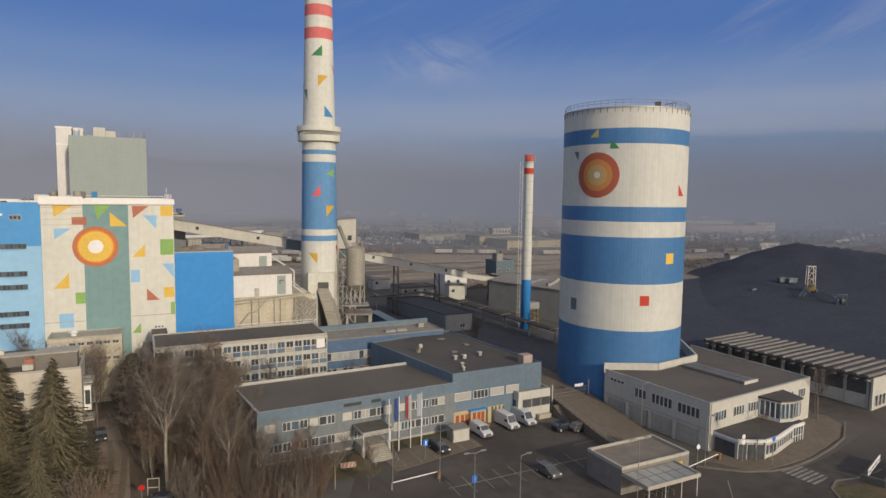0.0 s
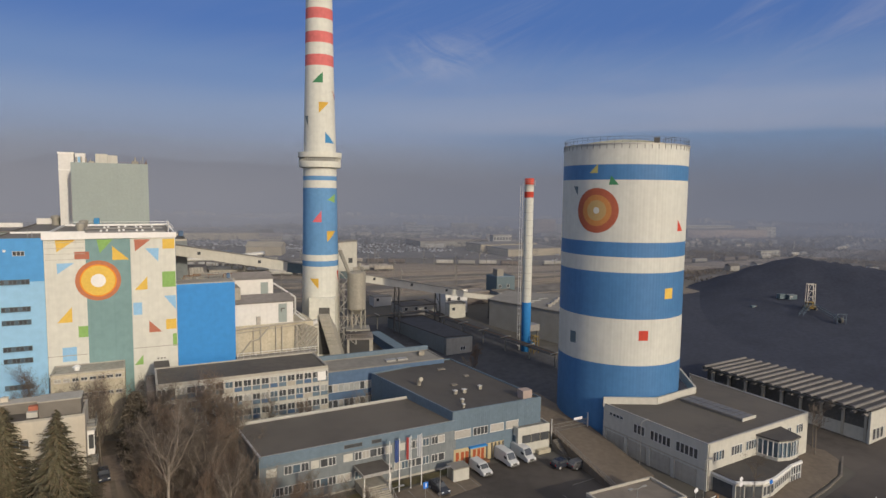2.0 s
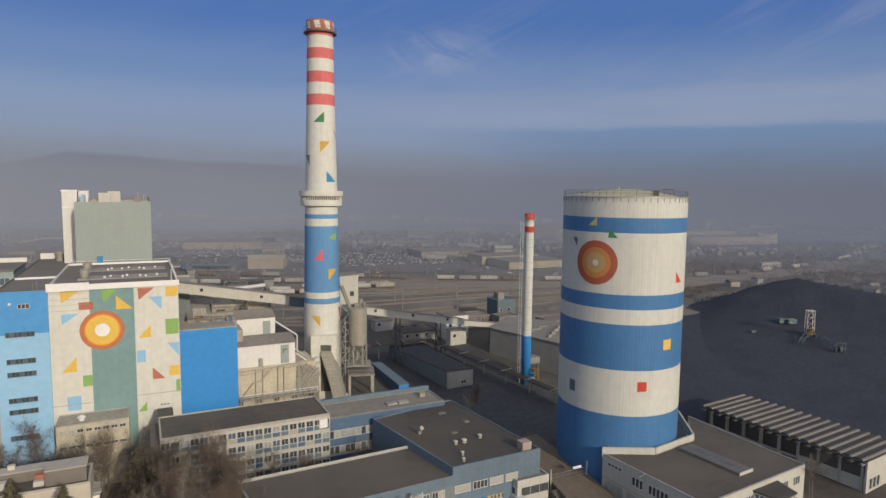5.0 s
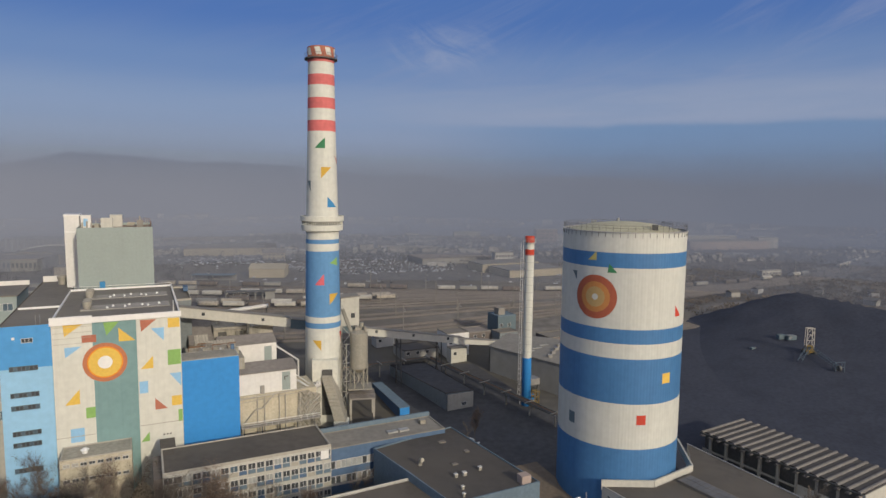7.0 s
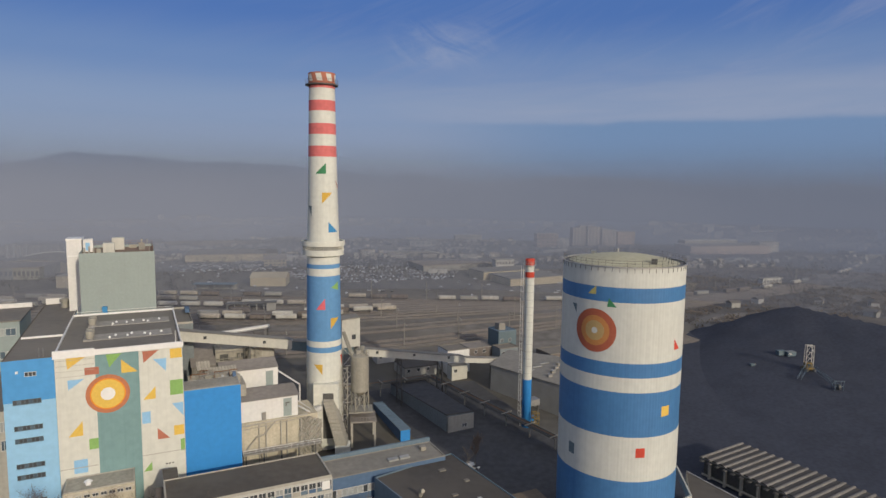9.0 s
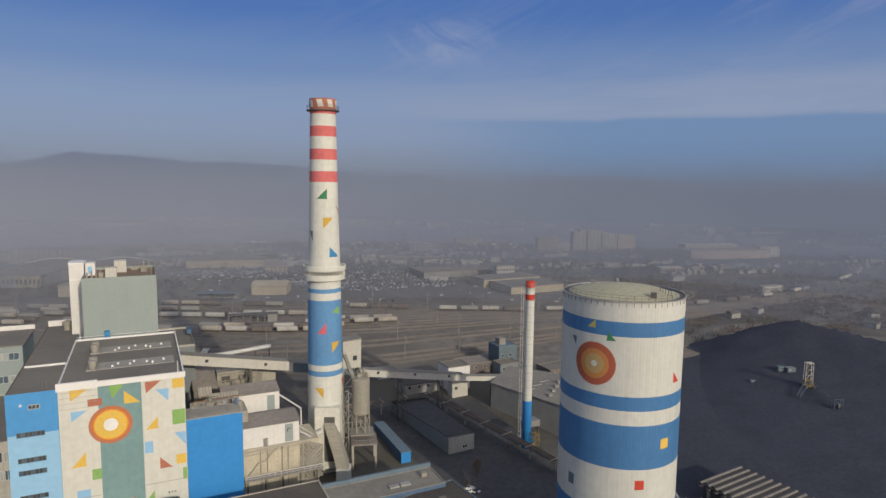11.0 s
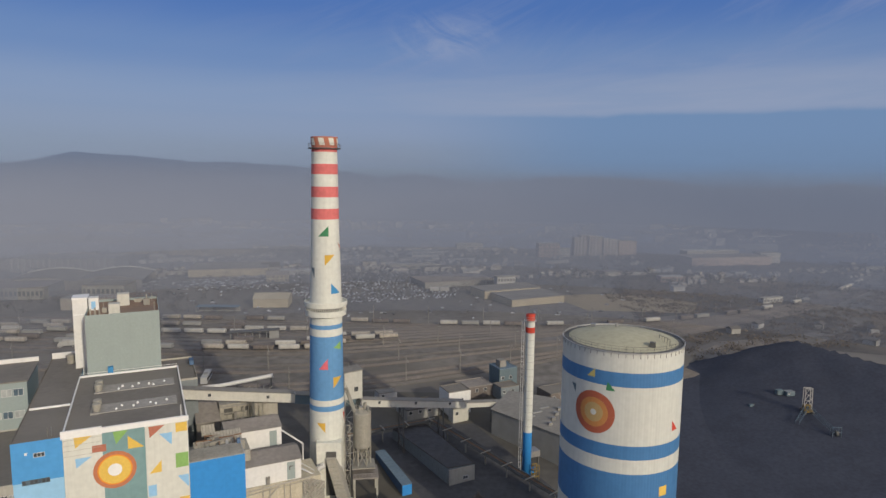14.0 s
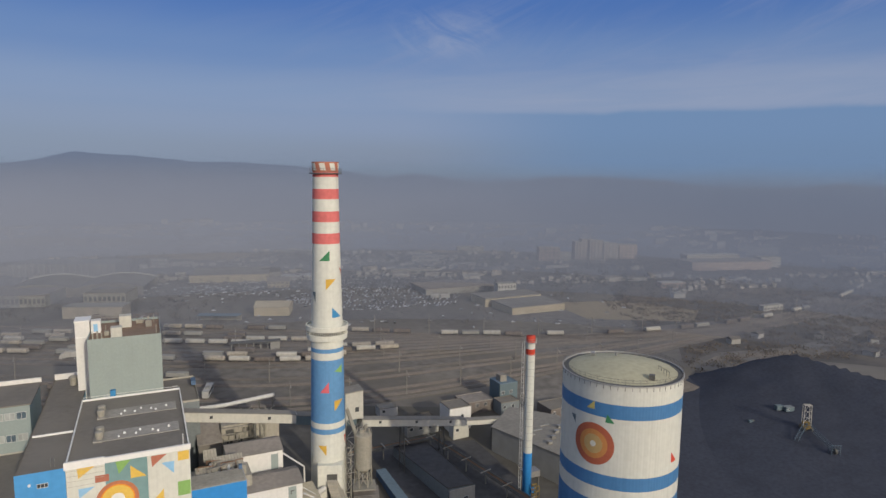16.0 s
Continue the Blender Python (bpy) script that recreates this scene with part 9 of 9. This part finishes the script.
for k in range(5):
    part("post", boxes((0.2 + k * 5.8, 0, 0, 0.5 + k * 5.8, 0.3, 3.6)), M["far_grey"], t)


# ---- buildings beyond the railway ----
def far_block(x, y, w, d, h, turn, wall, roof, label, category="building", gable=0.0, windows=0, storeys=1, z=9.0):
    t = plain_thing("far_building", x, y, z - 0.3, label, category, turn)
    part("wall", boxes((0, 0, 0, w, d, h)), M[wall], t)
    if gable:
        bm = bmesh.new()
        vs = [bm.verts.new(p) for p in ((-0.4, -0.4, h), (w + 0.4, -0.4, h), (w + 0.4, d + 0.4, h), (-0.4, d + 0.4, h), (-0.4, d / 2, h + gable), (w + 0.4, d / 2, h + gable))]
        for q in ((0, 1, 5, 4), (2, 3, 4, 5), (1, 2, 5), (3, 0, 4), (3, 2, 1, 0)):
            bm.faces.new([vs[i] for i in q])
        part("roof", bm, M[roof], t)
    else:
        part("roof", boxes((-0.2, -0.2, h, w + 0.2, d + 0.2, h + 0.4)), M[roof], t)
    for s in range(storeys):
        for k in range(windows):
            ww = w / windows
            z0 = h * (s + 0.35) / storeys
            part("window", boxes((ww * (k + 0.2), -0.1, z0, ww * (k + 0.8), -0.01, z0 + h / storeys * 0.4)), M["far_window"], t)
    return t


far_block(40.6, 379.0, 40.0, 26, 4.7, 26, "far_beige", "roof_pale", "long beige flat-roofed warehouse at the sandy field", "warehouse")
far_block(25.0, 402.0, 44.0, 20, 5.6, 26, "far_beige", "roof_pale", "pale warehouse wing behind the beige one", "warehouse")
far_block(36.0, 437.0, 14.0, 7, 9.5, 18, "far_white", "far_grey", "white office block over the warehouses", "office building", windows=6, storeys=2)
far_block(-16.0, 438.0, 56.0, 30, 4.4, 24, "far_grey", "roof_brown", "broad grey flat-roofed store hall", "warehouse")
far_block(-118, 367, 21, 16, 5.6, 6, "far_beige", "far_beige", "pale old goods shed with a pitched roof", "goods shed", gable=2.6)
far_block(-137, 459, 16, 11, 5.0, 12, "far_beige", "roof_brown", "pale yellow house with dark hipped roof", "house", gable=2.8, windows=5, storeys=2)
far_block(-134, 490, 44, 14, 3.4, 20, "far_white", "far_white", "long low white store roof", "warehouse")
far_block(-203, 474, 60, 40, 6.0, 14, "far_beige", "roof_pale", "large beige warehouse with flat roof", "warehouse")
far_block(-227, 353, 34, 12, 7.0, 6, "wagon_beige", "far_grey", "long brown-grey railway shed with pilasters", "railway shed")
far_block(-237, 391, 26, 22, 7.6, 8, "far_grey", "roof_pale", "grey shop front hall with coloured panels", "shop", windows=9)
far_block(-322, 372, 66, 36, 7.5, 10, "far_grey", "roof_brown", "long low grey hall behind the railway", "warehouse", windows=26)
far_block(-352, 486, 80, 30, 11, 8, "far_grey", "far_grey", "grey-brown block with tall pale pilasters", "building")
for k in range(17):
    o = part("pilaster", boxes((1.5 + k * 4.7, -0.9, 0.4, 2.6 + k * 4.7, -0.05, 10.8)), M["far_white"], bpy.data.objects["far_building.011"])
far_block(228, 572, 85, 26, 8, 12, "far_pink", "roof_brown", "long beige factory with a white roof edge", "factory")
far_block(236, 606, 58, 12, 10.5, 12, "far_grey", "far_white", "factory hall with bright white roof edge", "factory")
far_block(306, 600, 22, 12, 10, 12, "far_white", "far_grey", "pale office block at the factory's end", "office building", windows=5, storeys=3)
far_block(208, 400, 18, 4, 3.6, 24, "far_white", "far_grey", "row of white huts along the railway", "hut", windows=6)
far_block(168, 479, 20, 8, 4.6, 10, "far_pink", "far_white", "low red-walled building with a white roof", "building", windows=6)
far_block(164, 441, 9, 5, 3.6, 10, "far_white", "far_grey", "small white store in the scrub", "hut")
for k, h in enumerate((19, 21, 21, 20, 18, 17)):
    block = far_block(132 + k * 7.8, 640 + k * 0.8 + (k % 2) * 2, 7.8, 11, h, 6, "far_pink", "far_grey", "pale pink tower block in the haze", "tower block", windows=2, storeys=7)
    for x in (0.1, 3.5, 6.7):
        part("pilaster", boxes((x, -0.5, 0.0, x + 1.0, -0.12, h + 0.8)), M["far_white"], block)
far_block(182, 652, 19, 12, 15, 6, "far_pink", "far_grey", "lower pink wing of the tower blocks", "tower block", windows=4, storeys=5)
far_block(93, 627, 22, 12, 14, 6, "far_pink", "far_grey", "pink apartment house with a lower wing", "apartment house", windows=5, storeys=4)
far_block(115, 629, 11, 10, 9, 6, "far_white", "far_grey", "pale annex of the pink apartment house", "apartment house", windows=2, storeys=3)
for x, y, w, d, h in ((-35, 592, 26, 12, 8), (-40, 606, 14, 9, 10), (68, 735, 36, 14, 8), (-281, 571, 13, 9, 4.5), (-180, 640, 40, 14, 5), (-420, 620, 60, 20, 6), (330, 700, 50, 16, 8), (395, 640, 60, 14, 6), (430, 560, 40, 10, 5), (250, 690, 40, 12, 7), (10, 690, 30, 12, 6), (-120, 585, 24, 10, 5), (-77, 511, 4, 4, 5), (-70, 511, 4, 4, 5.5), (-63.5, 512, 4, 4, 5.5), (-50, 530, 40, 10, 4)):
    far_block(x, y, w, d, h, 8, "far_white" if w < 30 else "far_grey", "far_grey", "pale flat-roofed building in the hazy town", "building", windows=0 if w < 5 else 5, storeys=1 if h < 6 else 2)
for x in (-12.0, -5.0):
    t = plain_thing("trailer", x, 426, 9.0, "white box trailer parked by the store hall", "trailer", 4)
    part("box", boxes((0, 0, 0.9, 6.2, 2.5, 3.6)), M["far_white"], t)
    part("wheels", boxes((0.8, 0.1, 0, 2.4, 2.4, 0.9)), M["steel_dark"], t)


def arched_hall():
    t = plain_thing("arched_hall", -300, 404, 8.7, "wide hall with a pale scalloped roof edge", "hall", 14)
    bm = bmesh.new()
    cols = 28
    rows = []
    for y in (0, 44):
        rows.append([bm.verts.new((i * 88 / cols, y, 6.5 + 3.2 * abs(math.sin(math.pi * 2 * i / cols)))) for i in range(cols + 1)])
    low = [[bm.verts.new((i * 88 / cols, y, 0)) for i in range(cols + 1)] for y in (0, 44)]
    for i in range(cols):
        bm.faces.new((rows[0][i], rows[0][i + 1], rows[1][i + 1], rows[1][i]))
        bm.faces.new((low[0][i], low[0][i + 1], rows[0][i + 1], rows[0][i]))
        bm.faces.new((low[1][i + 1], low[1][i], rows[1][i], rows[1][i + 1]))
    part("shell", bm, M["roof_pale"], t)
    bm = bmesh.new()
    for i in range(cols):
        a = (i * 88 / cols, 44.2, 6.9 + 3.2 * abs(math.sin(math.pi * 2 * i / cols)))
        b = ((i + 1) * 88 / cols, 44.2, 6.9 + 3.2 * abs(math.sin(math.pi * 2 * (i + 1) / cols)))
        beam(bm, a, b, 0.8, 0.9)
    part("roof_edge", bm, M["far_white"], t)


arched_hall()
sheet("sandy_field", [(86, 372), (150, 368), (165, 400), (128, 430), (70, 420)], "sand_field", "bare sandy field beside the warehouse", "field", 0.05, site=False)
sheet("gravel_track", [(96, 246), (104, 250), (140, 284), (172, 300), (176, 309), (132, 296), (98, 262)], "gravel", "pale gravel track round the heap's foot", "track", 0.12, site=False)


def parked_cars():
    """The far car park: hundreds of cars too small to tell apart."""
    bm = bmesh.new()
    rnd = random.Random(2)
    for r in range(38):
        for k in range(46):
            if rnd.random() < 0.42:
                continue
            x, y = -118 + k * 2.7 + r * 0.85 + rnd.uniform(-0.3, 0.3), 372 + r * 3.9 + k * 0.8 + rnd.uniform(-0.3, 0.3)
            if x > 8 or (x < -84 and y < 400) or r % 5 == 4:
                continue
            w, l, z = 0.55, 1.3, 9.0
            box(bm, x - w, y - l, z + 0.1, x + w, y + l, z + 0.6)
            box(bm, x - w * 0.8, y - l * 0.5, z + 0.6, x + w * 0.8, y + l * 0.55, z + 0.95)
    for k in range(420):
        x, y = rnd.uniform(-260, 120), rnd.uniform(345, 640)
        if k % 2:
            x, y = rnd.gauss(-160, 28), rnd.gauss(455, 22)
        w, l = (1.3, 0.55) if k % 3 else (0.55, 1.3)
        box(bm, x - w, y - l, 9.1, x + w, y + l, 9.6)
        box(bm, x - w * 0.6, y - l * 0.6, 9.6, x + w * 0.6, y + l * 0.6, 9.95)
    tagged(new("parked_cars", finish(bm, "parked_cars", M["car_mixed"])), "hundreds of parked cars far away, paint brightened like glints", "cars", kind="stuff")


parked_cars()


FIELDS = (
    ("sandy_field", "sand_field", "pale fallow field among the houses", ((-560, 700), (-380, 690), (-330, 770), (-540, 800))),
    ("sandy_field", "sand_field", "pale bare field beyond the halls", ((-330, 610), (-215, 600), (-190, 655), (-320, 668))),
    ("winter_field", "grass", "dull green winter meadow", ((-250, 690), (-130, 680), (-110, 760), (-240, 775))),
    ("winter_field", "grass", "dull green meadow at the town's edge", ((-70, 590), (40, 580), (60, 640), (-60, 660))),
    ("sandy_field", "sand_field", "light earth plot behind the car park", ((-40, 690), (60, 680), (80, 740), (-30, 760))),
    ("winter_field", "leaf_litter", "brown scrubland beside the railway", ((120, 420), (250, 450), (300, 540), (150, 500))),
    ("winter_field", "leaf_litter", "brown allotment ground beyond the line", ((230, 330), (420, 400), (520, 520), (330, 470))),
    ("asphalt_lot", "asphalt", "dark yard round the far factory", ((205, 545), (340, 575), (330, 600), (200, 570))),
)
sheet("scrubland", [(110, 352), (180, 378), (300, 472), (450, 665), (700, 1000), (900, 1050), (420, 1050), (190, 640), (125, 470)], "dark_scrub", "dark brown gardens and scrub beyond the railway", "scrubland", 0.03, site=False)
sheet("scrubland", [(112, 284), (134, 302), (176, 314), (236, 347), (215, 380), (165, 352), (120, 312)], "dark_scrub", "dark brown scrub strip along the gravel track", "scrubland", 0.035, site=False)
sheet("scrubland", [(176, 292), (235, 345), (330, 430), (520, 650), (800, 930), (900, 500), (460, 280), (230, 274)], "dark_scrub", "dark brown scrub between heap and railway", "scrubland", 0.03, site=False)
for name, mat, words, pts in FIELDS:
    sheet(name, pts, mat, words, "field" if "field" in name else "lot", 0.06, site=False)


def roofed_house(bm, x, y, w, d, h, a, pitch, walls, roof):
    """One plain house of the far town: four walls and a flat or pitched roof."""
    c, s = math.cos(a), math.sin(a)
    P = lambda px, py, pz: bm.verts.new((x + px * c - py * s, y + px * s + py * c, 8.7 + pz))
    lo = [P(*q, 0) for q in ((0, 0), (w, 0), (w, d), (0, d))]
    hi = [P(*q, h) for q in ((0, 0), (w, 0), (w, d), (0, d))]
    for i in range(4):
        bm.faces.new((lo[i], lo[(i + 1) % 4], hi[(i + 1) % 4], hi[i])).material_index = walls
    if pitch:
        r0, r1 = P(0, d / 2, h + d * pitch), P(w, d / 2, h + d * pitch)
        for q in ((hi[0], hi[1], r1, r0), (hi[2], hi[3], r0, r1)):
            bm.faces.new(q).material_index = roof
        for q in ((hi[1], hi[2], r1), (hi[3], hi[0], r0)):
            bm.faces.new(q).material_index = walls
    else:
        bm.faces.new(hi).material_index = roof


def town():
    bm = bmesh.new()
    rnd = random.Random(6)

    def free(x, y):
        if 190 < x < 350 and 560 < y < 625 or 85 < x < 210 and 618 < y < 670:
            return False
        if -210 < x < 10 and y < 505 or -60 < x < 170 and y < 470 or 100 < x < 420 and y < 430 + (x - 100) * 0.35:
            return False
        return not (-560 < x < -330 and 690 < y < 800 or -330 < x < -190 and 600 < y < 668)
    # short streets of houses, each with its own line
    for k in range(420):
        y = 440 + 640 * rnd.random() ** 1.15
        x = rnd.uniform(-0.76, 0.82) * y
        a = rnd.choice((0.46, 0.46, 2.03, 0.2, 0.32))
        big = rnd.random() < 0.16
        for j in range(2 if big else rnd.randint(3, 8)):
            w, d = (rnd.uniform(10, 24), rnd.uniform(6, 11)) if big else (rnd.uniform(2.6, 6.0), rnd.uniform(2.6, 4.2))
            px, py = x + j * math.cos(a) * (w + rnd.uniform(1.5, 5)), y + j * math.sin(a) * (w + rnd.uniform(1.5, 5))
            if free(px, py):
                roofed_house(bm, px, py, w, d, rnd.choice((2.6, 3.2, 4)) if big else rnd.choice((1.8, 1.8, 2.4, 3, 3.4)), a + rnd.uniform(-0.05, 0.05), 0.0 if big and rnd.random() < 0.7 else rnd.uniform(0.2, 0.4), rnd.choice((0, 0, 0, 2)), rnd.choice((1, 1, 3, 4)))
    # blocks of flats far out
    for k in range(26):
        y = rnd.uniform(620, 1050)
        x = rnd.uniform(-0.7, 0.75) * y
        if free(x, y):
            roofed_house(bm, x, y, rnd.uniform(8, 20), rnd.uniform(5, 8), rnd.uniform(5, 10), rnd.choice((0.46, 0.1, 2.03)), 0.0, rnd.choice((0, 2)), 1)
    tagged(new("town_houses", finish(bm, "town_houses", [M["town_wall"], M["town_roof"], M["far_white"], M["roof_brown"], M["far_grey"]])), "houses and blocks of the town scattered over the plain", "houses", kind="stuff")
    bm = bmesh.new()

    def clump(x, y, h, r, n, size):
        for j in range(n):
            c = Vector((x + rnd.uniform(-r, r), y + rnd.uniform(-r, r), 9 + h * rnd.uniform(0.15, 0.95)))
            q = [bm.verts.new(c + Vector((rnd.uniform(-1, 1), rnd.uniform(-1, 1), rnd.uniform(-1, 1))) * r * size) for _ in range(4)]
            for f in ((0, 1, 2), (0, 2, 3), (0, 3, 1), (1, 3, 2)):
                bm.faces.new([q[i] for i in f])
        tube(bm, (x, y, 8.8), (x, y, 9 + h * 0.5), 0.2, 0.12, 4)

    for k in range(3000):
        y = 312 + 640 * rnd.random() ** 1.2
        x = rnd.uniform(-0.78, 0.82) * y
        if y < 420 and -130 < x < 180:
            if rnd.random() < 0.93 or y < 355:
                continue
        if y < 345 and x < 120:
            continue
        clump(x, y, rnd.uniform(2.5, 6), rnd.uniform(1.4, 3.4), 30 if y < 440 else 15, 0.14 if y < 440 else 0.24)
    # hedgerows and belts of wood
    for k in range(46):
        y = 440 + 480 * rnd.random()
        x = rnd.uniform(-0.72, 0.78) * y
        a = rnd.choice((0.46, 0.46, 0.15, 2.03))
        for j in range(rnd.randint(8, 26)):
            clump(x + j * 4.6 * math.cos(a) + rnd.uniform(-2, 2), y + j * 4.6 * math.sin(a) + rnd.uniform(-2, 2), rnd.uniform(4, 8), rnd.uniform(2.2, 3.8), 14, 0.26)
    # the dark wood and gardens east of the railway
    for k in range(900):
        x, y = rnd.uniform(120, 520), rnd.uniform(400, 600)
        if y < 425 + (x - 120) * 0.38 or (195 < x < 350 and 560 < y):
            continue
        clump(x, y, rnd.uniform(3, 7), rnd.uniform(1.8, 3.6), 15, 0.24)
    tagged(new("town_trees", finish(bm, "town_trees", M["town_tree"])), "bare grey-brown trees and scrub over the plain", "trees", kind="stuff")


town()


def brush():
    """Scrub and allotments at the heap's far foot."""
    bm = bmesh.new()
    rnd = random.Random(9)
    for k in range(1500):
        x = rnd.uniform(110, 460)
        y = rnd.uniform(240, 400) + x * 0.28
        if heap_rise(x, y) > 0.2 or rail_y(222, x) - 5 < y < rail_y(333, x) + 5:
            continue
        for j in range(22):
            c = Vector((x + rnd.uniform(-3, 3), y + rnd.uniform(-3, 3), lie(y) + rnd.uniform(0.0, 1.2)))
            q = [bm.verts.new(c + Vector((rnd.uniform(-1, 1), rnd.uniform(-1, 1), rnd.uniform(-1, 1))) * 0.55) for _ in range(4)]
            for f in ((0, 1, 2), (0, 2, 3), (0, 3, 1), (1, 3, 2)):
                bm.faces.new([q[i] for i in f])
    tagged(new("scrub", finish(bm, "scrub", M["leaf_litter"])), "low brown scrub beyond the coal heap", "scrub", kind="stuff")
    for k, (x, y) in enumerate(((150, 318), (170, 330), (205, 330), (230, 322), (262, 330), (285, 352), (215, 300), (245, 296))):
        far_block(x, y, 6, 4, 3, 20 + k * 17, "far_white" if k % 2 else "far_grey", "town_roof", "small pale hut among scrub", "hut", gable=1.2, z=lie(y))


brush()
